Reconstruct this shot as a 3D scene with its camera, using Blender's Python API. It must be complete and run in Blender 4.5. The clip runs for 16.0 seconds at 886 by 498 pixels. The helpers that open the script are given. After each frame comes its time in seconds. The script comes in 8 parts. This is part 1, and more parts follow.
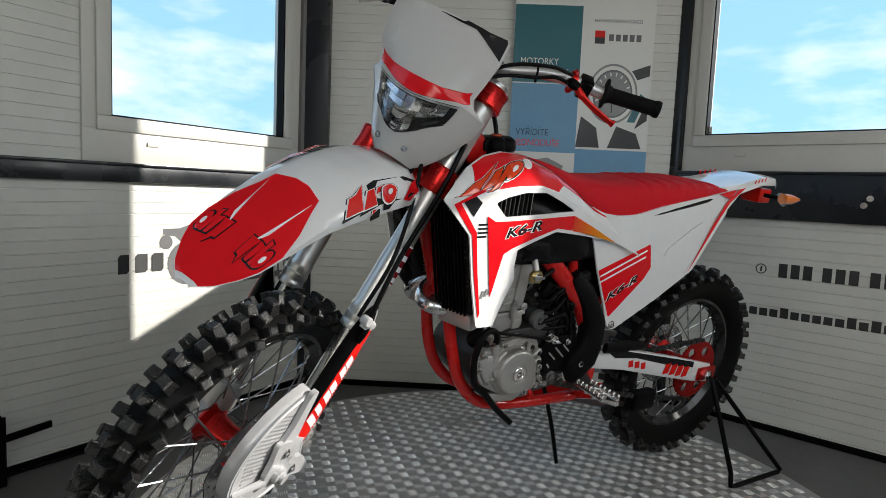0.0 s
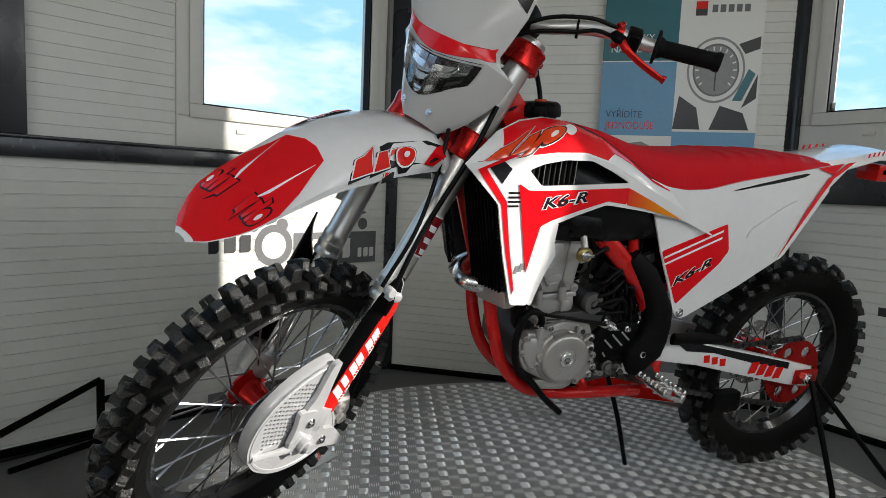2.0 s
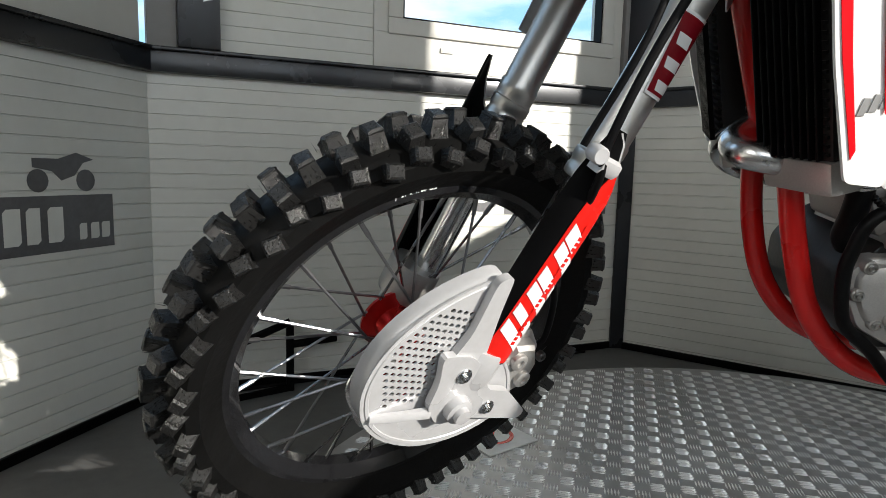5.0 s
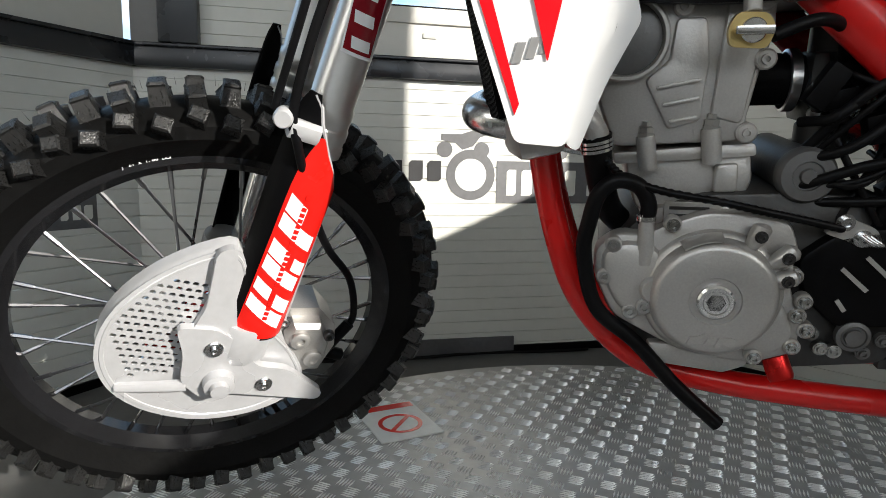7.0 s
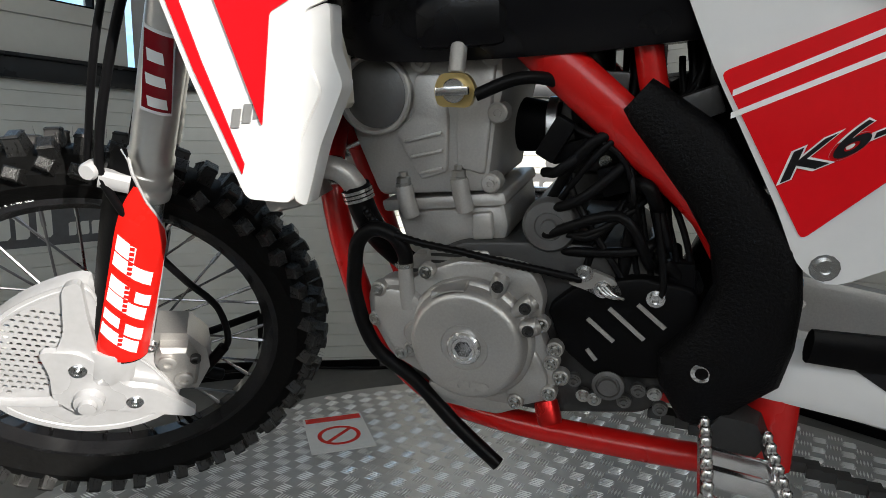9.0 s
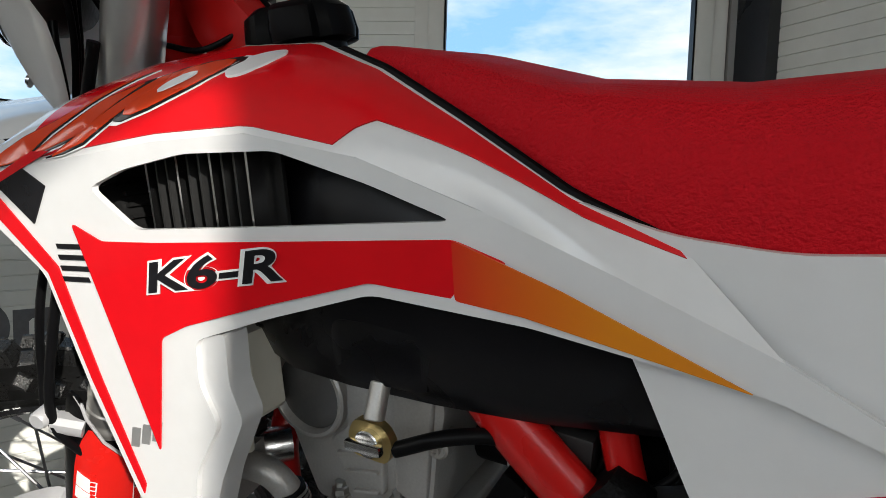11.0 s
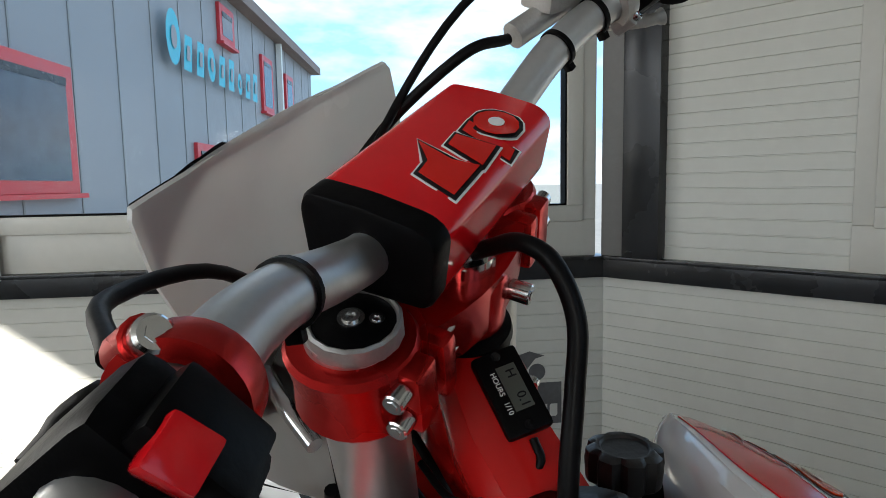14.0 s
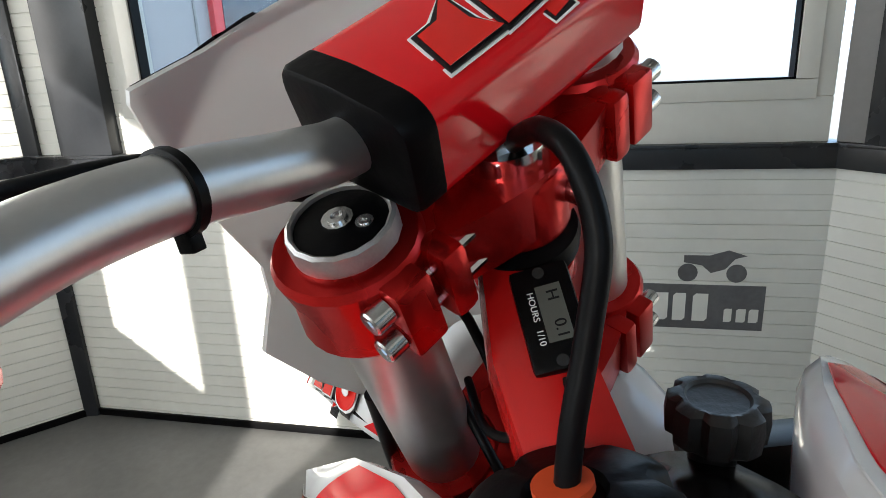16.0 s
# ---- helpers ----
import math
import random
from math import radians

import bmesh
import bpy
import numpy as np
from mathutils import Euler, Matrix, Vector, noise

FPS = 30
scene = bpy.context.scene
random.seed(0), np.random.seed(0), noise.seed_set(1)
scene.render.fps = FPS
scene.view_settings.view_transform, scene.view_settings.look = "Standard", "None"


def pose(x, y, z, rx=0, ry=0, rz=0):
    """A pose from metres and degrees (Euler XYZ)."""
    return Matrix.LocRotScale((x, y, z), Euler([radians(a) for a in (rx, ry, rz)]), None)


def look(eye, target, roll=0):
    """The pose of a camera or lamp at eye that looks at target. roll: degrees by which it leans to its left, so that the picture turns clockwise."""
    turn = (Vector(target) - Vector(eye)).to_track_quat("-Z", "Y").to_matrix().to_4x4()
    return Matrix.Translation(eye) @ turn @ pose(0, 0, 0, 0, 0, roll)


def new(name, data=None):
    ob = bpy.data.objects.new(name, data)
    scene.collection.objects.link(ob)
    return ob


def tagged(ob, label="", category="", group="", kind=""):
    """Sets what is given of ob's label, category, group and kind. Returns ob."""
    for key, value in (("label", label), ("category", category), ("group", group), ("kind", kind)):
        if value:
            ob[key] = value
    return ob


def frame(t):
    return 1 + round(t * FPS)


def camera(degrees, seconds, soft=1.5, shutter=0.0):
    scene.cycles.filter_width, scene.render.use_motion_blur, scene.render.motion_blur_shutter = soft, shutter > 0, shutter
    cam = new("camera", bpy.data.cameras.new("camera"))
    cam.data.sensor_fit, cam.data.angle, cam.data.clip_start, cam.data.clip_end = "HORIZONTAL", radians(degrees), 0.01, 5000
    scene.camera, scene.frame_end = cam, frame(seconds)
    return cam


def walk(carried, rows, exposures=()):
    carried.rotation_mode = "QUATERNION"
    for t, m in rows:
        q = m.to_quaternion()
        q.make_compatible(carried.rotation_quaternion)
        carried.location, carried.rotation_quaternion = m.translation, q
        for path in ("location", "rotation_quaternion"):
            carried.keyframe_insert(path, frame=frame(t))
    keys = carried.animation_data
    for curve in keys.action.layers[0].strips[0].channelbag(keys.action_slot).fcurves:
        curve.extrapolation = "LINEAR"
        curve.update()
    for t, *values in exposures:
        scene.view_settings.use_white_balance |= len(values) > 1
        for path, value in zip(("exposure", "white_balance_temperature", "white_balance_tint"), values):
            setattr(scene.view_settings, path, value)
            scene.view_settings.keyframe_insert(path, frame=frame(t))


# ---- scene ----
cam = camera(72.1, 16.0, soft=0.8)
PATH = [
    (0, (-0.379, -1.359, 0.928), (0.682, 0.325, 0.74), 2.5),
    (0.5, (-0.306, -1.395, 0.93), (0.676, 0.337, 0.739), 2.5),
    (1, (-0.25, -1.428, 0.917), (0.649, 0.347, 0.718), 2.4),
    (1.5, (-0.224, -1.431, 0.89), (0.587, 0.386, 0.688), 2.4),
    (2, (-0.178, -1.392, 0.866), (0.532, 0.467, 0.665), 2.4),
    (2.5, (-0.139, -1.339, 0.828), (0.469, 0.556, 0.632), 2.2),
    (3, (-0.115, -1.269, 0.784), (0.39, 0.657, 0.593), 2.0),
    (3.5, (-0.07, -1.176, 0.723), (0.309, 0.777, 0.52), 2.1),
    (3.7, (-0.057, -1.133, 0.699), (0.249, 0.833, 0.495), 1.9),
    (5.8, (0.153, -0.867, 0.622), (-0.068, 1.103, 0.352), 1.4),
    (6, (0.213, -0.866, 0.623), (-0.05, 1.1, 0.363), 1.4),
    (6.5, (0.348, -0.849, 0.61), (0.005, 1.105, 0.359), 1.2),
    (7, (0.467, -0.829, 0.601), (0.059, 1.111, 0.332), 1.0),
    (7.5, (0.576, -0.819, 0.597), (0.103, 1.104, 0.315), 0.7),
    (8, (0.673, -0.812, 0.604), (0.135, 1.092, 0.315), 0.5),
    (8.2, (0.705, -0.806, 0.611), (0.144, 1.091, 0.32), 0.4),
    (10.3, (0.8552, -0.6508, 0.8008), (0.0302, 1.1588, 0.5894), 0.86),
    (10.5, (0.8574, -0.6300, 0.8287), (0.0043, 1.1682, 0.6323), 1.02),
    (11, (0.8771, -0.5754, 0.9052), (-0.1072, 1.1585, 0.7480), 1.64),
    (11.5, (0.898, -0.483, 0.986), (-0.414, 1.019, 0.837), 1.9),
    (12, (0.877, -0.464, 1.07), (-0.53, 0.949, 0.908), 1.4),
    (12.5, (0.857, -0.436, 1.149), (-0.701, 0.799, 0.934), 0.4),
    (13, (0.825, -0.419, 1.207), (-0.829, 0.684, 0.988), 0.2),
    (13.5, (0.778, -0.372, 1.235), (-0.973, 0.57, 1.022), -0.5),
    (14, (0.749, -0.346, 1.237), (-1.085, 0.424, 1.025), -1.0),
    (14.5, (0.739, -0.312, 1.218), (-1.163, 0.275, 1.016), -1.3),
    (15, (0.724, -0.272, 1.218), (-1.211, 0.128, 0.912), -1.8),
    (15.5, (0.711, -0.249, 1.215), (-1.228, -0.019, 0.782), -2.2),
    (16, (0.707, -0.23, 1.23), (-1.209, -0.151, 0.663), -2.7),
]
walk(cam, [(t, look(eye, target, roll)) for t, eye, target, roll in PATH], [(0.0, 1.33), (1.5, 1.38), (3.7, 1.42), (8.2, 1.5), (10.4, 1.32), (11.2, 1.08), (12.5, 1.3), (13.5, 1.35), (14.2, 1.72), (15.5, 2.12), (16.0, 2.32)])

# ---------------------------------------------------------------- light
SUN_WAY = Vector((0.866, -0.50, 0.325)).normalized()      # towards the sun
world = bpy.data.worlds.new("sky")
scene.world = world
world.use_nodes = True
wt = world.node_tree
wt.nodes.clear()
w_out = wt.nodes.new("ShaderNodeOutputWorld")
w_bg = wt.nodes.new("ShaderNodeBackground")
w_sky = wt.nodes.new("ShaderNodeTexSky")
w_sky.sky_type = 'NISHITA'
w_sky.sun_disc = False
w_sky.sun_elevation = math.asin(SUN_WAY.z)
w_sky.air_density = 1.0
w_sky.sun_rotation = math.atan2(SUN_WAY.x, SUN_WAY.y)
w_co = wt.nodes.new("ShaderNodeTexCoord")
w_map = wt.nodes.new("ShaderNodeMapping")
w_map.inputs["Scale"].default_value = (1.0, 1.0, 3.2)
w_no = wt.nodes.new("ShaderNodeTexNoise")
w_no.inputs["Scale"].default_value = 3.4
w_no.inputs["Detail"].default_value = 9.0
w_no.inputs["Roughness"].default_value = 0.58
w_ra = wt.nodes.new("ShaderNodeValToRGB")
w_ra.color_ramp.elements[0].position = 0.44
w_ra.color_ramp.elements[1].position = 0.68
w_mix = wt.nodes.new("ShaderNodeMix")
w_mix.data_type = 'RGBA'
w_mix.inputs["B"].default_value = (3.7, 3.8, 3.95, 1.0)
wt.links.new(w_co.outputs["Generated"], w_map.inputs["Vector"])
wt.links.new(w_map.outputs["Vector"], w_no.inputs["Vector"])
wt.links.new(w_no.outputs["Fac"], w_ra.inputs["Fac"])
wt.links.new(w_ra.outputs["Color"], w_mix.inputs["Factor"])
w_tint = wt.nodes.new("ShaderNodeMix")
w_tint.data_type = 'RGBA'
w_tint.blend_type = 'MULTIPLY'
w_tint.inputs["Factor"].default_value = 1.0
w_tint.inputs["B"].default_value = (0.42, 0.72, 1.12, 1.0)
wt.links.new(w_sky.outputs["Color"], w_tint.inputs["A"])
w_blue = wt.nodes.new("ShaderNodeMix")
w_blue.data_type = 'RGBA'
w_blue.inputs["Factor"].default_value = 0.85
w_blue.inputs["B"].default_value = (1.35, 2.4, 3.7, 1.0)
wt.links.new(w_tint.outputs["Result"], w_blue.inputs["A"])
wt.links.new(w_blue.outputs["Result"], w_mix.inputs["A"])
wt.links.new(w_mix.outputs["Result"], w_bg.inputs["Color"])
w_bg.inputs["Strength"].default_value = 0.14
wt.links.new(w_bg.outputs["Background"], w_out.inputs["Surface"])

sun = new("sun", bpy.data.lights.new("sun", 'SUN'))
sun.data.energy = 2.9
sun.data.angle = radians(0.53)
sun.data.color = (1.0, 0.95, 0.87)
sun.matrix_world = look((0, 0, 6), Vector((0, 0, 6)) - SUN_WAY)


def fill_lamp(name, at, way, wide, high, watts):
    """An area lamp added to brighten the room, set in an unseen window behind the viewer."""
    ob = new(name, bpy.data.lights.new(name, 'AREA'))
    ob.data.shape = 'RECTANGLE'
    ob.data.size, ob.data.size_y = wide, high
    ob.data.energy = watts
    ob.data.color = (1.0, 0.97, 0.91)
    ob.matrix_world = look(at, Vector(at) + Vector(way))
    return ob


fill_lamp("east_fill_lamp", (3.02, -2.05, 1.52), (-0.966, -0.259, 0.0), 1.3, 0.66, 11.0)
fill_lamp("south_fill_lamp", (1.15, -2.84, 1.70), (0.14, 0.99, 0.0), 3.2, 1.05, 9.0)
fill_lamp("west_fill_lamp", (-1.36, -2.18, 1.70), (0.82, 0.57, 0.0), 0.75, 1.05, 5.5)

# ---------------------------------------------------------------- materials
def mat(name, color, rough=0.5, metal=0.0, spread=0.12, grain=60.0, bump=0.05, coat=0.0, stain=4.0, rough_spread=0.12, spec=0.5):
    """A surface with fine grain and broad stains in its colour and gloss."""
    m = bpy.data.materials.new(name)
    m.use_nodes = True
    nt = m.node_tree
    b = nt.nodes["Principled BSDF"]
    tc = nt.nodes.new("ShaderNodeTexCoord")
    fine, broad = nt.nodes.new("ShaderNodeTexNoise"), nt.nodes.new("ShaderNodeTexNoise")
    fine.inputs["Scale"].default_value, fine.inputs["Detail"].default_value = grain, 6.0
    broad.inputs["Scale"].default_value, broad.inputs["Detail"].default_value = stain, 5.0
    add = nt.nodes.new("ShaderNodeMath")
    add.operation = 'MULTIPLY_ADD'
    add.inputs[1].default_value = 0.45
    ramp = nt.nodes.new("ShaderNodeMapRange")
    ramp.inputs["From Min"].default_value, ramp.inputs["From Max"].default_value = 0.45, 1.0
    ramp.inputs["To Min"].default_value, ramp.inputs["To Max"].default_value = 1.0 - spread, 1.0 + spread
    mul = nt.nodes.new("ShaderNodeVectorMath")
    mul.operation = 'SCALE'
    mul.inputs[0].default_value = color[:3]
    for n in (fine, broad):
        nt.links.new(tc.outputs["Object"], n.inputs["Vector"])
    nt.links.new(fine.outputs["Fac"], add.inputs[0])
    nt.links.new(broad.outputs["Fac"], add.inputs[2])
    nt.links.new(add.outputs[0], ramp.inputs["Value"])
    nt.links.new(ramp.outputs["Result"], mul.inputs["Scale"])
    nt.links.new(mul.outputs["Vector"], b.inputs["Base Color"])
    rr = nt.nodes.new("ShaderNodeMapRange")
    rr.inputs["From Min"].default_value, rr.inputs["From Max"].default_value = 0.3, 0.7
    rr.inputs["To Min"].default_value, rr.inputs["To Max"].default_value = max(0.02, rough - rough_spread), min(1.0, rough + rough_spread)
    nt.links.new(broad.outputs["Fac"], rr.inputs["Value"])
    nt.links.new(rr.outputs["Result"], b.inputs["Roughness"])
    b.inputs["Metallic"].default_value = metal
    b.inputs["Coat Weight"].default_value = coat
    b.inputs["Coat Roughness"].default_value = 0.06
    b.inputs["Specular IOR Level"].default_value = spec
    if bump:
        bm_ = nt.nodes.new("ShaderNodeBump")
        bm_.inputs["Strength"].default_value = bump
        bm_.inputs["Distance"].default_value = 0.004
        nt.links.new(fine.outputs["Fac"], bm_.inputs["Height"])
        nt.links.new(bm_.outputs["Normal"], b.inputs["Normal"])
    return m


def clear(name, tint=(1, 1, 1), rough=0.0, ior=1.45):
    m = bpy.data.materials.new(name)
    m.use_nodes = True
    b = m.node_tree.nodes["Principled BSDF"]
    b.inputs["Base Color"].default_value = (*tint, 1)
    b.inputs["Transmission Weight"].default_value = 1.0
    b.inputs["Roughness"].default_value = rough
    b.inputs["IOR"].default_value = ior
    return m


def thin_glass(name):
    """Window glass: clear, with a faint mirror."""
    m = bpy.data.materials.new(name)
    m.use_nodes = True
    nt = m.node_tree
    nt.nodes.clear()
    o = nt.nodes.new("ShaderNodeOutputMaterial")
    t, g, x, f = (nt.nodes.new(k) for k in ("ShaderNodeBsdfTransparent", "ShaderNodeBsdfGlossy", "ShaderNodeMixShader", "ShaderNodeFresnel"))
    g.inputs["Roughness"].default_value = 0.02
    t.inputs["Color"].default_value = (0.96, 0.98, 0.97, 1)
    f.inputs["IOR"].default_value = 1.14
    nt.links.new(f.outputs[0], x.inputs[0])
    nt.links.new(t.outputs[0], x.inputs[1])
    nt.links.new(g.outputs[0], x.inputs[2])
    nt.links.new(x.outputs[0], o.inputs["Surface"])
    return m


M_PANEL = mat("wall_panel_paint", (0.60, 0.60, 0.56), 0.5, spread=0.06, grain=30, bump=0.03)
M_FRAME = mat("window_pvc", (0.55, 0.54, 0.50), 0.4, spread=0.05, grain=40, bump=0.02)
M_RAIL = mat("dark_aluminium", (0.020, 0.022, 0.026), 0.30, metal=0.3, spread=0.2, grain=80, bump=0.03)
M_POST = mat("grey_post", (0.16, 0.155, 0.15), 0.45, spread=0.1, bump=0.02)
M_FLOOR = mat("grey_floor", (0.10, 0.10, 0.098), 0.6, spread=0.25, grain=35, bump=0.1)
M_CEIL = mat("ceiling_paint", (0.36, 0.36, 0.35), 0.7, spread=0.06)
# one metal: plate darkened and bars lightened, the tread's glints painted in
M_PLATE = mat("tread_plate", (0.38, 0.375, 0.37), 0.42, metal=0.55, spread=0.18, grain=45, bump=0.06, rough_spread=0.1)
M_BAR_GLINT = mat("tread_bar_glint", (0.86, 0.86, 0.85), 0.33, metal=0.6, spread=0.15, grain=45, bump=0.04)
M_BLACK = mat("black_plastic", (0.0026, 0.0026, 0.003), 0.42, spread=0.3, grain=160, bump=0.08, spec=0.07)
M_GRIP = mat("grip_rubber", (0.006, 0.006, 0.0065), 0.75, spread=0.3, grain=200, bump=0.15, spec=0.07)
M_RUBBER = mat("tyre_rubber", (0.0055, 0.0055, 0.0055), 0.40, spread=0.4, grain=90, bump=0.2, spec=0.06)
M_TREAD = mat("tread_block_rubber", (0.009, 0.009, 0.009), 0.33, spread=0.5, grain=140, bump=0.35, spec=0.45)
M_RIM = mat("black_rim", (0.008, 0.008, 0.009), 0.16, spread=0.3, coat=0.25, spec=0.3, bump=0.01)
M_HOSE = mat("black_hose", (0.0035, 0.0035, 0.004), 0.42, spread=0.25, grain=150, bump=0.05, spec=0.10)
M_WHITE = mat("white_plastic", (0.66, 0.66, 0.66), 0.19, rough_spread=0.08, spread=0.05, grain=50, bump=0.015, coat=0.35)
M_MASK = mat("thin_white_plastic", (0.68, 0.68, 0.67), 0.24, rough_spread=0.08, spread=0.06, grain=60, bump=0.02, coat=0.25)
mk = M_MASK.node_tree
mk_glow, mk_mix = mk.nodes.new("ShaderNodeBsdfTranslucent"), mk.nodes.new("ShaderNodeMixShader")
mk_glow.inputs["Color"].default_value = (0.80, 0.79, 0.76, 1.0)
mk_mix.inputs[0].default_value = 0.42
mk.links.new(mk.nodes["Principled BSDF"].outputs[0], mk_mix.inputs[1])
mk.links.new(mk_glow.outputs[0], mk_mix.inputs[2])
mk.links.new(mk_mix.outputs[0], mk.nodes["Material Output"].inputs["Surface"])
M_WHITEM = mat("silver_white_plastic", (0.46, 0.46, 0.47), 0.36, metal=0.25, spread=0.10, grain=90, bump=0.05)
M_RED = mat("red_plastic", (0.64, 0.005, 0.010), 0.17, rough_spread=0.06, spread=0.08, grain=50, bump=0.01, coat=0.12, spec=0.3)
M_REDP = mat("red_frame_paint", (0.46, 0.008, 0.007), 0.26, spread=0.1, grain=40, bump=0.015, coat=0.25, spec=0.3)
M_REDA = mat("red_anodised", (0.50, 0.012, 0.01), 0.3, metal=0.75, spread=0.12, grain=90, bump=0.03)
M_SEAT = mat("red_seat_vinyl", (0.52, 0.005, 0.012), 0.60, spread=0.1, grain=420, bump=0.75, spec=0.14)
M_ALU = mat("cast_aluminium", (0.40, 0.39, 0.375), 0.44, metal=0.65, spread=0.16, grain=420, bump=0.09)
M_ALUD = mat("dark_cast_aluminium", (0.045, 0.045, 0.045), 0.45, metal=0.6, spread=0.2, grain=170, bump=0.12)
M_ALUM = mat("mid_cast_aluminium", (0.13, 0.13, 0.13), 0.45, metal=0.7, spread=0.15, grain=170, bump=0.12)
M_TUBE = mat("brushed_fork_tube", (0.62, 0.61, 0.59), 0.38, metal=0.9, spread=0.08, grain=90, bump=0.02)
M_STEEL = mat("bright_steel", (0.62, 0.62, 0.62), 0.22, metal=1.0, spread=0.12, grain=90, bump=0.03)
M_BOLT = mat("zinc_bolt", (0.34, 0.34, 0.33), 0.30, metal=1.0, spread=0.2, grain=120, bump=0.04)
M_SPOKE = mat("dull_spoke_steel", (0.26, 0.26, 0.27), 0.28, metal=1.0, spread=0.15, grain=90, bump=0.03)
M_GUARDK = mat("matte_black_frame_guard", (0.0035, 0.0035, 0.004), 0.55, spread=0.4, grain=330, bump=0.4, spec=0.09)
M_BARS = mat("handlebar_alloy", (0.55, 0.55, 0.55), 0.42, metal=0.9, spread=0.08, grain=200, bump=0.04)
M_BRASS = mat("brass_valve", (0.55, 0.42, 0.18), 0.35, metal=0.9, spread=0.15, bump=0.04)
M_FADE = mat("red_to_orange_decal", (0.62, 0.20, 0.008), 0.2, spread=0.1, coat=0.3, bump=0.0)
fade = M_FADE.node_tree
f_co, f_sep, f_ramp = fade.nodes.new("ShaderNodeTexCoord"), fade.nodes.new("ShaderNodeSeparateXYZ"), fade.nodes.new("ShaderNodeMapRange")
f_mix = fade.nodes.new("ShaderNodeMix")
f_mix.data_type = 'RGBA'
f_mix.inputs["A"].default_value, f_mix.inputs["B"].default_value = (0.60, 0.008, 0.010, 1.0), (0.66, 0.22, 0.010, 1.0)
f_ramp.inputs["From Min"].default_value, f_ramp.inputs["From Max"].default_value = 0.690, 0.800
fade.links.new(f_co.outputs["Object"], f_sep.inputs[0])
fade.links.new(f_sep.outputs["X"], f_ramp.inputs["Value"])
fade.links.new(f_ramp.outputs["Result"], f_mix.inputs["Factor"])
fade.links.new(f_mix.outputs["Result"], fade.nodes["Principled BSDF"].inputs["Base Color"])
M_DECALW = mat("white_decal", (0.78, 0.78, 0.78), 0.25, spread=0.04, coat=0.4, bump=0.0)
M_DECALK = mat("black_decal", (0.012, 0.012, 0.014), 0.22, spread=0.2, coat=0.05, spec=0.15, bump=0.0)
M_DECALR = mat("red_decal", (0.60, 0.010, 0.006), 0.22, spread=0.08, coat=0.1, spec=0.3, bump=0.0)
M_DECALD = mat("dark_red_decal", (0.20, 0.006, 0.012), 0.25, spread=0.1, coat=0.1, spec=0.3, bump=0.0)
M_FIN = mat("radiator_black", (0.012, 0.012, 0.012), 0.4, spread=0.2, bump=0.05, spec=0.2)
M_GLASS = thin_glass("window_glass")
M_LENS = clear("headlight_lens", (0.95, 0.97, 1.0), 0.02)
M_TEAL = mat("teal_print", (0.008, 0.115, 0.14), 0.4, spread=0.05, bump=0)
M_BLUE = mat("blue_print", (0.10, 0.26, 0.42), 0.4, spread=0.1, bump=0)
M_PAPER = mat("banner_white", (0.66, 0.66, 0.63), 0.45, spread=0.04, bump=0)
M_STICKER = mat("worn_white_vinyl", (0.70, 0.69, 0.67), 0.4, spread=0.15, grain=40, bump=0.02)
M_GREYP = mat("grey_print", (0.20, 0.20, 0.20), 0.4, spread=0.2, bump=0)
M_DECALO = mat("orange_red_decal", (0.62, 0.045, 0.006), 0.22, spread=0.15, coat=0.1, spec=0.3, bump=0.0)
M_ORANGER = mat("orange_rubber", (0.55, 0.06, 0.012), 0.5, spread=0.1)
M_LCD = mat("grey_display", (0.075, 0.08, 0.07), 0.25, spread=0.06, bump=0)
M_INK = mat("dark_vinyl_lettering", (0.02, 0.02, 0.022), 0.45, spread=0.2, bump=0)
M_INKG = mat("grey_vinyl_lettering", (0.10, 0.10, 0.105), 0.45, spread=0.3, bump=0)
M_REDW = mat("red_window_frame", (0.55, 0.03, 0.04), 0.4, spread=0.1)
M_DARKGL = mat("dark_window_glass", (0.05, 0.06, 0.08), 0.08, spread=0.2, bump=0)
M_TEXT = mat("navy_print", (0.015, 0.03, 0.07), 0.4, spread=0.1, bump=0)
M_AMBER = mat("amber_lens", (0.7, 0.16, 0.01), 0.15, spread=0.1, coat=0.6, bump=0.0)
M_TANK = mat("black_tank", (0.004, 0.004, 0.005), 0.3, spread=0.2, grain=60, bump=0.02, spec=0.2)
M_CLEARTANK = mat("milky_bottle", (0.55, 0.53, 0.46), 0.4, spread=0.08, bump=0.02)
M_FACADE = mat("grey_facade", (0.27, 0.27, 0.285), 0.5, spread=0.06, bump=0.02)
M_SIGNBLUE = mat("blue_sign", (0.02, 0.42, 0.55), 0.4, spread=0.1, bump=0)
M_ROOF = mat("brown_roof_edge", (0.20, 0.14, 0.12), 0.6, spread=0.1)
M_GROUND = mat("pale_paving", (0.40, 0.375, 0.33), 0.9, spread=0.15, grain=20, bump=0.05, spec=0.05)


# ---------------------------------------------------------------- mesh helpers
def part(name, bm, material, parent=None, label="", smooth=True, m=None):
    me = bpy.data.meshes.new(name)
    bm.normal_update()
    bm.to_mesh(me)
    bm.free()
    ob = new(name, me)
    for k in (material if isinstance(material, (list, tuple)) else [material]):
        me.materials.append(k)
    if smooth:
        me.shade_smooth()
        me.set_sharp_from_angle(angle=radians(38))
    if m is not None:
        ob.matrix_world = m
    if parent is not None:
        ob.parent = parent
    if label:
        ob["label"] = label
    return ob


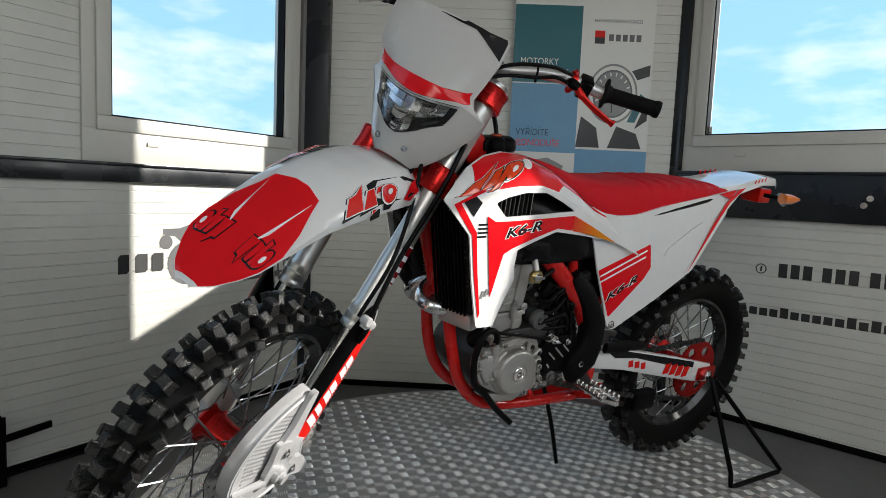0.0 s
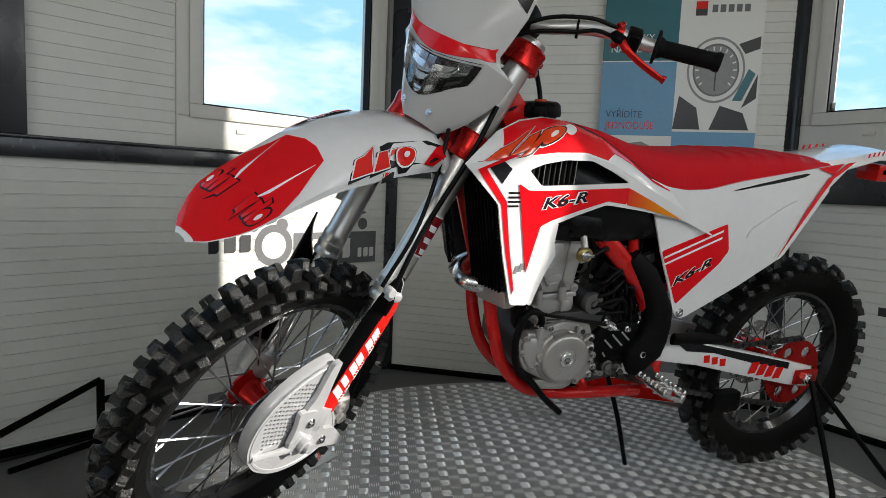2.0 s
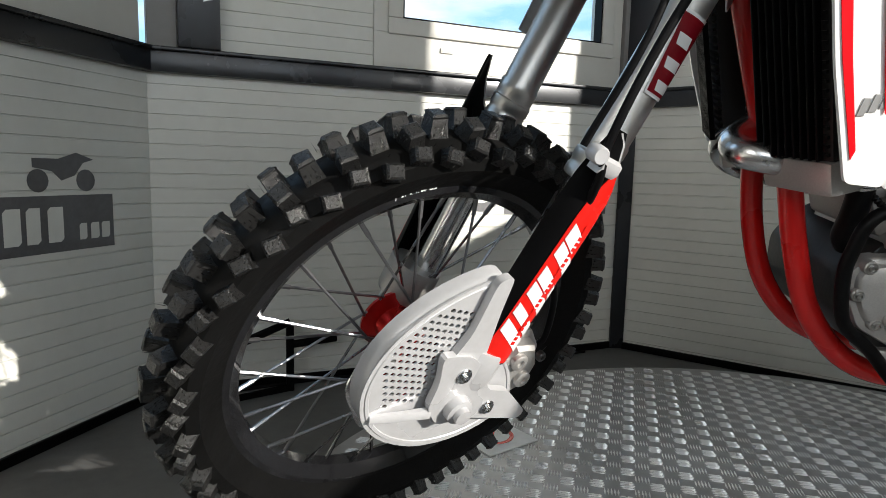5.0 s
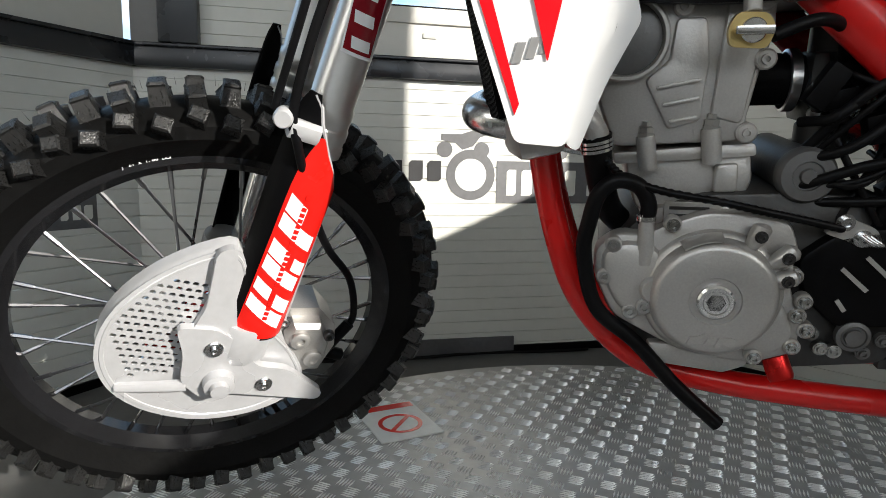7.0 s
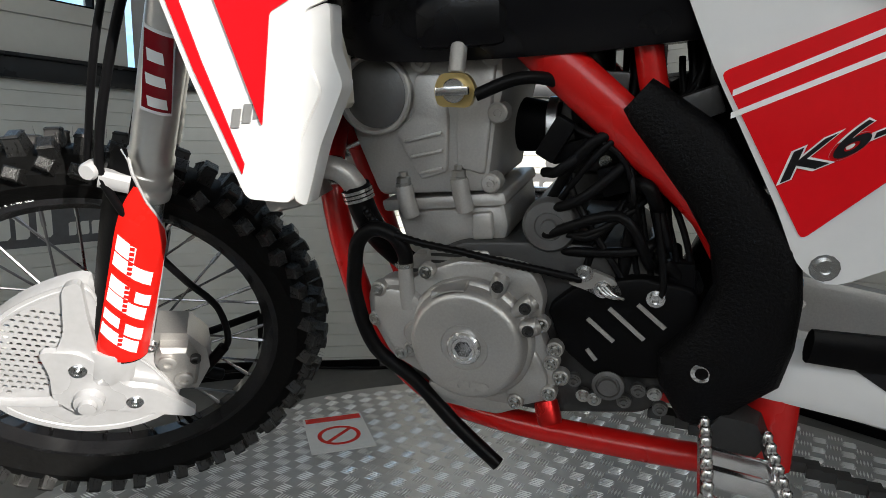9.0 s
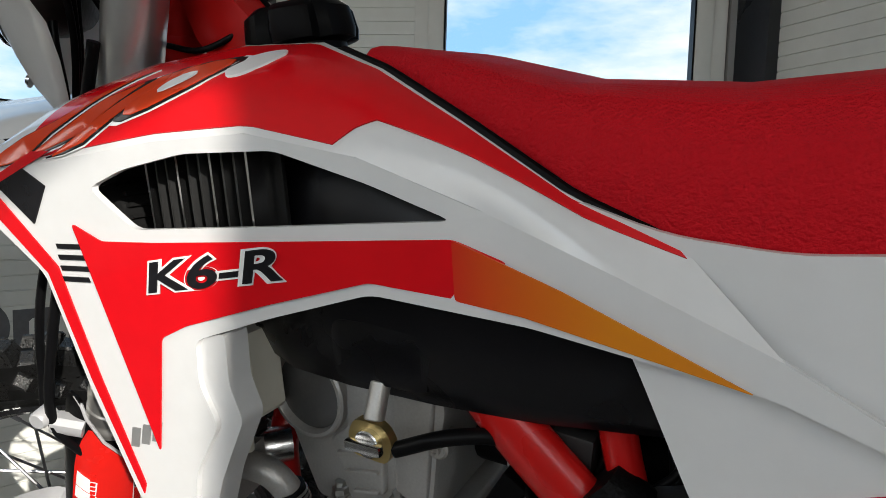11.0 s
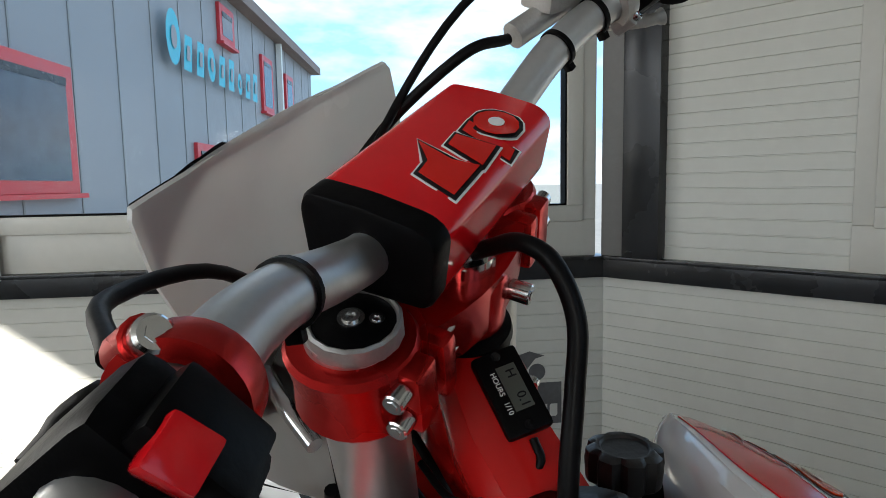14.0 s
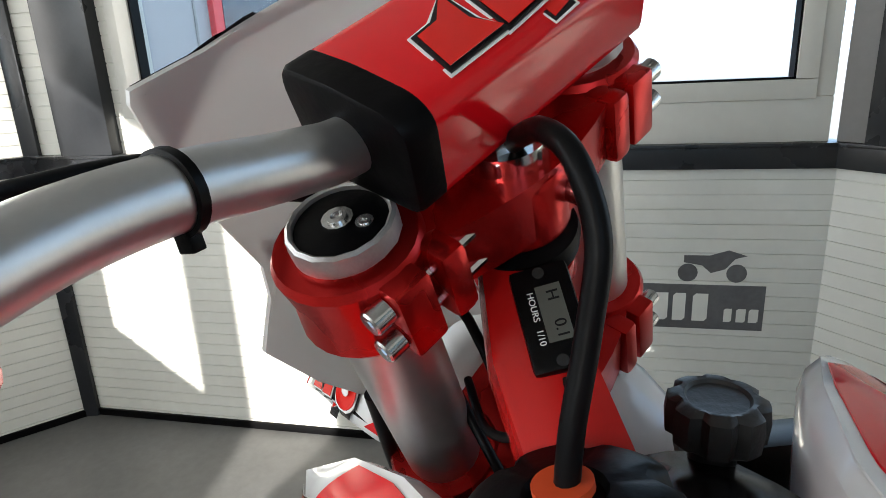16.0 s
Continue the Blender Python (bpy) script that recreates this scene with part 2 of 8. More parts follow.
def empty(name, label, category, group="", kind=""):
    return tagged(new(name), label, category, group, kind)


def add_box(bm, lo, hi, bevel=0.0, m=None):
    vs = bmesh.ops.create_cube(bm, size=1.0)["verts"]
    lo, hi = Vector(lo), Vector(hi)
    for v in vs:
        v.co = Vector([(lo[k] + hi[k]) / 2 + v.co[k] * (hi[k] - lo[k]) for k in range(3)])
    if bevel:
        es = list({e for v in vs for e in v.link_edges})
        r = bmesh.ops.bevel(bm, geom=es, offset=bevel, segments=2, affect='EDGES', profile=0.6)
        vs = list({v for f in r["faces"] for v in f.verts} | {v for v in vs if v.is_valid})
    if m is not None:
        bmesh.ops.transform(bm, matrix=m, verts=vs)
    return vs


def basis(way, up=(0, 0, 1)):
    w = Vector(way).normalized()
    u = Vector(up)
    if abs(w.dot(u.normalized())) > 0.98:
        u = Vector((1, 0, 0))
    a = u.cross(w).normalized()
    return a, w.cross(a).normalized(), w


def add_tube(bm, pts, radius, sides=14, flat=1.0, up=(0, 0, 1), cap=True):
    """A tube along points; radius may be a list; flat squeezes it across."""
    pts = [Vector(p) for p in pts]
    n = len(pts)
    rad = radius if isinstance(radius, (list, tuple)) else [radius] * n
    rings, a0 = [], None
    for i, p in enumerate(pts):
        way = (pts[min(i + 1, n - 1)] - pts[max(i - 1, 0)])
        if a0 is None:
            a, b, w = basis(way, up)
        else:
            w = way.normalized()
            a = (a0 - w * a0.dot(w)).normalized()
            b = w.cross(a)
        a0 = a
        rings.append([bm.verts.new(p + (a * math.cos(k * math.tau / sides) * flat + b * math.sin(k * math.tau / sides)) * rad[i]) for k in range(sides)])
    for r0, r1 in zip(rings, rings[1:]):
        for k in range(sides):
            bm.faces.new((r0[k], r0[(k + 1) % sides], r1[(k + 1) % sides], r1[k]))
    if cap:
        bm.faces.new(rings[0][::-1])
        bm.faces.new(rings[-1])
    return rings


def curve_pts(pts, steps=8):
    """A smooth line through a few points (Catmull-Rom)."""
    p = [Vector(q) for q in pts]
    p = [p[0] * 2 - p[1]] + p + [p[-1] * 2 - p[-2]]
    out = []
    for i in range(1, len(p) - 2):
        for s in range(steps):
            t = s / steps
            out.append(0.5 * ((2 * p[i]) + (p[i + 1] - p[i - 1]) * t + (2 * p[i - 1] - 5 * p[i] + 4 * p[i + 1] - p[i + 2]) * t * t
                              + (3 * p[i] - p[i - 1] - 3 * p[i + 1] + p[i + 2]) * t ** 3))
    out.append(p[-2])
    return out


def add_lathe(bm, profile, m, sides=40, closed=False):
    """Turn (radius, height) about m's z axis."""
    rings = [[bm.verts.new(m @ Vector((r * math.cos(k * math.tau / sides), r * math.sin(k * math.tau / sides), h))) for k in range(sides)] for r, h in profile]
    pairs = list(zip(rings, rings[1:])) + ([(rings[-1], rings[0])] if closed else [])
    for r0, r1 in pairs:
        for k in range(sides):
            bm.faces.new((r0[k], r0[(k + 1) % sides], r1[(k + 1) % sides], r1[k]))
    if not closed:
        for r, (rad, _) in ((rings[0][::-1], profile[0]), (rings[-1], profile[-1])):
            if rad > 1e-5:
                bm.faces.new(r)
    return rings


def axis_m(at, way, up=(0, 0, 1)):
    """A pose at a point whose z axis lies along a way."""
    a, b, w = basis(way, up)
    return Matrix(((a.x, b.x, w.x, at[0]), (a.y, b.y, w.y, at[1]), (a.z, b.z, w.z, at[2]), (0, 0, 0, 1)))


def add_cyl(bm, a, b, r, sides=16, bevel=0.0):
    a, b = Vector(a), Vector(b)
    h = (b - a).length
    pr = [(r, 0), (r, h)] if not bevel else [(r - bevel, 0), (r, bevel), (r, h - bevel), (r - bevel, h)]
    add_lathe(bm, pr, axis_m(a, b - a), sides)


def add_hex(bm, at, way, r, h):
    add_lathe(bm, [(r, 0), (r, h * 0.85), (r * 0.86, h)], axis_m(at, way), 6)


def add_bolt(bm, at, way, r=0.007, h=0.008):
    """A socket bolt head on a washer."""
    add_lathe(bm, [(r * 1.5, 0), (r * 1.5, 0.0015), (r, 0.0015), (r, h), (r * 0.55, h), (r * 0.5, h * 0.5)], axis_m(at, way), 12)


def add_slab(bm, outline, depth, bevel=0.0, holes=()):
    """A flat shape given by 3D corner points, thickened by the vector depth."""
    depth = Vector(depth)
    loops = [[Vector(p) for p in outline]] + [[Vector(p) for p in h] for h in holes]
    edges, allv = [], []
    for loop in loops:
        vs = [bm.verts.new(p) for p in loop]
        allv += vs
        edges += [bm.edges.new((vs[i], vs[(i + 1) % len(vs)])) for i in range(len(vs))]
    res = bmesh.ops.triangle_fill(bm, use_beauty=True, use_dissolve=False, edges=edges)
    faces = [g for g in res["geom"] if isinstance(g, bmesh.types.BMFace)]
    ext = bmesh.ops.extrude_face_region(bm, geom=faces)
    top = [g for g in ext["geom"] if isinstance(g, bmesh.types.BMVert)]
    bmesh.ops.translate(bm, vec=depth, verts=top)
    return allv, top


def rounded(outline, radius=0.01, steps=3):
    """Round a closed line's corners."""
    out, n = [], len(outline)
    for i in range(n):
        p, a, b = (Vector(outline[k % n]) for k in (i, i - 1, i + 1))
        ra = min(radius, (a - p).length * 0.45)
        rb = min(radius, (b - p).length * 0.45)
        p0, p1 = p + (a - p).normalized() * ra, p + (b - p).normalized() * rb
        for s in range(steps + 1):
            t = s / steps
            out.append(p0 * (1 - t) ** 2 + p * 2 * t * (1 - t) + p1 * t * t)
    return out


def add_loft(bm, sections, closed=True, cap=True):
    """Skin over cross-sections with the same number of points."""
    rings = [[bm.verts.new(Vector(p)) for p in s] for s in sections]
    n = len(rings[0])
    for r0, r1 in zip(rings, rings[1:]):
        for k in range(n if closed else n - 1):
            bm.faces.new((r0[k], r0[(k + 1) % n], r1[(k + 1) % n], r1[k]))
    if cap and closed:
        bm.faces.new(rings[0][::-1])
        bm.faces.new(rings[-1])
    return rings


def finish(bm):
    bmesh.ops.remove_doubles(bm, verts=bm.verts, dist=1e-6)
    bmesh.ops.recalc_face_normals(bm, faces=bm.faces)
    return bm

def wordmark(grow=0.0):
    """The maker's mark as four plain leaning shapes in a box 1 wide and 1 high; grow widens each."""
    out = []
    for shape in ([(0.0, 0.0), (0.07, 0.62), (0.20, 0.66), (0.37, 1.05), (0.29, 0.40), (0.33, 0.02)], [(0.35, 0.0), (0.43, 0.64), (0.56, 0.68), (0.58, 0.05)], [(0.55, -0.20), (0.63, 0.66), (0.76, 0.70), (0.67, -0.16)],
                  [(0.845 + 0.15 * math.cos(k * math.tau / 14), 0.34 + 0.36 * math.sin(k * math.tau / 14)) for k in range(14)]):
        cx, cy = sum(p[0] for p in shape) / len(shape), sum(p[1] for p in shape) / len(shape)
        out.append([(x + grow * (1 if x > cx else -1), y + 2.2 * grow * (1 if y > cy else -1)) for x, y in shape])
    return out


# ---------------------------------------------------------------- the room
# corners of the room, going round: left wall, right wall, back wall, front wall, bay wall
def going(p, angle, dist):
    """The point dist metres from p in a direction given in degrees from +x."""
    return p + Vector((math.cos(radians(angle)), math.sin(radians(angle)), 0)) * dist


J, KA, KR = Vector((-0.97, 0.98, 0)), Vector((0.71, 1.75, 0)), Vector((2.30, 0.68, 0))
L1, L2 = going(J, 74.5, -2.75), Vector((-1.0, -2.7, 0))
B1 = going(KR, -75, 3.9)
ROOM_H = 2.6
HEAD = 2.32                      # top of the window band
FLOOR_Z = -0.13


def frame_of(p, q):
    """A wall's own axes: along it, up, and z into the room (p to q runs clockwise seen from above)."""
    u = (q - p).normalized()
    n = Vector((u.y, -u.x, 0))
    return Matrix(((u.x, 0, n.x, p.x), (u.y, 0, n.y, p.y), (0, 1, 0, 0), (0, 0, 0, 1))), (q - p).length


def add_siding(bm, w, s0, s1, z0, z1, pitch=0.046, groove=0.005, thick=0.09):
    """Ribbed sandwich panel: a groove between every two ribs."""
    prof, z = [(-thick, z0), (0.0, z0)], z0
    while z + pitch < z1:
        z += pitch
        prof += [(0.0, z - groove), (-0.0045, z - groove + 0.001), (-0.0045, z - 0.001), (0.0, z)]
    prof += [(0.0, z1), (-thick, z1)]
    rings = [[bm.verts.new(w @ Vector((s, zz, d))) for d, zz in prof] for s in (s0, s1)]
    n = len(prof)
    for k in range(n):
        bm.faces.new((rings[0][k], rings[0][(k + 1) % n], rings[1][(k + 1) % n], rings[1][k]))
    for r in rings:
        bm.faces.new(r if r is rings[1] else r[::-1])


def wbox(bm, w, s, z, d, bevel=0.0):
    add_box(bm, (s[0], z[0], d[0]), (s[1], z[1], d[1]), bevel, w)


def make_window(name, w, s0, s1, z0, z1):
    """A plastic window: fixed frame, sash, glazing bead, pane, drain caps."""
    bm = bmesh.new()
    a, b = 0.055, 0.055
    low = 0.125
    wbox(bm, w, (s0, s1), (z0, z0 + low), (-0.07, 0.012), 0.003)
    wbox(bm, w, (s0, s1), (z1 - a, z1), (-0.07, 0.012), 0.003)
    wbox(bm, w, (s0, s0 + a), (z0 + low, z1 - a), (-0.07, 0.012), 0.003)
    wbox(bm, w, (s1 - a, s1), (z0 + low, z1 - a), (-0.07, 0.012), 0.003)
    win = tagged(part(name, finish(bm), M_FRAME), "white plastic window frame with a wide glass pane", "window", kind="structure")
    bm = bmesh.new()
    i0, i1, j0, j1 = s0 + a - 0.006, s1 - a + 0.006, z0 + low - 0.006, z1 - a + 0.006
    wbox(bm, w, (i0, i1), (j0, j0 + b), (-0.06, 0.024), 0.005)
    wbox(bm, w, (i0, i1), (j1 - b, j1), (-0.06, 0.024), 0.005)
    wbox(bm, w, (i0, i0 + b), (j0 + b, j1 - b), (-0.06, 0.024), 0.005)
    wbox(bm, w, (i1 - b, i1), (j0 + b, j1 - b), (-0.06, 0.024), 0.005)
    part("window_sash", finish(bm), M_FRAME, win)
    bm = bmesh.new()
    for q in ((i0 + b, i1 - b, j0 + b, j0 + b + 0.006), (i0 + b, i1 - b, j1 - b - 0.006, j1 - b), (i0 + b, i0 + b + 0.006, j0 + b, j1 - b), (i1 - b - 0.006, i1 - b, j0 + b, j1 - b)):
        wbox(bm, w, q[:2], q[2:], (-0.03, 0.016))
    part("rubber_seal", finish(bm), M_BLACK, win)
    bm = bmesh.new()
    wbox(bm, w, (i0 + b - 0.004, i1 - b + 0.004), (j0 + b - 0.004, j1 - b + 0.004), (-0.026, -0.022))
    pane = part("pane", finish(bm), M_GLASS, win, smooth=False)
    pane.visible_shadow = False
    for k in range(max(1, int((s1 - s0) / 0.6))):
        s = s0 + 0.25 + 0.62 * k
        bm = bmesh.new()
        wbox(bm, w, (s, s + 0.05), (z0 + 0.070, z0 + 0.088), (0.010, 0.018), 0.002)
        wbox(bm, w, (s + 0.006, s + 0.044), (z0 + 0.075, z0 + 0.082), (0.018, 0.0195))
        part("drain_cap", finish(bm), M_FRAME, win)
    return win


def make_wall(name, p, q, windows, panels=(), rail=(0.985, 1.055), label="white ribbed panel wall below a dark rail"):
    """Ribbed panel to the sill, dark rail, windows, full panels and header."""
    w, length = frame_of(p, q)
    bm = bmesh.new()
    add_siding(bm, w, -0.06, length + 0.06, FLOOR_Z - 0.05, rail[0] + 0.01)
    wall = tagged(part(name, finish(bm), M_PANEL), label, "wall", kind="structure")
    bm = bmesh.new()
    wbox(bm, w, (0.0, length), (rail[0], rail[1]), (-0.05, 0.032), 0.004)
    wbox(bm, w, (0.0, length), (rail[1] - 0.012, rail[1]), (0.032, 0.045), 0.003)
    part("sill_rail", finish(bm), M_RAIL, wall, "dark grey aluminium rail")
    bm = bmesh.new()
    wbox(bm, w, (-0.06, length + 0.06), (HEAD, ROOM_H), (-0.09, 0.0))
    wbox(bm, w, (0.0, length), (HEAD - 0.05, HEAD + 0.04), (0.0, 0.03), 0.004)
    part("header", finish(bm), M_PANEL, wall)
    for s0, s1 in panels:
        bm = bmesh.new()
        add_siding(bm, w, s0, s1, rail[1] - 0.002, HEAD + 0.01)
        part("upper_panel", finish(bm), M_PANEL, wall)
    bm = bmesh.new()
    wbox(bm, w, (0.0, length), (FLOOR_Z, FLOOR_Z + 0.03), (0.0, 0.012), 0.003)
    part("baseboard", finish(bm), M_BLACK, wall)
    for k, (s0, s1, *head) in enumerate(windows):
        make_window("window_" + name[5:] + ("" if k == 0 else "_" + "abcd"[k]), w, s0, s1, rail[1], head[0] if head else HEAD)
        if head:
            bm = bmesh.new()
            add_siding(bm, w, s0, s1, head[0], HEAD + 0.01)
            part("upper_panel", finish(bm), M_PANEL, wall)
    return w, length, wall


def make_post(w, s0, s1, material, depth=0.05, z0=0.0):
    bm = bmesh.new()
    wbox(bm, w, (s0, s1), (z0, ROOM_H - 0.01), (-0.07, depth), 0.004)
    return tagged(part("post", finish(bm), material), "tall square metal post between the windows", "post", kind="structure")


RAIL = (0.910, 0.985)
WA, LA, wall_a = make_wall("wall_north", J, KA, [(0.72, 1.78)], [(0.0, 0.72)], rail=RAIL)
make_post(WA, 0.005, 0.09, M_POST, 0.03, 0.985)
make_post(WA, 0.092, 0.215, M_RAIL, 0.055, 0.985)
make_post(WA, 1.782, 1.842, M_POST, 0.03, 0.985)
WK, LK, wall_k = make_wall("wall_corner", KA, KR, [], [(0.0, (KR - KA).length)], rail=RAIL)
make_post(WK, 0.0, 0.12, M_RAIL, 0.055, 0.985)
# unseen second opening, low head and panel before it shape the sun's beam
WR, LR, wall_r = make_wall("wall_east", KR, B1, [(0.03, 1.05), (2.3, 3.75, 2.02)], [(1.05, 2.3), (3.75, 3.9)], rail=(0.865, 1.085), label="white ribbed panel wall with a broad black board and lettering")
# south and west windows are unseen, added to let in fill light
make_wall("wall_south", B1, L2, [(0.25, 1.45), (1.55, 2.75), (2.85, 4.05)], [(0.0, 0.25), (1.45, 1.55), (2.75, 2.85), (4.05, (L2 - B1).length)], rail=RAIL)
WD, LD, wall_d = make_wall("wall_west", L2, L1, [(0.22, 1.02)], [(0.0, 0.22), (1.02, (L1 - L2).length)], rail=RAIL)
WC, LC, wall_c = make_wall("wall_bay", L1, J, [((J - L1).length - 2.32, (J - L1).length - 0.035)], [(0.0, (J - L1).length - 2.32)], rail=RAIL)
make_post(WC, LC - 2.58, LC - 2.36, M_RAIL, 0.055, 0.985)
for p_ in (KA, KR, B1, L2, L1):
    bm = bmesh.new()
    add_box(bm, (p_.x - 0.03, p_.y - 0.03, FLOOR_Z), (p_.x + 0.03, p_.y + 0.03, ROOM_H), 0.006)
    tagged(part("corner_post", finish(bm), M_RAIL), "dark metal post in the room's corner", "post", kind="structure")

# floor and ceiling
outline = [J, KA, KR, B1, L2, L1]
centre = sum(outline, Vector()) / 6
bm = bmesh.new()
add_slab(bm, [(p_ - centre) * 1.06 + centre for p_ in outline], (0, 0, -0.12))
for v in bm.verts:
    v.co.z += FLOOR_Z
tagged(part("floor", finish(bm), M_FLOOR, smooth=False), "plain grey concrete floor round the platform", "floor", kind="structure")
bm = bmesh.new()
add_slab(bm, [(p_ - centre) * 1.06 + centre + Vector((0, 0, ROOM_H)) for p_ in outline], (0, 0, 0.12))
tagged(part("ceiling", finish(bm), M_CEIL, smooth=False), "plain light ceiling", "ceiling", kind="structure")

# ground outside
bm = bmesh.new()
add_slab(bm, [(400 * math.cos(k * math.tau / 32), 400 * math.sin(k * math.tau / 32), -0.40) for k in range(32)], (0, 0, -0.2))
tagged(part("ground", finish(bm), M_GROUND, smooth=False), "pale paved yard outside the windows", "ground", kind="structure")

# turntable platform
DISC = Vector((0.72, 0.0, 0.0))
DISC_R = 1.06
platform = empty("turntable", "round aluminium tread-plate display platform under the motorcycle", "platform")
platform.location = (DISC.x, DISC.y, FLOOR_Z)
bm = bmesh.new()
add_lathe(bm, [(0.0, FLOOR_Z + 0.001), (DISC_R, FLOOR_Z + 0.001), (DISC_R, -0.003), (DISC_R - 0.003, 0.0), (0.0, 0.0)], Matrix.Translation(DISC), 128)
body = part("plate", finish(bm), M_PLATE)
body.parent = platform
body.matrix_parent_inverse = Matrix.Translation(-platform.location)
verts, faces = [], []
cell_a, cell_b, rot = 0.0465, 0.0385, Matrix.Rotation(radians(35), 3, 'Z')
n_c = int(DISC_R / cell_b) + 2
for i in range(-n_c, n_c):
    for j in range(-n_c, n_c):
        c = rot @ Vector((i * cell_a, j * cell_b, 0))
        if c.length > DISC_R - 0.025:
            continue
        turn = rot @ Matrix.Rotation(radians(45 if (i + j) % 2 else -45), 3, 'Z')
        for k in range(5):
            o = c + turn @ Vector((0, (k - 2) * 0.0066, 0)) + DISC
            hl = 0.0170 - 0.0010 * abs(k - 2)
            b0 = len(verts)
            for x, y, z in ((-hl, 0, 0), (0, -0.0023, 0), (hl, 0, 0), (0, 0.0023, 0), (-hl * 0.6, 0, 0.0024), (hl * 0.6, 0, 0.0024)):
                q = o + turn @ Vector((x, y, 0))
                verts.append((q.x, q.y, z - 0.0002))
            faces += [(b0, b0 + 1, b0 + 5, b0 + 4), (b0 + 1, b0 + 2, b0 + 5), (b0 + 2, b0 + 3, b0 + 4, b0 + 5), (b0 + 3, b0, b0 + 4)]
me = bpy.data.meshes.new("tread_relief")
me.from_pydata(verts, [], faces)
me.materials.append(M_BAR_GLINT)
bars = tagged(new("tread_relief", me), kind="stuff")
bars.parent = platform
bars.matrix_parent_inverse = Matrix.Translation(-platform.location)

# ---------------------------------------------------------------- the motorcycle
# its own axes: it faces -x, its middle plane is y = 0
HEADP = Vector((0.380, -0.026, 1.218))         # middle of the fork caps
U_ = Vector((0.472, -0.030, 0.881)).normalized()       # steering axis
L_ = Vector((0.54, -0.788, -0.295))           # the bars are turned to the left
L_ = (L_ - U_ * L_.dot(U_)).normalized()
F_ = L_.cross(U_)
HEADP = HEADP + F_ * 0.012
ST = Matrix(((F_.x, L_.x, U_.x, HEADP.x), (F_.y, L_.y, U_.y, HEADP.y), (F_.z, L_.z, U_.z, HEADP.z), (0, 0, 0, 1)))   # steered frame: forward, left, up


def st(x, y, z):
    return ST @ Vector((x, y, z))


bike = empty("motorcycle", "red and white enduro motorcycle with knobbly tyres on a rear stand", "motorcycle")
LEAN = Matrix.Translation((0, 0.045, 0)) @ Matrix.Rotation(radians(9.5), 4, 'X')     # it leans on its stand
bike.matrix_world = LEAN @ Matrix.Translation((0.74, 0, 0))
BI = Matrix.Translation((-0.74, 0, 0))


def bp(name, bm, material, parent=None, label="", smooth=True):
    """A part of the motorcycle, given in its own axes."""
    while parent is not None and parent.parent is not bike:
        parent = parent.parent
    ob = part(name, finish(bm), material, None, label, smooth)
    ob.parent = parent or bike
    ob.matrix_parent_inverse = BI if parent is None else Matrix.Identity(4)
    return ob


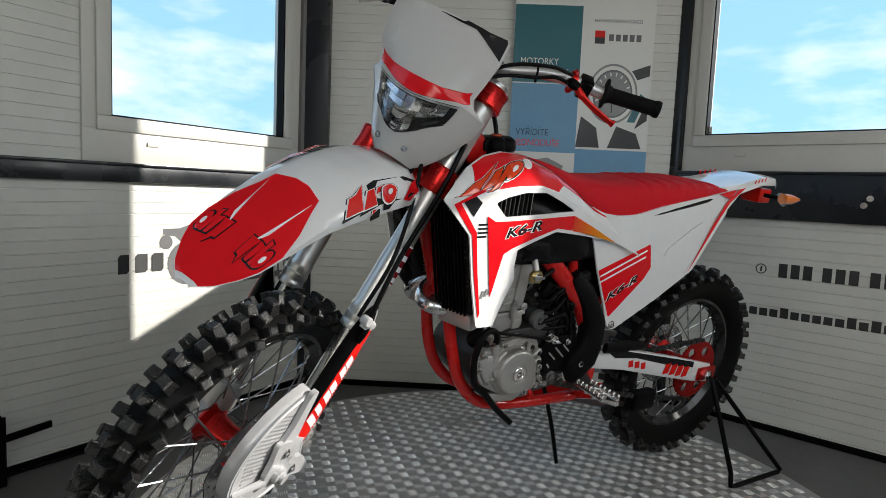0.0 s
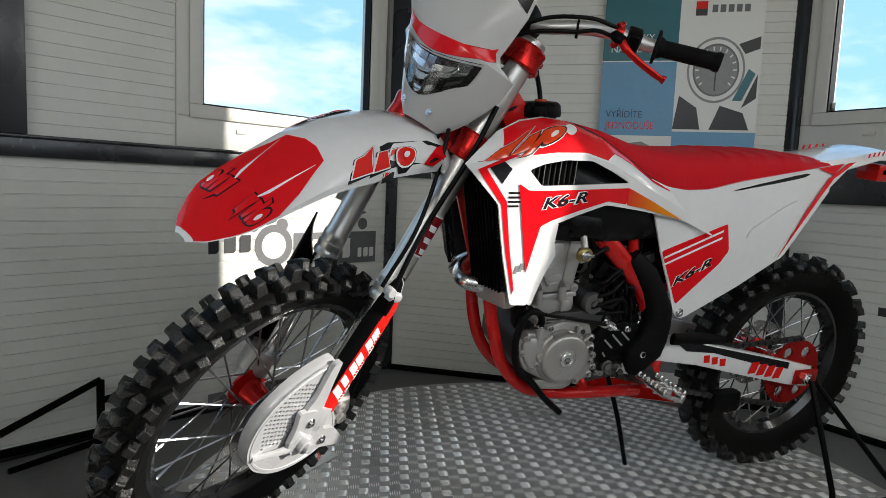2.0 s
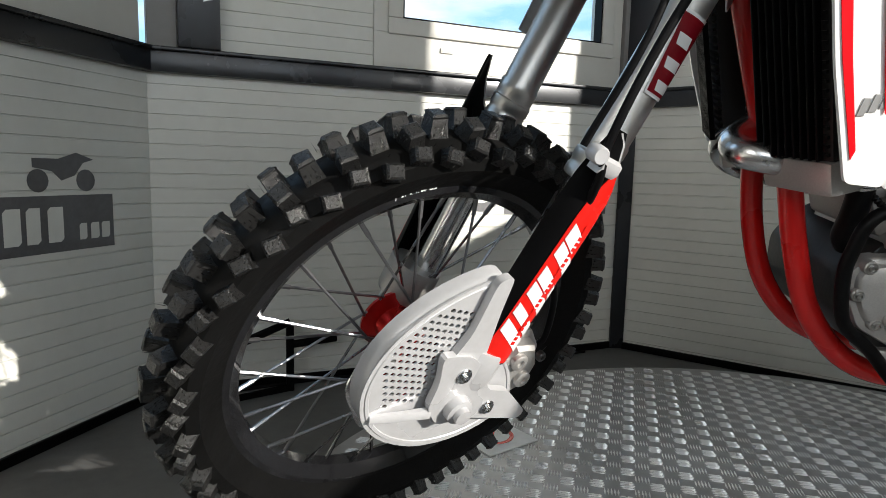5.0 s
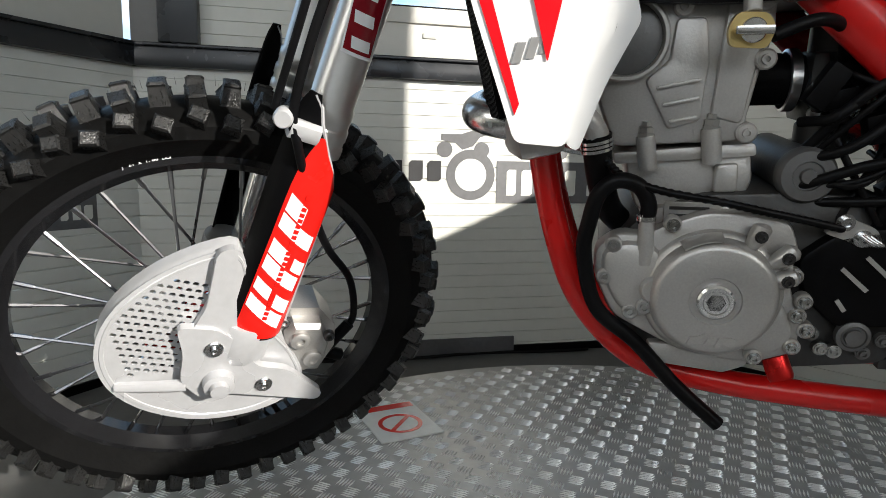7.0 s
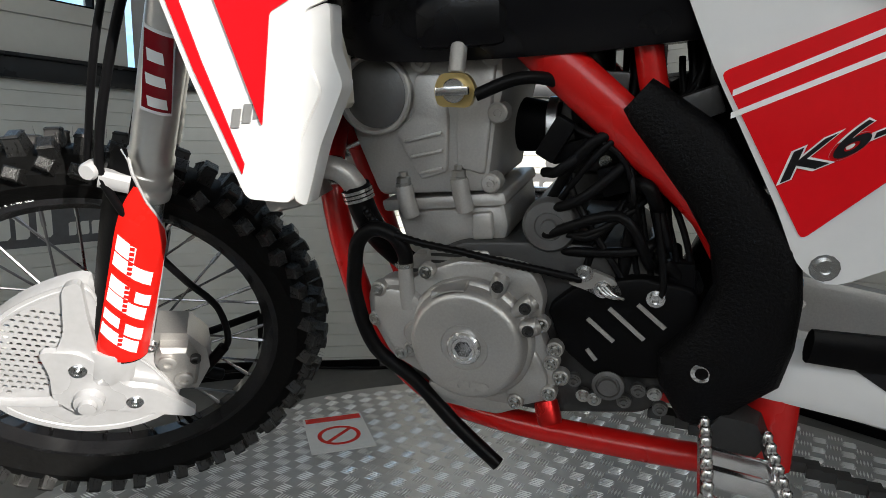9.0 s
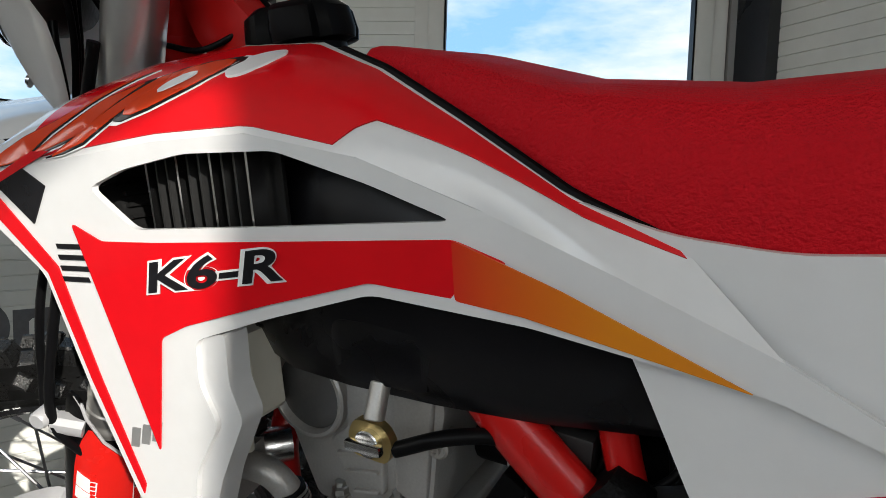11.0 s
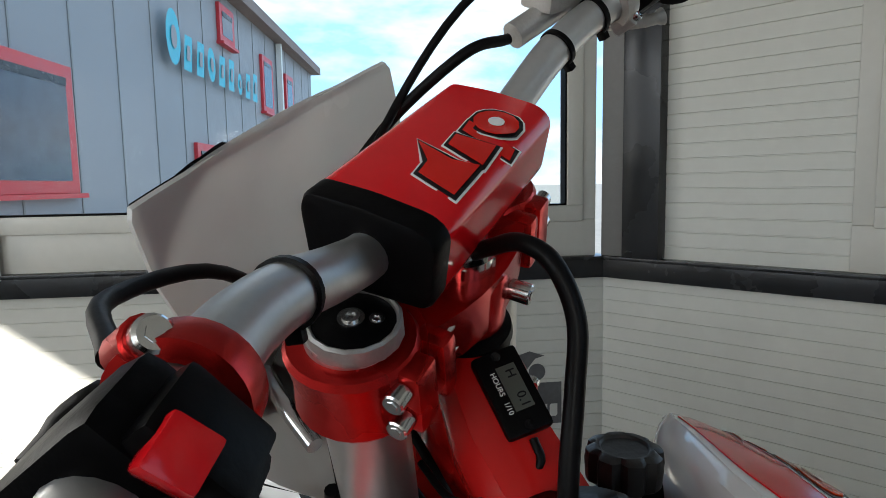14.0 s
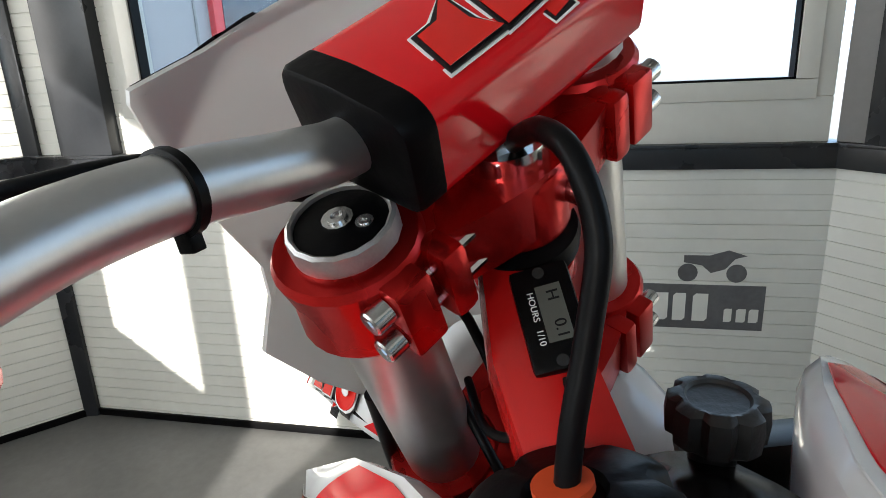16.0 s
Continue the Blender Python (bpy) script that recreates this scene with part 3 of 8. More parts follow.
# ---- wheels
def make_wheel(name, wm, r_out, width, rim_r, spokes, hub_w, hub_mat, label, pitch):
    """wm: pose whose z axis is the axle (towards the bike's right side)."""
    side = width / 2
    carcass = r_out - 0.026
    bm = bmesh.new()
    prof = [(rim_r - 0.004, side * 0.42), (rim_r + 0.012, side * 0.62), ((rim_r + carcass) / 2, side * 0.93), (carcass - 0.018, side * 0.9), (carcass - 0.005, side * 0.6), (carcass, 0.0)]
    prof = prof + [(r, -h) for r, h in prof[-2::-1]]
    add_lathe(bm, prof, wm, 96, closed=True)
    tyre_bm = bm
    blocks = []
    bm = bmesh.new()
    count = int(math.tau * carcass / pitch)
    for k in range(count):
        t = k * math.tau / count
        rows = ((0.0, 0.0095, 0.012, 0.026),) if k % 2 else ((-0.33, 0.0095, 0.0105, 0.026), (0.33, 0.0095, 0.0105, 0.026))
        rows = rows + ((0.80 if k % 2 else 0.70, 0.0095, 0.0085, 0.027), (-0.80 if k % 2 else -0.70, 0.0095, 0.0085, 0.027))
        for y, lx, ly, h in rows:
            tilt = y * 1.15
            rr = carcass - 0.035 * (abs(y) ** 2.2) + 0.0
            m = wm @ Matrix.Rotation(t, 4, 'Z') @ Matrix.Translation((rr, 0, y * side * 0.94)) @ Matrix.Rotation(radians(90), 4, 'Y') @ Matrix.Rotation(-tilt, 4, 'Y')
            m = m @ Matrix.Rotation(random.uniform(-0.12, 0.12) + (0.35 * (1 if y > 0 else -1) if abs(y) > 0.5 else 0.0), 4, 'Z')
            # the block's own z points outwards
            blocks.append(m @ Matrix.Diagonal((ly * 1.1, lx * 1.15, h, 1.0)))
    # fine moulding hairs on the blocks
    for k in range(count * 3):
        t = random.uniform(0, math.tau)
        y = random.choice((-0.74, -0.3, 0.0, 0.3, 0.74)) + random.uniform(-0.06, 0.06)
        m = wm @ Matrix.Rotation(t, 4, 'Z') @ Matrix.Translation((carcass - 0.035 * abs(y) ** 2.2 + 0.016, 0, y * side * 0.94)) @ Matrix.Rotation(radians(90) - y * 1.15, 4, 'Y')
        a, b, c = m @ Vector((0, 0, 0)), m @ Vector((0.0006, 0.0006, 0)), m @ Vector((random.uniform(-0.002, 0.002), random.uniform(-0.002, 0.002), 0.014))
        d = m @ Vector((-0.0006, 0.0006, 0))
        va, vb, vc, vd = (bm.verts.new(q) for q in (a, b, c, d))
        bm.faces.new((va, vb, vc)), bm.faces.new((vb, vd, vc)), bm.faces.new((vd, va, vc))
    bmr = bmesh.new()
    w = side * 0.5
    add_lathe(bmr, [(rim_r + 0.010, w), (rim_r + 0.010, w - 0.004), (rim_r - 0.004, w - 0.007), (rim_r - 0.016, w * 0.35), (rim_r - 0.016, -w * 0.35), (rim_r - 0.004, -w + 0.007),
                    (rim_r + 0.010, -w + 0.004), (rim_r + 0.010, -w), (rim_r - 0.006, -w - 0.001), (rim_r - 0.022, -w * 0.4), (rim_r - 0.022, w * 0.4), (rim_r - 0.006, w + 0.001)], wm, 96, closed=True)
    wheel = bp(name, bmr, M_RIM, label=label)
    bp("tyre", tyre_bm, M_RUBBER, wheel, "black knobbly off-road tyre")
    tagged(bp("moulding_hairs", bm, M_RUBBER, wheel, smooth=False), kind="stuff")
    bm = bmesh.new()
    vs = [bm.verts.new((sx * k, sy * k, z)) for k, z in ((1.18, -0.3), (0.90, 0.80), (0.98, 0.90), (0.72, 1.0)) for sx, sy in ((-1, -1), (1, -1), (1, 1), (-1, 1))]
    bm.faces.new(vs[12:16])
    for q in (0, 4, 8):
        for j in range(4):
            bm.faces.new((vs[q + j], vs[q + (j + 1) % 4], vs[q + 4 + (j + 1) % 4], vs[q + 4 + j]))
    shared_block = None
    for m in blocks:
        if shared_block is None:
            ob = bp("tread_block", bm, M_TREAD, wheel, smooth=False)
            shared_block = ob.data
        else:
            ob = new("tread_block", shared_block)
            ob.parent = wheel
        ob.matrix_basis = m
    bm = bmesh.new()
    add_lathe(bm, [(0.012, -hub_w), (0.05, -hub_w), (0.052, -hub_w + 0.006), (0.032, -hub_w + 0.016), (0.026, 0.0), (0.032, hub_w - 0.016), (0.052, hub_w - 0.006), (0.05, hub_w), (0.012, hub_w)], wm, 36)
    bp("hub", bm, hub_mat, wheel, "red anodised hub")
    shared = {}
    for k in range(spokes):
        t = (k + 0.5) * math.tau / spokes
        s = 1 if k % 2 else -1
        swing = radians(38) * (1 if (k // 2) % 2 else -1)
        a = Vector((0.047 * math.cos(t + swing), 0.047 * math.sin(t + swing), s * (hub_w - 0.004)))
        b = Vector(((rim_r - 0.02) * math.cos(t), (rim_r - 0.02) * math.sin(t), s * 0.004))
        bm = bmesh.new()
        c = a.lerp(b, 0.88)
        add_tube(bm, [wm @ a, wm @ c], 0.0022, 6)
        add_tube(bm, [wm @ c, wm @ b], 0.0034, 6)
        bp("spoke", bm, M_SPOKE, wheel)
    return wheel


W_F = st(-0.018, -0.004, -0.960)
WMF = axis_m(W_F, -L_)
front_wheel = make_wheel("front_wheel", WMF, 0.372, 0.096, 0.277, 36, 0.06, M_REDA, "front wheel with black rim and steel spokes", 0.040)
W_R = Vector((1.468, 0.0, 0.372))
WMR = axis_m(W_R, (0, 1, 0))
rear_wheel = make_wheel("rear_wheel", WMR, 0.352, 0.102, 0.236, 36, 0.07, M_REDA, "rear wheel with black rim and steel spokes", 0.046)
bm = bmesh.new()
vp = WMF @ Vector((0.256 * math.cos(radians(250)), 0.256 * math.sin(radians(250)), 0))
add_cyl(bm, vp, vp + (W_F - vp).normalized() * 0.03, 0.005, 10, 0.001)
bp("valve_cap", bm, M_BLACK, front_wheel)

# brake discs and rear sprocket
def ring_plate(wm, z, r0, r1, thick, holes=24):
    bm = bmesh.new()
    o = [wm @ Vector((r1 * (1 + 0.02 * math.cos(k * 9 * math.tau / 72)) * math.cos(k * math.tau / 72), r1 * (1 + 0.02 * math.cos(k * 9 * math.tau / 72)) * math.sin(k * math.tau / 72), z)) for k in range(72)]
    hs = [[wm @ Vector((r0 * math.cos(-k * math.tau / 36), r0 * math.sin(-k * math.tau / 36), z)) for k in range(36)]]
    for k in range(holes):
        t = k * math.tau / holes
        rc = (r0 + r1) / 2 + (0.008 if k % 2 else -0.008)
        hs.append([wm @ Vector((rc * math.cos(t) + 0.005 * math.cos(-q * math.tau / 8), rc * math.sin(t) + 0.005 * math.sin(-q * math.tau / 8), z)) for q in range(8)])
    d = (wm.to_3x3() @ Vector((0, 0, thick)))
    add_slab(bm, o, d, holes=hs)
    return bm


bp("brake_disc", ring_plate(WMF, -0.066, 0.085, 0.125, 0.003), M_STEEL, front_wheel, "drilled steel brake disc", smooth=False)
for k in range(6):
    bm = bmesh.new()
    t = k * math.tau / 6
    add_tube(bm, [WMF @ Vector((0.045 * math.cos(t), 0.045 * math.sin(t), -0.062)), WMF @ Vector((0.09 * math.cos(t + 0.25), 0.09 * math.sin(t + 0.25), -0.0645))], [0.010, 0.007], 8, 0.4, up=(0, 1, 0))
    bp("disc_carrier", bm, M_REDA, front_wheel)
bm = bmesh.new()
n_t = 48
o = []
for k in range(n_t):
    t = k * math.tau / n_t
    for dt, r in ((-0.35, 0.104), (-0.12, 0.102), (0.12, 0.102), (0.35, 0.104)):
        q = t + dt * math.tau / n_t
        o.append(WMR @ Vector((r * math.cos(q), r * math.sin(q), -0.075)))
hs = []
for k in range(6):
    t = k * math.tau / 6
    hs.append([WMR @ Vector((0.072 * math.cos(t) + 0.018 * math.cos(-q * math.tau / 14) * (1.0), 0.072 * math.sin(t) + 0.018 * math.sin(-q * math.tau / 14), -0.075)) for q in range(14)])
add_slab(bm, o, (0, 0.006, 0), holes=hs)
bp("sprocket", bm, M_REDA, rear_wheel, "red anodised rear sprocket", smooth=False)
bp("rear_disc", ring_plate(WMR, 0.066, 0.075, 0.11, 0.003), M_STEEL, rear_wheel, "drilled steel brake disc", smooth=False)

# ---- fork
LEG_L = {1: 0.102, -1: -0.084}                # how far each leg stands to the left
LEG_SHEAR = 0.062                                  # the legs are sheared back towards the axle to fit the camera's view
SL = ST @ Matrix(((1, 0, LEG_SHEAR, 0.003), (0, 1, 0, 0), (0, 0, 1, 0), (0, 0, 0, 1)))


def sl(x, y, z):
    return SL @ Vector((x, y, z))


for s in (1, -1):
    y = LEG_L[s]
    bm = bmesh.new()
    add_lathe(bm, [(0.0265, -0.612), (0.0295, -0.610), (0.030, -0.606), (0.030, -0.598), (0.0285, -0.596), (0.0285, -0.590), (0.0298, -0.588), (0.0298, -0.576), (0.0282, -0.574), (0.0282, -0.566), (0.0290, -0.564), (0.0290, -0.552), (0.0268, -0.548), (0.0262, -0.30), (0.0265, -0.24), (0.0265, 0.005)], SL @ Matrix.Translation((0.0, y, 0)), 36)
    leg = bp("fork_leg", bm, M_TUBE, label="brushed alloy fork leg")
    bm = bmesh.new()
    add_cyl(bm, sl(0, y, -0.93), sl(0, y, -0.59), 0.0235, 28)
    bp("inner_tube", bm, M_STEEL, leg, "chromed inner tube")
    # foot of the leg: collar, web, axle boss set a little ahead
    bm = bmesh.new()
    add_lathe(bm, [(0.030, -0.866), (0.0425, -0.866), (0.0435, -0.870), (0.0435, -0.918), (0.041, -0.926), (0.030, -0.930)], Matrix.Translation(F_ * 0.020) @ SL @ Matrix.Translation((0, y, 0)), 32)
    bp("collar", bm, M_WHITEM if s > 0 else M_ALU, leg)
    bm = bmesh.new()
    add_loft(bm, [[sl(0.030 * math.cos(k * math.tau / 20) + dx, y + 0.028 * math.sin(k * math.tau / 20), z) for k in range(20)] for z, dx in ((-0.905, 0.010), (-0.935, 0.022), (-0.985, 0.034), (-1.0, 0.034))])
    add_cyl(bm, st(-0.040, y - 0.032 * s, -0.962), st(-0.040, y + 0.026 * s, -0.962), 0.026, 24, 0.003)
    bp("axle_clamp", bm, M_WHITEM if s > 0 else M_ALU, leg)
    bm = bmesh.new()
    add_lathe(bm, [(0.0, 0.003), (0.0235, 0.003), (0.0238, 0.0060), (0.0252, 0.0070), (0.0270, 0.0056), (0.0276, -0.004), (0.0265, -0.004)], ST @ Matrix.Translation((0, y, 0.006)), 16)
    bp("fork_cap", bm, M_ALU, leg, "machined eight-sided fork cap")
    bm = bmesh.new()
    add_lathe(bm, [(0.0, 0.0105), (0.0222, 0.0105), (0.0232, 0.0098), (0.0232, 0.004)], ST @ Matrix.Translation((0, y, 0)), 28)
    bp("cap_insert", bm, M_BLACK, leg)
    bm = bmesh.new()
    add_bolt(bm, st(0.002, y, 0.0104), U_, 0.0052, 0.003)
    add_bolt(bm, st(-0.011, y - 0.006, 0.0104), U_, 0.0030, 0.0022)
    bp("cap_screw", bm, M_STEEL, leg)

# clamps
def clamp(z0, z1, reach, mat_, name, label):
    n = 28
    pieces = []
    for s in (1, -1):
        bm = bmesh.new()
        add_lathe(bm, [(0.0275, z0), (0.0365, z0), (0.039, z0 + 0.004), (0.0365, (z0 + z1) / 2), (0.039, z1 - 0.004), (0.0365, z1), (0.0275, z1)], SL @ Matrix.Translation((0, LEG_L[s], 0)), n)
        pieces.append(("fork_ring", bm))
        # pinch lugs behind the leg
        bm = bmesh.new()
        add_box(bm, (-0.050, LEG_L[s] - 0.024 * s - 0.008, z0 + 0.002), (-0.028, LEG_L[s] - 0.024 * s + 0.008, z1 - 0.002), 0.005, SL)
        pieces.append(("pinch_lug", bm))
        bm = bmesh.new()
        add_box(bm, (-0.049, LEG_L[s] + 0.000 - 0.009, z0 + 0.002), (-0.028, LEG_L[s] + 0.012, z1 - 0.002), 0.003, SL)
        pieces.append(("pinch_lug", bm))
    bm = bmesh.new()
    o = []
    for k in range(13):
        t = -1 + k / 6
        o.append(sl(-0.020 - 0.03 * (1 - t * t), t * 0.10, z0 + 0.004))
    for k in range(13):
        t = 1 - k / 6
        o.append(sl(0.020 + reach * (1 - t * t) ** 2, t * 0.10, z0 + 0.004))
    add_slab(bm, o, U_ * (z1 - z0 - 0.008))
    cl = bp(name, bm, mat_, label=label)
    for piece, b2 in pieces:
        bp(piece, b2, mat_, cl)
    for s in (1, -1):
        for k in range(2):
            zz = z0 + (z1 - z0) * (0.28 + 0.44 * k)
            b2 = bmesh.new()
            a = sl(-0.039, LEG_L[s] + 0.012 * s, zz)
            add_cyl(b2, a, a + L_ * s * 0.012, 0.0068, 14, 0.001)
            add_cyl(b2, a + L_ * s * 0.0115, a + L_ * s * 0.0125, 0.0034, 6)
            add_cyl(b2, a - L_ * s * 0.075, a, 0.003, 8)
            bp("pinch_bolt", b2, M_STEEL, cl)
    return cl


clamp(-0.048, -0.002, -0.004, M_REDA, "top_clamp", "red anodised top fork clamp")
clamp(-0.265, -0.205, 0.01, M_REDA, "bottom_clamp", "red anodised bottom fork clamp")
bm = bmesh.new()
add_lathe(bm, [(0.0, 0.022), (0.010, 0.022), (0.012, 0.018), (0.018, 0.018), (0.019, 0.004), (0.024, 0.004), (0.024, -0.004)], ST @ Matrix.Translation((-0.020, 0.008, 0)), 6)
add_lathe(bm, [(0.023, 0.006), (0.023, -0.060), (0.030, -0.062)], ST @ Matrix.Translation((-0.020, 0.008, 0)), 32)
bp("stem_nut", bm, M_STEEL, label="steel steering stem nut")
bm = bmesh.new()
add_lathe(bm, [(0.022, -0.010), (0.030, -0.010), (0.032, -0.014), (0.032, -0.050), (0.028, -0.055), (0.022, -0.055)], ST @ Matrix.Translation((-0.020, 0.008, 0)), 32)
bp("stem_clamp", bm, M_REDA, label="red clamp round the steering stem")
bm = bmesh.new()
add_lathe(bm, [(0.026, -0.052), (0.034, -0.055), (0.0355, -0.061), (0.0320, -0.064), (0.0345, -0.069), (0.0320, -0.074)], ST @ Matrix.Translation((-0.024, 0.011, 0)), 36)
bp("bearing_cap", bm, M_BLACK, label="black rubber steering bearing seal")
bm = bmesh.new()
a = st(-0.050, -0.006, -0.028)
add_cyl(bm, a, a - F_ * 0.016, 0.0075, 14, 0.001)
add_cyl(bm, a - F_ * 0.0155, a - F_ * 0.0165, 0.0038, 6)
bp("stem_bolt", bm, M_STEEL)

# fork guards: black wrapped sheets with a red graphic on their outer side
def guard_mid(u):
    return -0.042 + 0.06 * (u + 0.87)


def guard_pt(f, u, side, lift=0.0):
    """On the guard's skin, by its forward and upward places."""
    r = 0.0440 - 0.0040 * max(0.0, (-u - 0.66) / 0.24) + lift
    c = max(-0.985, min(0.985, (f - guard_mid(u)) / r))
    return st(guard_mid(u) + r * c, (0.102 + r * math.sqrt(1 - c * c)) * side, u)


def guard_patch(bm, corners, side, lift, n=8, m=5, thick=0.0009):
    """A four-cornered film on the guard, corners (f, u) going round."""
    (a, b, c, d) = corners
    def at(i, j, k):
        s_, t_ = i / n, j / m
        f = (a[0] * (1 - s_) + b[0] * s_) * (1 - t_) + (d[0] * (1 - s_) + c[0] * s_) * t_
        u = (a[1] * (1 - s_) + b[1] * s_) * (1 - t_) + (d[1] * (1 - s_) + c[1] * s_) * t_
        return guard_pt(f, u, side, lift - thick * k)
    add_loft(bm, [[at(i, j, 0) for j in range(m + 1)] + [at(i, j, 1) for j in range(m, -1, -1)] for i in range(n + 1)])


for s in (1, -1):
    bm = bmesh.new()
    rows = []
    for z, a0, a1 in ((-0.535, 48, 66), (-0.548, 40, 72), (-0.565, 34, 80), (-0.60, 26, 106), (-0.62, 24, 126), (-0.645, 21, 148), (-0.665, 19, 158), (-0.72, 16, 162), (-0.78, 13, 164), (-0.88, 8, 166)):
        r = 0.0440 - 0.0040 * max(0.0, (-z - 0.66) / 0.24)
        rows.append([st(guard_mid(z) + (r - d) * math.cos(radians(a0 + (a1 - a0) * k / 12)), (0.102 + (r - d) * math.sin(radians(a0 + (a1 - a0) * k / 12))) * s, z) for d, ks in ((0.0, range(13)), (0.003, range(12, -1, -1))) for k in ks])
    add_loft(bm, rows)
    guard = bp("fork_guard", bm, M_BLACK, label="black plastic fork guard with red graphic")
    # pale raw edge along the back of the guard
    bm = bmesh.new()
    add_tube(bm, [st(guard_mid(z) + 0.0425 * math.cos(radians(a)), (0.102 + 0.0425 * math.sin(radians(a))) * s, z) for z, a in ((-0.537, 58), (-0.548, 72), (-0.565, 80), (-0.60, 106), (-0.62, 126), (-0.645, 148), (-0.665, 158), (-0.72, 162), (-0.78, 164), (-0.87, 166))], 0.0021, 6)
    bp("guard_edge", bm, M_WHITEM, guard, "pale rolled edge")
    bm = bmesh.new()
    rows = []
    for z, a0, a1 in ((-0.580, 84, 90), (-0.60, 75, 104), (-0.62, 68, 124), (-0.645, 64, 146), (-0.67, 62, 157), (-0.72, 59, 160), (-0.80, 53, 162), (-0.876, 46, 164)):
        r = 0.0440 - 0.0040 * max(0.0, (-z - 0.66) / 0.24) + 0.0012
        rows.append([st(guard_mid(z) + (r - d) * math.cos(radians(a0 + (a1 - a0) * k / 12)), (0.102 + (r - d) * math.sin(radians(a0 + (a1 - a0) * k / 12))) * s, z) for d, ks in ((0.0, range(13)), (0.001, range(12, -1, -1))) for k in ks])
    add_loft(bm, rows)
    bp("guard_graphic", bm, M_DECALR, guard)
    # three groups of plain white blocks, leaning, one above the other
    for u0, pieces in ((-0.826, ((-0.014, -0.066, 0.0, 0.021), (-0.014, -0.036, 0.030, 0.048), (-0.044, -0.068, 0.026, 0.046))),
                       (-0.764, ((-0.014, -0.066, 0.0, 0.021), (-0.014, -0.040, 0.024, 0.046), (-0.048, -0.068, 0.026, 0.044))),
                       (-0.702, ((-0.013, -0.064, 0.0, 0.021), (-0.013, -0.038, 0.024, 0.048)))):
        for f0, f1, d0, d1 in pieces:
            lean0, lean1 = 0.62 * (f0 + 0.012), 0.62 * (f1 + 0.012)
            bm = bmesh.new()
            guard_patch(bm, [(f0, u0 + d0 + lean0), (f0, u0 + d1 + lean0), (f1, u0 + d1 + lean1), (f1, u0 + d0 + lean1)], s, 0.0022)
            bp("white_shape", bm, M_DECALW, guard)
    for k in range(24):
        bm = bmesh.new()
        u0 = -0.842 + 0.0080 * k
        f0 = -0.045 + 0.010 * k / 24
        guard_patch(bm, [(f0, u0), (f0 + 0.006, u0 + 0.0005), (f0 + 0.006, u0 + 0.0055), (f0, u0 + 0.005)], s, 0.0031, 2, 1)
        bp("small_mark", bm, M_DECALR, guard)

# dark red shapes with pale edges round the upper tubes
for s in (1, -1):
    for z0, z1, a0, a1, r, material in ((-0.486, -0.388, 46, 124, 0.0284, M_DECALW), (-0.482, -0.392, 50, 120, 0.0290, M_DECALD), (-0.478, -0.466, 66, 110, 0.0295, M_DECALW), (-0.452, -0.440, 56, 100, 0.0295, M_DECALW), (-0.425, -0.412, 52, 90, 0.0295, M_DECALW)):
        bm = bmesh.new()
        add_loft(bm, [[sl((r + d) * math.cos(radians(a0 + sh + (a1 - a0) * k / 8)), (0.102 + (r + d) * math.sin(radians(a0 + sh + (a1 - a0) * k / 8))) * s, z) for d, ks in ((0.0, range(9)), (-0.0008, range(8, -1, -1))) for k in ks] for z, sh in ((z0, 6), (z1, -12 if z1 - z0 > 0.05 else 0))])
        bp("tube_graphic", bm, material, label="dark red graphic on the fork tube" if material is M_DECALD else "")

# pale disc guard on the left
GUARD_LINE = [(0.015, -0.751), (0.060, -0.779), (0.099, -0.817), (0.128, -0.864), (0.140, -0.911), (0.135, -0.961), (0.108, -1.007), (0.060, -1.038), (-0.011, -1.052), (-0.078, -1.036), (-0.126, -1.003), (-0.150, -0.960), (-0.110, -0.905), (-0.060, -0.870), (-0.020, -0.830), (-0.004, -0.780)]
line = rounded([Vector((f, u, 0)) for f, u in GUARD_LINE], 0.03, 3)
hs = []
for i in range(11):
    for j in range(17):
        f, u = 0.004 + i * 0.0112 + (0.0056 if j % 2 else 0), -0.985 + j * 0.0105
        if ((f - 0.030) / 0.094) ** 2 + ((u + 0.900) / 0.098) ** 2 < 1 and u > -0.978 + 0.25 * (0.10 - f) and f > 0.026 - 0.2 * (u + 0.9):
            hs.append([st(f + 0.0044 * math.cos(-q * math.tau / 6), 0.122, u + 0.0036 * math.sin(-q * math.tau / 6)) for q in range(6)])
bm = bmesh.new()
add_slab(bm, [st(p.x, 0.122, p.y) for p in line], L_ * 0.003, holes=hs)
disc_guard = bp("disc_guard", bm, M_WHITEM, label="pale silver plastic front disc guard with rows of small slots", smooth=False)
# turned-in rim
cf, cu = 0.0, -0.905
bm = bmesh.new()
add_loft(bm, [[st(cf + (p.x - cf) * k, l, cu + (p.y - cu) * k) for l, k in ((0.122, 0.90), (0.1262, 0.925), (0.1265, 0.955), (0.121, 0.985), (0.108, 1.0), (0.095, 1.005), (0.095, 0.985), (0.118, 0.95))] for p in line + line[:1]], cap=False)
bp("guard_rim", bm, M_WHITEM, disc_guard)
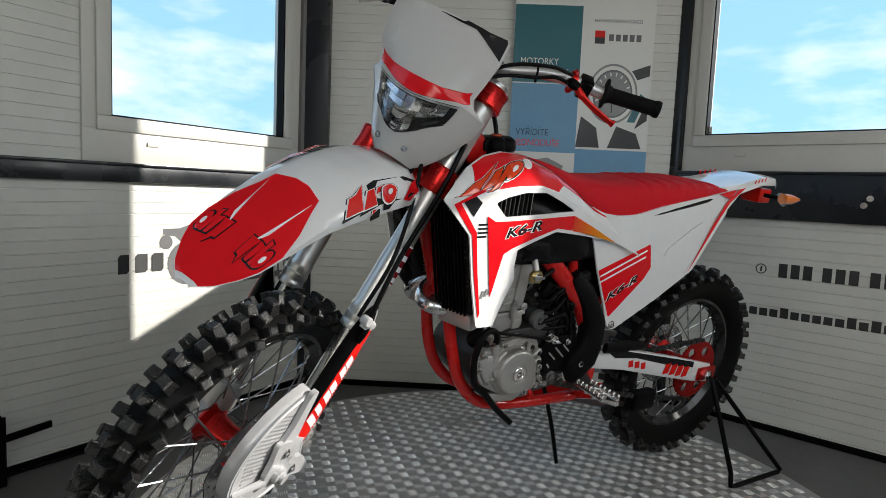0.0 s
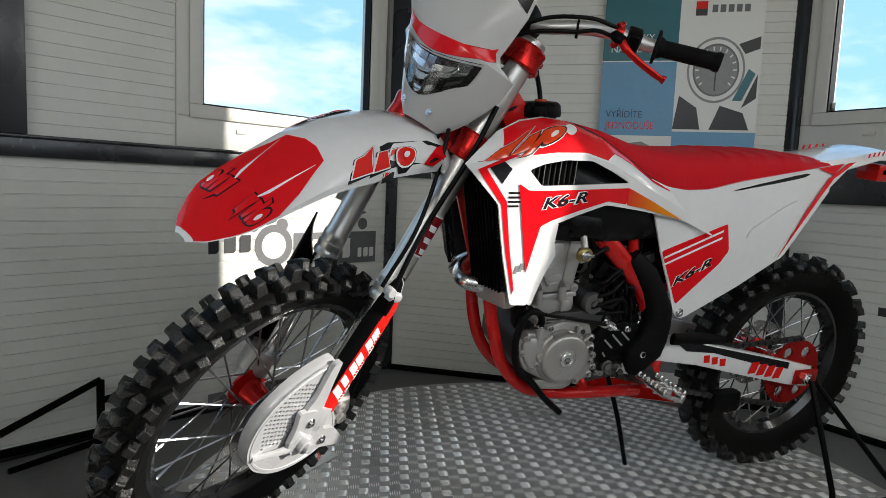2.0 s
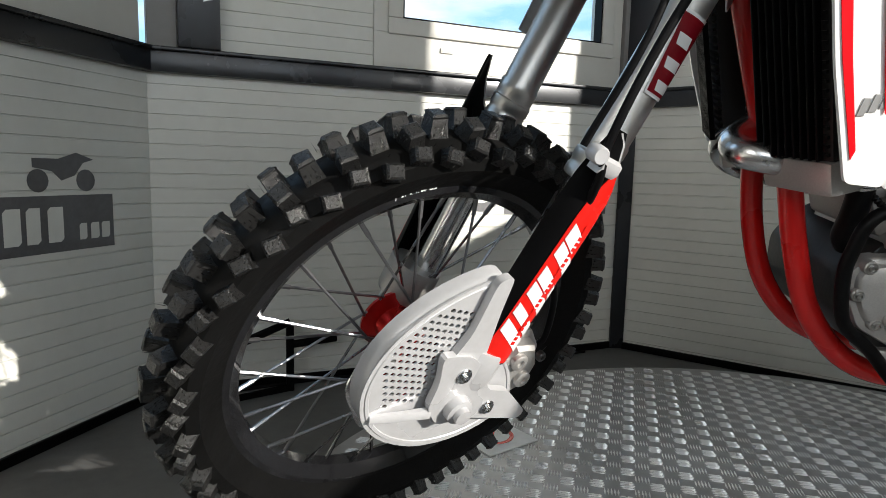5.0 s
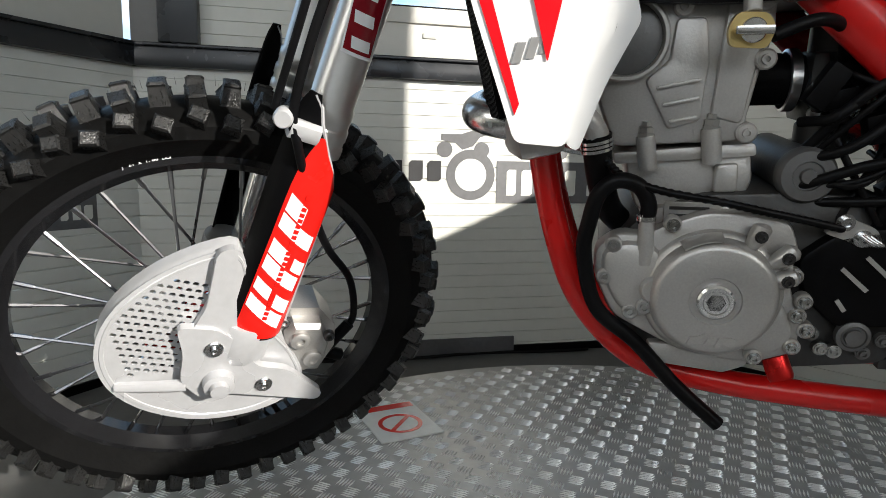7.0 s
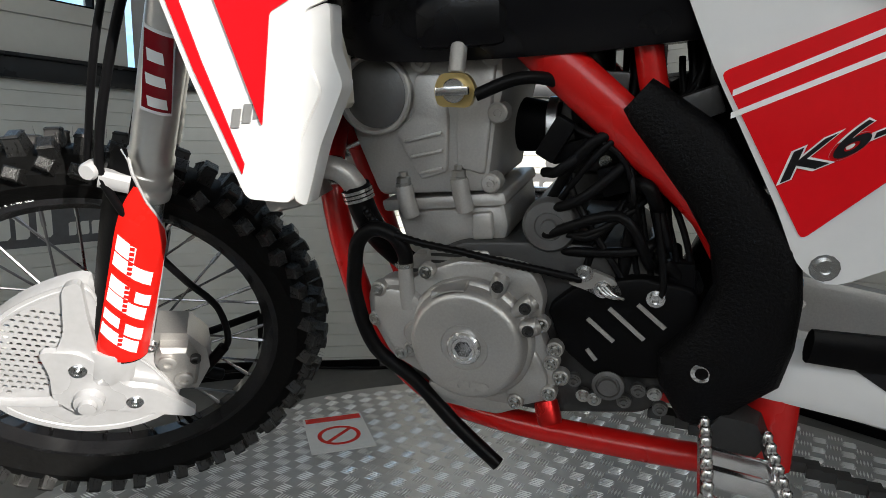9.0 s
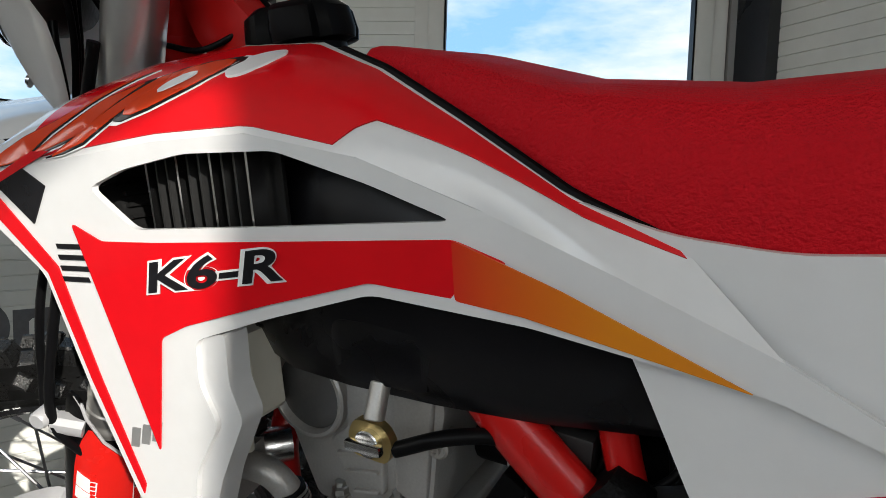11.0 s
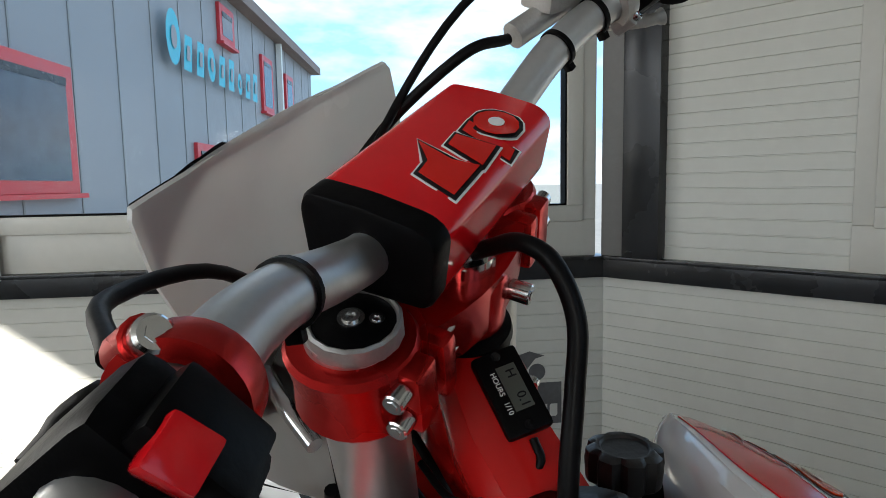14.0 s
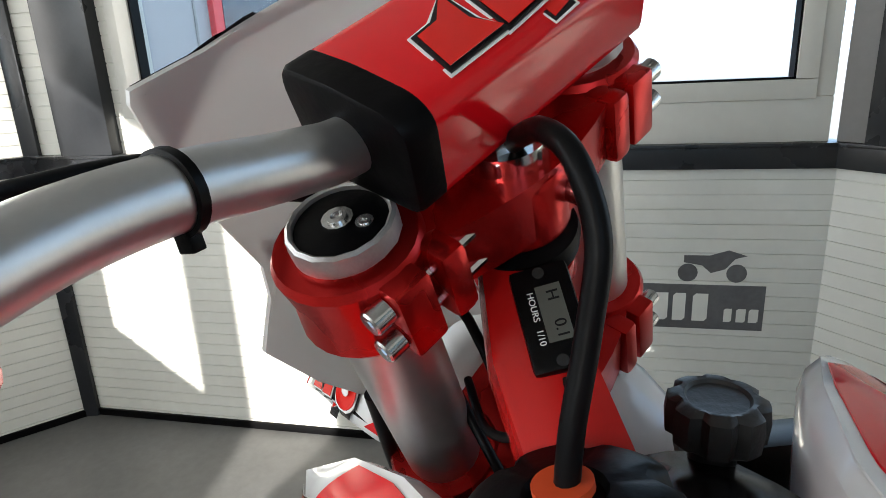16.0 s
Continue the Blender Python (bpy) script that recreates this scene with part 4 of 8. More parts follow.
# upright rib and bracket round the axle
bm = bmesh.new()
add_slab(bm, rounded([st(f, 0.126, u) for f, u in ((0.041, -0.758), (0.020, -0.745), (0.006, -0.80), (-0.022, -0.885), (-0.010, -0.905), (0.040, -0.895), (0.030, -0.84))], 0.012), L_ * 0.012)
bp("guard_rib", bm, M_WHITEM, disc_guard)
bm = bmesh.new()
add_slab(bm, rounded([st(f, 0.130, u) for f, u in ((0.058, -0.876), (0.038, -0.918), (0.030, -0.965), (-0.005, -0.992), (-0.040, -0.978), (-0.085, -0.978), (-0.170, -0.978), (-0.172, -0.962), (-0.105, -0.925), (-0.060, -0.925), (-0.030, -0.890), (0.010, -0.870))], 0.012), L_ * 0.012)
add_lathe(bm, [(0.022, 0.0), (0.020, 0.016), (0.013, 0.018), (0.012, 0.026), (0.0, 0.027)], axis_m(st(-0.018, 0.138, -0.957), L_), 24)
bp("guard_bracket", bm, M_WHITEM, disc_guard)
bm = bmesh.new()
add_tube(bm, [st(0.102, 0.126, -0.996), st(0.060, 0.132, -0.985), st(0.020, 0.138, -0.972)], [0.007, 0.008, 0.009], 8, 0.8)
bp("guard_arm", bm, M_WHITEM, disc_guard)
for f, u in ((0.004, -0.903), (-0.080, -0.956)):
    bm = bmesh.new()
    add_cyl(bm, st(f, 0.138, u), st(f, 0.145, u), 0.0125, 18, 0.0015)
    add_bolt(bm, st(f, 0.144, u), L_, 0.0055, 0.005)
    bp("guard_screw", bm, M_STEEL, disc_guard)

# caliper behind the leg
bm = bmesh.new()
add_loft(bm, [[st(f, l, u) for f, u in ((-0.085, -0.850), (-0.130, -0.842), (-0.165, -0.868), (-0.178, -0.905), (-0.170, -0.955), (-0.135, -0.962), (-0.095, -0.935), (-0.080, -0.890))] for l in (0.045, 0.100)])
cal = bp("brake_caliper", bm, M_ALU, label="cast alloy front brake caliper")
bm = bmesh.new()
add_loft(bm, [[st(-0.128 + (f + 0.128) * k, l, -0.900 + (u + 0.900) * k) for f, u in ((-0.095, -0.862), (-0.135, -0.855), (-0.160, -0.885), (-0.165, -0.930), (-0.140, -0.950), (-0.105, -0.935), (-0.092, -0.900))] for l, k in ((0.098, 1.0), (0.116, 0.96), (0.122, 0.82))])
bp("caliper_bridge", bm, M_ALU, cal)
for f, u, r in ((-0.112, -0.885, 0.014), (-0.142, -0.915, 0.014), (-0.150, -0.870, 0.008)):
    bm = bmesh.new()
    add_lathe(bm, [(r, 0.0), (r, 0.008), (r * 0.8, 0.010), (r * 0.45, 0.010), (r * 0.4, 0.006), (0.0, 0.006)], axis_m(st(f, 0.120, u), L_), 18)
    bp("piston_boss", bm, M_ALUD if r < 0.01 else M_ALU, cal)
for f, u in ((-0.085, -0.868), (-0.098, -0.948)):
    bm = bmesh.new()
    add_bolt(bm, st(f, 0.108, u), L_, 0.007, 0.008)
    bp("caliper_bolt", bm, M_STEEL, cal)
bm = bmesh.new()
add_cyl(bm, st(-0.205, 0.085, -0.935), st(-0.170, 0.088, -0.928), 0.010, 14, 0.002)
add_tube(bm, [st(-0.172, 0.09, -0.925), st(-0.182, 0.09, -0.895), st(-0.192, 0.088, -0.870)], 0.009, 12)
bp("bleed_cap", bm, M_BLACK, cal)
bm = bmesh.new()
add_tube(bm, curve_pts([st(-0.185, 0.085, -0.895), st(-0.196, 0.082, -0.860), st(-0.165, 0.080, -0.798), st(-0.110, 0.090, -0.750), st(-0.060, 0.115, -0.690), st(0.000, 0.148, -0.60), st(0.022, 0.146, -0.55), st(0.028, 0.135, -0.42), st(0.02, 0.13, -0.25), st(0.02, 0.12, -0.14)], 8), 0.0055, 10)
bp("brake_hose", bm, M_HOSE, label="black rubber brake hose")
bm = bmesh.new()
add_loft(bm, [[st(-0.016 + a, 0.144 + b * 0.8, -0.578 + c * 0.85) for b, c in ((-0.012, -0.012), (0.008, -0.013), (0.014, -0.004), (0.013, 0.008), (0.004, 0.013), (-0.012, 0.010))] for a in (0.0, 0.022, 0.034)])
add_lathe(bm, [(0.0105, 0.0), (0.011, 0.003), (0.011, 0.018), (0.009, 0.021), (0.0, 0.021)], axis_m(st(0.024, 0.136, -0.570), L_ * 0.9 + F_ * 0.3), 16)
bp("hose_clip", bm, M_WHITEM, label="white plastic hose clip")

# ---- bodywork
def lerp_line(line, x):
    """Read a line of (x, value) pairs."""
    for (a, p), (b, q) in zip(line, line[1:]):
        if x <= b:
            k = (x - a) / (b - a) if b > a else 0.0
            return p + (q - p) * max(0.0, min(1.0, k))
    return line[-1][1]


def dense(outline, step=0.02):
    out = []
    for a, b in zip(outline, outline[1:] + outline[:1]):
        a, b = Vector(a), Vector(b)
        n = max(1, int((b - a).length / step))
        out += [a.lerp(b, k / n) for k in range(n)]
    return out


def smooth2(outline, radius=0.012):
    return [(p[0], p[1]) for p in rounded([(a, b, 0) for a, b in outline], radius)]


def sheet(name, outline, yfun, side, material, parent=None, label="", thick=0.004, lift=0.0, holes=(), soft=0.012):
    """A panel on one side of the motorcycle: an outline in x and z on a bowed surface."""
    def put(o):
        return [Vector((x, side * (yfun(x, z) + lift), z)) for x, z in (smooth2(o, soft) if soft else o)]
    bm = bmesh.new()
    add_slab(bm, put(outline), (0, -side * thick, 0), holes=[put(h) for h in holes])
    return bp(name, bm, material, parent, label, smooth=True)


def shroud_y(x, z):
    return max(0.257 - 0.178 * x, 0.130) + 0.015 * z


def side_y(x, z):
    return lerp_line([(0.7, 0.126), (0.95, 0.130), (1.25, 0.124), (1.5, 0.100), (1.75, 0.066)], x)


CREASE = [(0.262, 0.962), (0.32, 0.968), (0.40, 0.976), (0.48, 0.985), (0.56, 0.988), (0.64, 0.970), (0.72, 0.936), (0.80, 0.902), (0.88, 0.866)]
INNER = [(0.300, 0.196, 0.988), (0.350, 0.160, 1.022), (0.415, 0.120, 1.046), (0.485, 0.088, 1.056), (0.555, 0.076, 1.052), (0.625, 0.100, 1.026), (0.695, 0.117, 0.988), (0.765, 0.124, 0.944), (0.83, 0.127, 0.916)]
SHROUD = CREASE + [(0.985, 0.805), (0.875, 0.846), (0.752, 0.866),
          (0.640, 0.880), (0.560, 0.858), (0.492, 0.836), (0.488, 0.80), (0.500, 0.765), (0.472, 0.72), (0.458, 0.66), (0.412, 0.665), (0.375, 0.782), (0.350, 0.883), (0.280, 0.947)]
OPENING = [(0.415, 0.953), (0.450, 0.966), (0.506, 0.976), (0.580, 0.976), (0.646, 0.953), (0.700, 0.930), (0.574, 0.925), (0.452, 0.921)]


def shroud_top(u, v, side, lift=0.0):
    """A point on the shroud's upper face: u along it, v from the crease (0) to the inner edge (1)."""
    n = len(CREASE) - 1
    k = min(int(u * n), n - 1)
    f = u * n - k
    a = Vector((CREASE[k][0], shroud_y(*CREASE[k]), CREASE[k][1])).lerp(Vector((CREASE[k + 1][0], shroud_y(*CREASE[k + 1]), CREASE[k + 1][1])), f)
    b = Vector(INNER[k]).lerp(Vector(INNER[k + 1]), f)
    p = a.lerp(b, v)
    bulge = 0.016 * math.sin(math.pi * v) * math.sin(math.pi * min(1.0, u * 1.1))
    out = Vector((0, 0.75, 0.65))
    p = p + out * (bulge + lift)
    return Vector((p.x, p.y * side, p.z))


def top_patch(bm, side, u0, u1, v0, v1, lift, nu=6, nv=4, skew=0.0):
    rows = []
    for i in range(nu + 1):
        ring = []
        for d, js in ((lift, range(nv + 1)), (lift - 0.001, range(nv, -1, -1))):
            for j in js:
                v = v0 + (v1 - v0) * j / nv
                u = u0 + (u1 - u0) * i / nu + skew * (v - v0)
                ring.append(shroud_top(min(max(u, 0), 1), v, side, d))
        rows.append(ring)
    add_loft(bm, rows)


def emblem_at(x, y, side, lift):
    """A point of the mark on the shroud's upper face."""
    return shroud_top(max(0.0, 0.070 + 0.325 * x + 0.096 * y), min(0.985, max(0.015, -0.08 + 0.56 * y + 0.38 * x)), side, lift)


def add_words(name, text, size, m, material, parent, fit=None, label="", grow=0.0, bikes=False):
    """Raised lettering in the built-in font as a mesh."""
    cu = bpy.data.curves.new(name, 'FONT')
    cu.body = text
    cu.size = size
    cu.extrude = 0.0004
    cu.offset = grow
    cu.align_x, cu.align_y = 'LEFT', 'BOTTOM'
    tmp = bpy.data.objects.new(name, cu)
    me = bpy.data.meshes.new_from_object(tmp)
    bpy.data.objects.remove(tmp)
    bpy.data.curves.remove(cu)
    if fit:
        w = max(v.co.x for v in me.vertices) - min(v.co.x for v in me.vertices)
        for v in me.vertices:
            v.co.x *= fit / (w - 2 * grow)
    me.transform(m)
    me.materials.append(material)
    ob = new(name, me)
    ob.parent = parent
    if bikes:
        while ob.parent.parent is not bike:
            ob.parent = ob.parent.parent
    if label:
        ob["label"] = label
    return ob


# size marking round the front rim
for k, ch in enumerate("J 21 x 1.60 DOT"):
    if ch == " ":
        continue
    t = radians(52.6 + 0.80 * k)
    out, along = F_ * math.cos(t) + U_ * math.sin(t), U_ * math.cos(t) - F_ * math.sin(t)
    o = W_F + out * 0.2785 + L_ * 0.0256
    add_words("marking", ch, 0.0078, Matrix(((along.x, out.x, L_.x, o.x), (along.y, out.y, L_.y, o.y), (along.z, out.z, L_.z, o.z), (0, 0, 0, 1))), M_DECALW, front_wheel)


def LETTER_M(x, z, slope, yfun, lift):
    """A leaning baseline on the left flank, rising by slope."""
    y0, y1 = yfun(x, z) + lift, yfun(x + 0.1, z) + lift
    n = math.hypot(1.0, slope)
    return Matrix(((1 / n, 0.30, 0, x), (-(y1 - y0) / 0.1 / n, 0.0, -1, -y0), (slope / n, 1.0, 0, z), (0, 0, 0, 1)))


def slant(x, z, w, h, lean=0.25):
    return [(x, z), (x + w, z), (x + w + h * lean, z + h), (x + h * lean, z + h)]


for side in (-1, 1):
    shroud = sheet("radiator_shroud", SHROUD, shroud_y, side, M_WHITE, label="glossy white radiator shroud with red and orange graphics", holes=[OPENING[::-1]], thick=0.005, soft=0.008)
    bm = bmesh.new()
    top_patch(bm, side, 0.0, 1.0, 0.0, 1.0, 0.0, 32, 8)
    bp("upper_face", bm, M_WHITE, shroud)
    bm = bmesh.new()
    rows = []
    for i in range(25):
        p = shroud_top(0.04 + 0.94 * i / 24, 0.985, side)
        ring = [p, p + Vector((0.004, -side * 0.014, -0.004)), p + Vector((0.006, -side * 0.022, -0.016)), p + Vector((0.008, -side * 0.030, -0.070))]
        rows.append(ring + [q + Vector((0, side * 0.002, -0.003)) for q in ring[::-1]])
    add_loft(bm, rows)
    bp("inner_lip", bm, M_WHITE, shroud)
    # black tube put in for the shaded gap beside the seat, left side only
    if side < 0:
        bm = bmesh.new()
        add_tube(bm, [shroud_top(0.53 + 0.45 * i / 20, 0.99, side) + Vector((0.003, -side * 0.005, -0.001)) for i in range(21)], 0.0036, 8)
        bp("seat_gap_strip", bm, M_BLACK, shroud, "black strip put in for the shaded gap at the seat")
    bm = bmesh.new()
    top_patch(bm, side, 0.16, 0.60, 0.05, 0.94, 0.0012, 24, 8, 0.0)
    rows = []
    for i in range(49):
        u, v0 = 0.60 + 0.39 * i / 48, 0.05 + 0.32 * min(1.0, i / 6) + 0.50 * max(0.0, (i - 6) / 42)
        rows.append([shroud_top(u, v0 + (0.94 - v0) * j / 8, side, 0.0016) for j in range(9)] + [shroud_top(u, v0 + (0.94 - v0) * j / 8, side, 0.0004) for j in range(8, -1, -1)])
    add_loft(bm, rows)
    bp("red_graphic", bm, M_RED, shroud)
    for grow, up, name, material in ((0.034, 0.0020, "white_edge", M_DECALW), (0.022, 0.0026, "black_edge", M_DECALK), (0.0, 0.0032, "orange_shape", M_DECALO)):
        for shape in wordmark(grow):
            bm = bmesh.new()
            add_slab(bm, [emblem_at(p.x, p.y, side, up) for p in dense([(x, y, 0) for x, y in shape], 0.08)], (0, 0, -0.001))
            bp(name, bm, material, shroud)
    bm = bmesh.new()
    add_slab(bm, [emblem_at(0.845 + 0.055 * math.cos(k * math.tau / 12), 0.34 + 0.13 * math.sin(k * math.tau / 12), side, 0.0040) for k in range(12)], (0, 0, -0.001))
    bp("white_dot", bm, M_DECALW, shroud)
    bm = bmesh.new()
    add_slab(bm, [shroud_top(0.466 + 0.026 * math.cos(k * math.tau / 24) + 0.014 * math.sin(k * math.tau / 24), 0.60 + 0.16 * math.sin(k * math.tau / 24), side, 0.0024) for k in range(24)], (0, 0, -0.002))
    bp("white_oval", bm, M_DECALW, shroud)
    sheet("red_graphic", [(0.393, 0.926), (0.420, 0.912), (0.470, 0.912), (0.574, 0.915), (0.700, 0.919), (0.735, 0.906), (0.715, 0.879), (0.642, 0.889), (0.562, 0.869), (0.488, 0.848), (0.462, 0.836), (0.440, 0.735)], shroud_y, side, M_RED, shroud, lift=0.0024, thick=0.001, soft=0.004)
    sheet("orange_tip", [(0.700, 0.919), (0.769, 0.892), (0.868, 0.848), (0.745, 0.874), (0.700, 0.880)], shroud_y, side, M_FADE, shroud, lift=0.0032, thick=0.001, soft=0.003)
    if side < 0:
        for grow, up, name, material in ((0.0022, 0.0032, "white_edge", M_DECALW), (0.0006, 0.0040, "lettering", M_DECALK)):
            add_words(name, "K6-R", 0.034, LETTER_M(0.455, 0.8665, 0.13, shroud_y, up), material, shroud, 0.118, grow=grow, bikes=True)
    sheet("red_stripe", [(0.292, 0.952), (0.356, 0.884), (0.380, 0.790), (0.412, 0.690), (0.416, 0.700), (0.390, 0.795), (0.368, 0.890), (0.312, 0.954), (0.385, 0.982), (0.365, 0.982)], shroud_y, side, M_RED, shroud, lift=0.0014, thick=0.001, soft=0.0)
    for k in range(4):
        sheet("black_line", slant(0.372, 0.905 - 0.009 * k, 0.045 - 0.006 * k, 0.004, -0.3), shroud_y, side, M_DECALK, shroud, lift=0.0014, thick=0.001, soft=0.0)
    sheet("black_patch", [(0.318, 0.957), (0.352, 0.925), (0.372, 0.955), (0.350, 0.970)], shroud_y, side, M_DECALK, shroud, lift=0.0013, thick=0.001, soft=0.0)
    for k in range(3):
        sheet("grey_mark", slant(0.408 + 0.012 * k, 0.735 + 0.004 * k, 0.008, 0.018, 0.3), shroud_y, side, M_GREYP, shroud, lift=0.0014, thick=0.001, soft=0.0)
    # white leg's rear fold
    sheet("rear_fold", [(0.458, 0.662), (0.472, 0.72), (0.500, 0.765), (0.488, 0.80), (0.492, 0.836), (0.515, 0.842), (0.512, 0.80), (0.520, 0.77), (0.492, 0.715), (0.470, 0.655)], lambda x, z: shroud_y(x, z) - 0.0045, side, M_WHITE, shroud, thick=0.022, soft=0.006)

    # side panel with red triangle
    panel = sheet("side_panel", [(0.76, 0.945), (0.82, 0.924), (0.88, 0.917), (0.95, 0.922), (1.05, 0.946), (1.315, 0.992), (1.40, 1.004), (1.447, 1.006), (1.354, 0.922), (1.234, 0.743), (1.109, 0.670), (0.94, 0.586), (0.914, 0.602), (0.893, 0.655),
                                  (0.838, 0.767), (0.806, 0.845)], side_y, side, M_WHITE, label="white side panel with a red triangle graphic", thick=0.005, soft=0.016)
    sheet("red_graphic", [(0.842, 0.766), (1.03, 0.838), (1.052, 0.768), (1.03, 0.735), (0.914, 0.628)], side_y, side, M_RED, panel, lift=0.0014, thick=0.001, soft=0.006)
    for k in range(2):
        sheet("white_stripe", [(0.852, 0.752 - 0.018 * k), (1.02, 0.822 - 0.018 * k), (1.02, 0.817 - 0.018 * k), (0.852, 0.747 - 0.018 * k)], side_y, side, M_DECALW, panel, lift=0.0024, thick=0.001, soft=0.0)
    if side < 0:
        for grow, up, name, material in ((0.0020, 0.0022, "white_edge", M_DECALW), (0.0006, 0.0030, "lettering", M_DECALK)):
            add_words(name, "K6-R", 0.036, LETTER_M(0.888, 0.668, 0.50, side_y, up), material, panel, 0.120, grow=grow, bikes=True)
    sheet("relief", [(1.10, 0.80), (1.22, 0.862), (1.25, 0.905), (1.20, 0.88), (1.11, 0.825)], side_y, side, M_WHITE, panel, lift=0.004, thick=0.003, soft=0.008)
    bm = bmesh.new()
    add_bolt(bm, (0.934, side * (side_y(0.934, 0.6) - 0.001), 0.604), (0, side, 0), 0.008, 0.006)
    bp("panel_bolt", bm, M_STEEL, panel)
    tail = sheet("tail_panel", [(1.30, 0.985), (1.44, 1.012), (1.591, 1.048), (1.70, 1.040), (1.71, 1.022), (1.591, 1.022), (1.45, 1.000), (1.37, 0.93), (1.30, 0.84), (1.25, 0.775), (1.235, 0.745), (1.28, 0.76), (1.37, 0.90), (1.40, 0.945), (1.36, 0.975)][:8] + [(1.37, 0.93), (1.25, 0.76), (1.232, 0.742), (1.215, 0.745), (1.33, 0.92), (1.37, 0.97)], side_y, side, M_WHITE, label="white tail side panel with red stripe", thick=0.006, lift=0.003, soft=0.008)
    sheet("red_stripe", [(1.225, 0.748), (1.34, 0.918), (1.375, 0.965), (1.45, 1.012), (1.42, 1.008), (1.355, 0.965), (1.30, 0.885)], side_y, side, M_RED, tail, lift=0.0048, thick=0.001, soft=0.0)
    sheet("red_patch", [(1.30, 0.99), (1.36, 1.0), (1.40, 1.006), (1.37, 0.975)], side_y, side, M_RED, tail, lift=0.0052, thick=0.001, soft=0.0)
    for k in range(4):
        sheet("grey_bar", slant(1.50 + 0.022 * k, 1.026 + 0.003 * k, 0.006, 0.012, 0.3), side_y, side, M_RED, tail, lift=0.0046, thick=0.001, soft=0.0)

# rear mudguard
bm = bmesh.new()
rows = []
for x, z, w, d in ((1.30, 1.000, 0.105, 0.02), (1.44, 1.016, 0.098, 0.025), (1.58, 1.045, 0.085, 0.022), (1.69, 1.042, 0.066, 0.018), (1.73, 1.022, 0.045, 0.01)):
    rows.append([Vector((x, w * t, z + 0.008 * (1 - t * t) - (d if abs(t) == 1 else 0))) for t in (-1, -0.9, -0.6, -0.3, 0, 0.3, 0.6, 0.9, 1)] + [Vector((x, w * t * 0.97, z - 0.004 + 0.008 * (1 - t * t) - (d if abs(t) == 1 else 0))) for t in (1, 0.9, 0.6, 0.3, 0, -0.3, -0.6, -0.9, -1)])
add_loft(bm, rows)
mud = bp("rear_mudguard", bm, M_WHITE, label="white rear mudguard")
bm = bmesh.new()
add_box(bm, (1.66, -0.035, 0.955), (1.73, 0.035, 1.005), 0.008)
bp("tail_light", bm, M_DECALR, mud, "small red tail light")
for side in (-1, 1):
    bm = bmesh.new()
    add_tube(bm, [(1.66, side * 0.05, 0.985), (1.675, side * 0.10, 0.985)], 0.007, 10)
    ind = bp("indicator_stalk", bm, M_BLACK, mud)
    bm = bmesh.new()
    add_tube(bm, [(1.66, side * 0.115, 0.985), (1.70, side * 0.12, 0.985), (1.76, side * 0.115, 0.985)], [0.018, 0.017, 0.006], 12)
    bp("indicator", bm, M_AMBER, mud, "amber indicator")

# seat: red vinyl, ribbed towards the rear
bm = bmesh.new()
rows = []
SEAT_TOP = [(0.550, 1.042), (0.58, 1.050), (0.66, 1.036), (0.75, 1.010), (0.85, 1.000), (1.03, 1.008), (1.23, 1.016), (1.40, 1.008), (1.46, 1.000)]
SEAT_LOW = [(0.550, 1.030), (0.62, 1.012), (0.69, 0.975), (0.765, 0.930), (0.83, 0.905), (0.88, 0.902), (1.05, 0.930), (1.32, 0.985), (1.46, 0.990)]
SEAT_W = [(0.550, 0.040), (0.58, 0.060), (0.66, 0.092), (0.75, 0.112), (0.85, 0.120), (1.05, 0.122), (1.25, 0.118), (1.46, 0.085)]
n_s = 170
for k in range(n_s + 1):
    x = 0.550 + (1.46 - 0.550) * k / n_s
    top, low, w = lerp_line(SEAT_TOP, x), lerp_line(SEAT_LOW, x), lerp_line(SEAT_W, x)
    rib = 0.004 * max(0.0, math.sin((x - 1.0) / 0.030 * math.pi)) if x > 1.0 else 0.0
    sec = [(1.0, 0.0), (1.015, 0.35), (0.96, 0.68), (0.82, 0.90), (0.62, 0.985), (0.3, 1.02), (0.0, 1.03), (-0.3, 1.02), (-0.62, 0.985), (-0.82, 0.90), (-0.96, 0.68), (-1.015, 0.35), (-1.0, 0.0)]
    ease = min(1.0, (x - 0.550) / 0.03)
    rows.append([Vector((x, a * w * (0.75 + 0.25 * ease), low + (top - low) * b + (rib if b > 0.85 else 0.0))) for a, b in sec])
add_loft(bm, rows)
seat = bp("seat", bm, M_SEAT, label="red grained vinyl seat with cross ribs")
bm = bmesh.new()
for side in (-1, 1):
    add_tube(bm, [Vector((x, side * (lerp_line(SEAT_W, x) + 0.001), lerp_line(SEAT_LOW, x) - 0.004)) for x in [0.60 + 0.03 * k for k in range(28)]], 0.006, 8)
bp("seat_edge", bm, M_BLACK, seat)

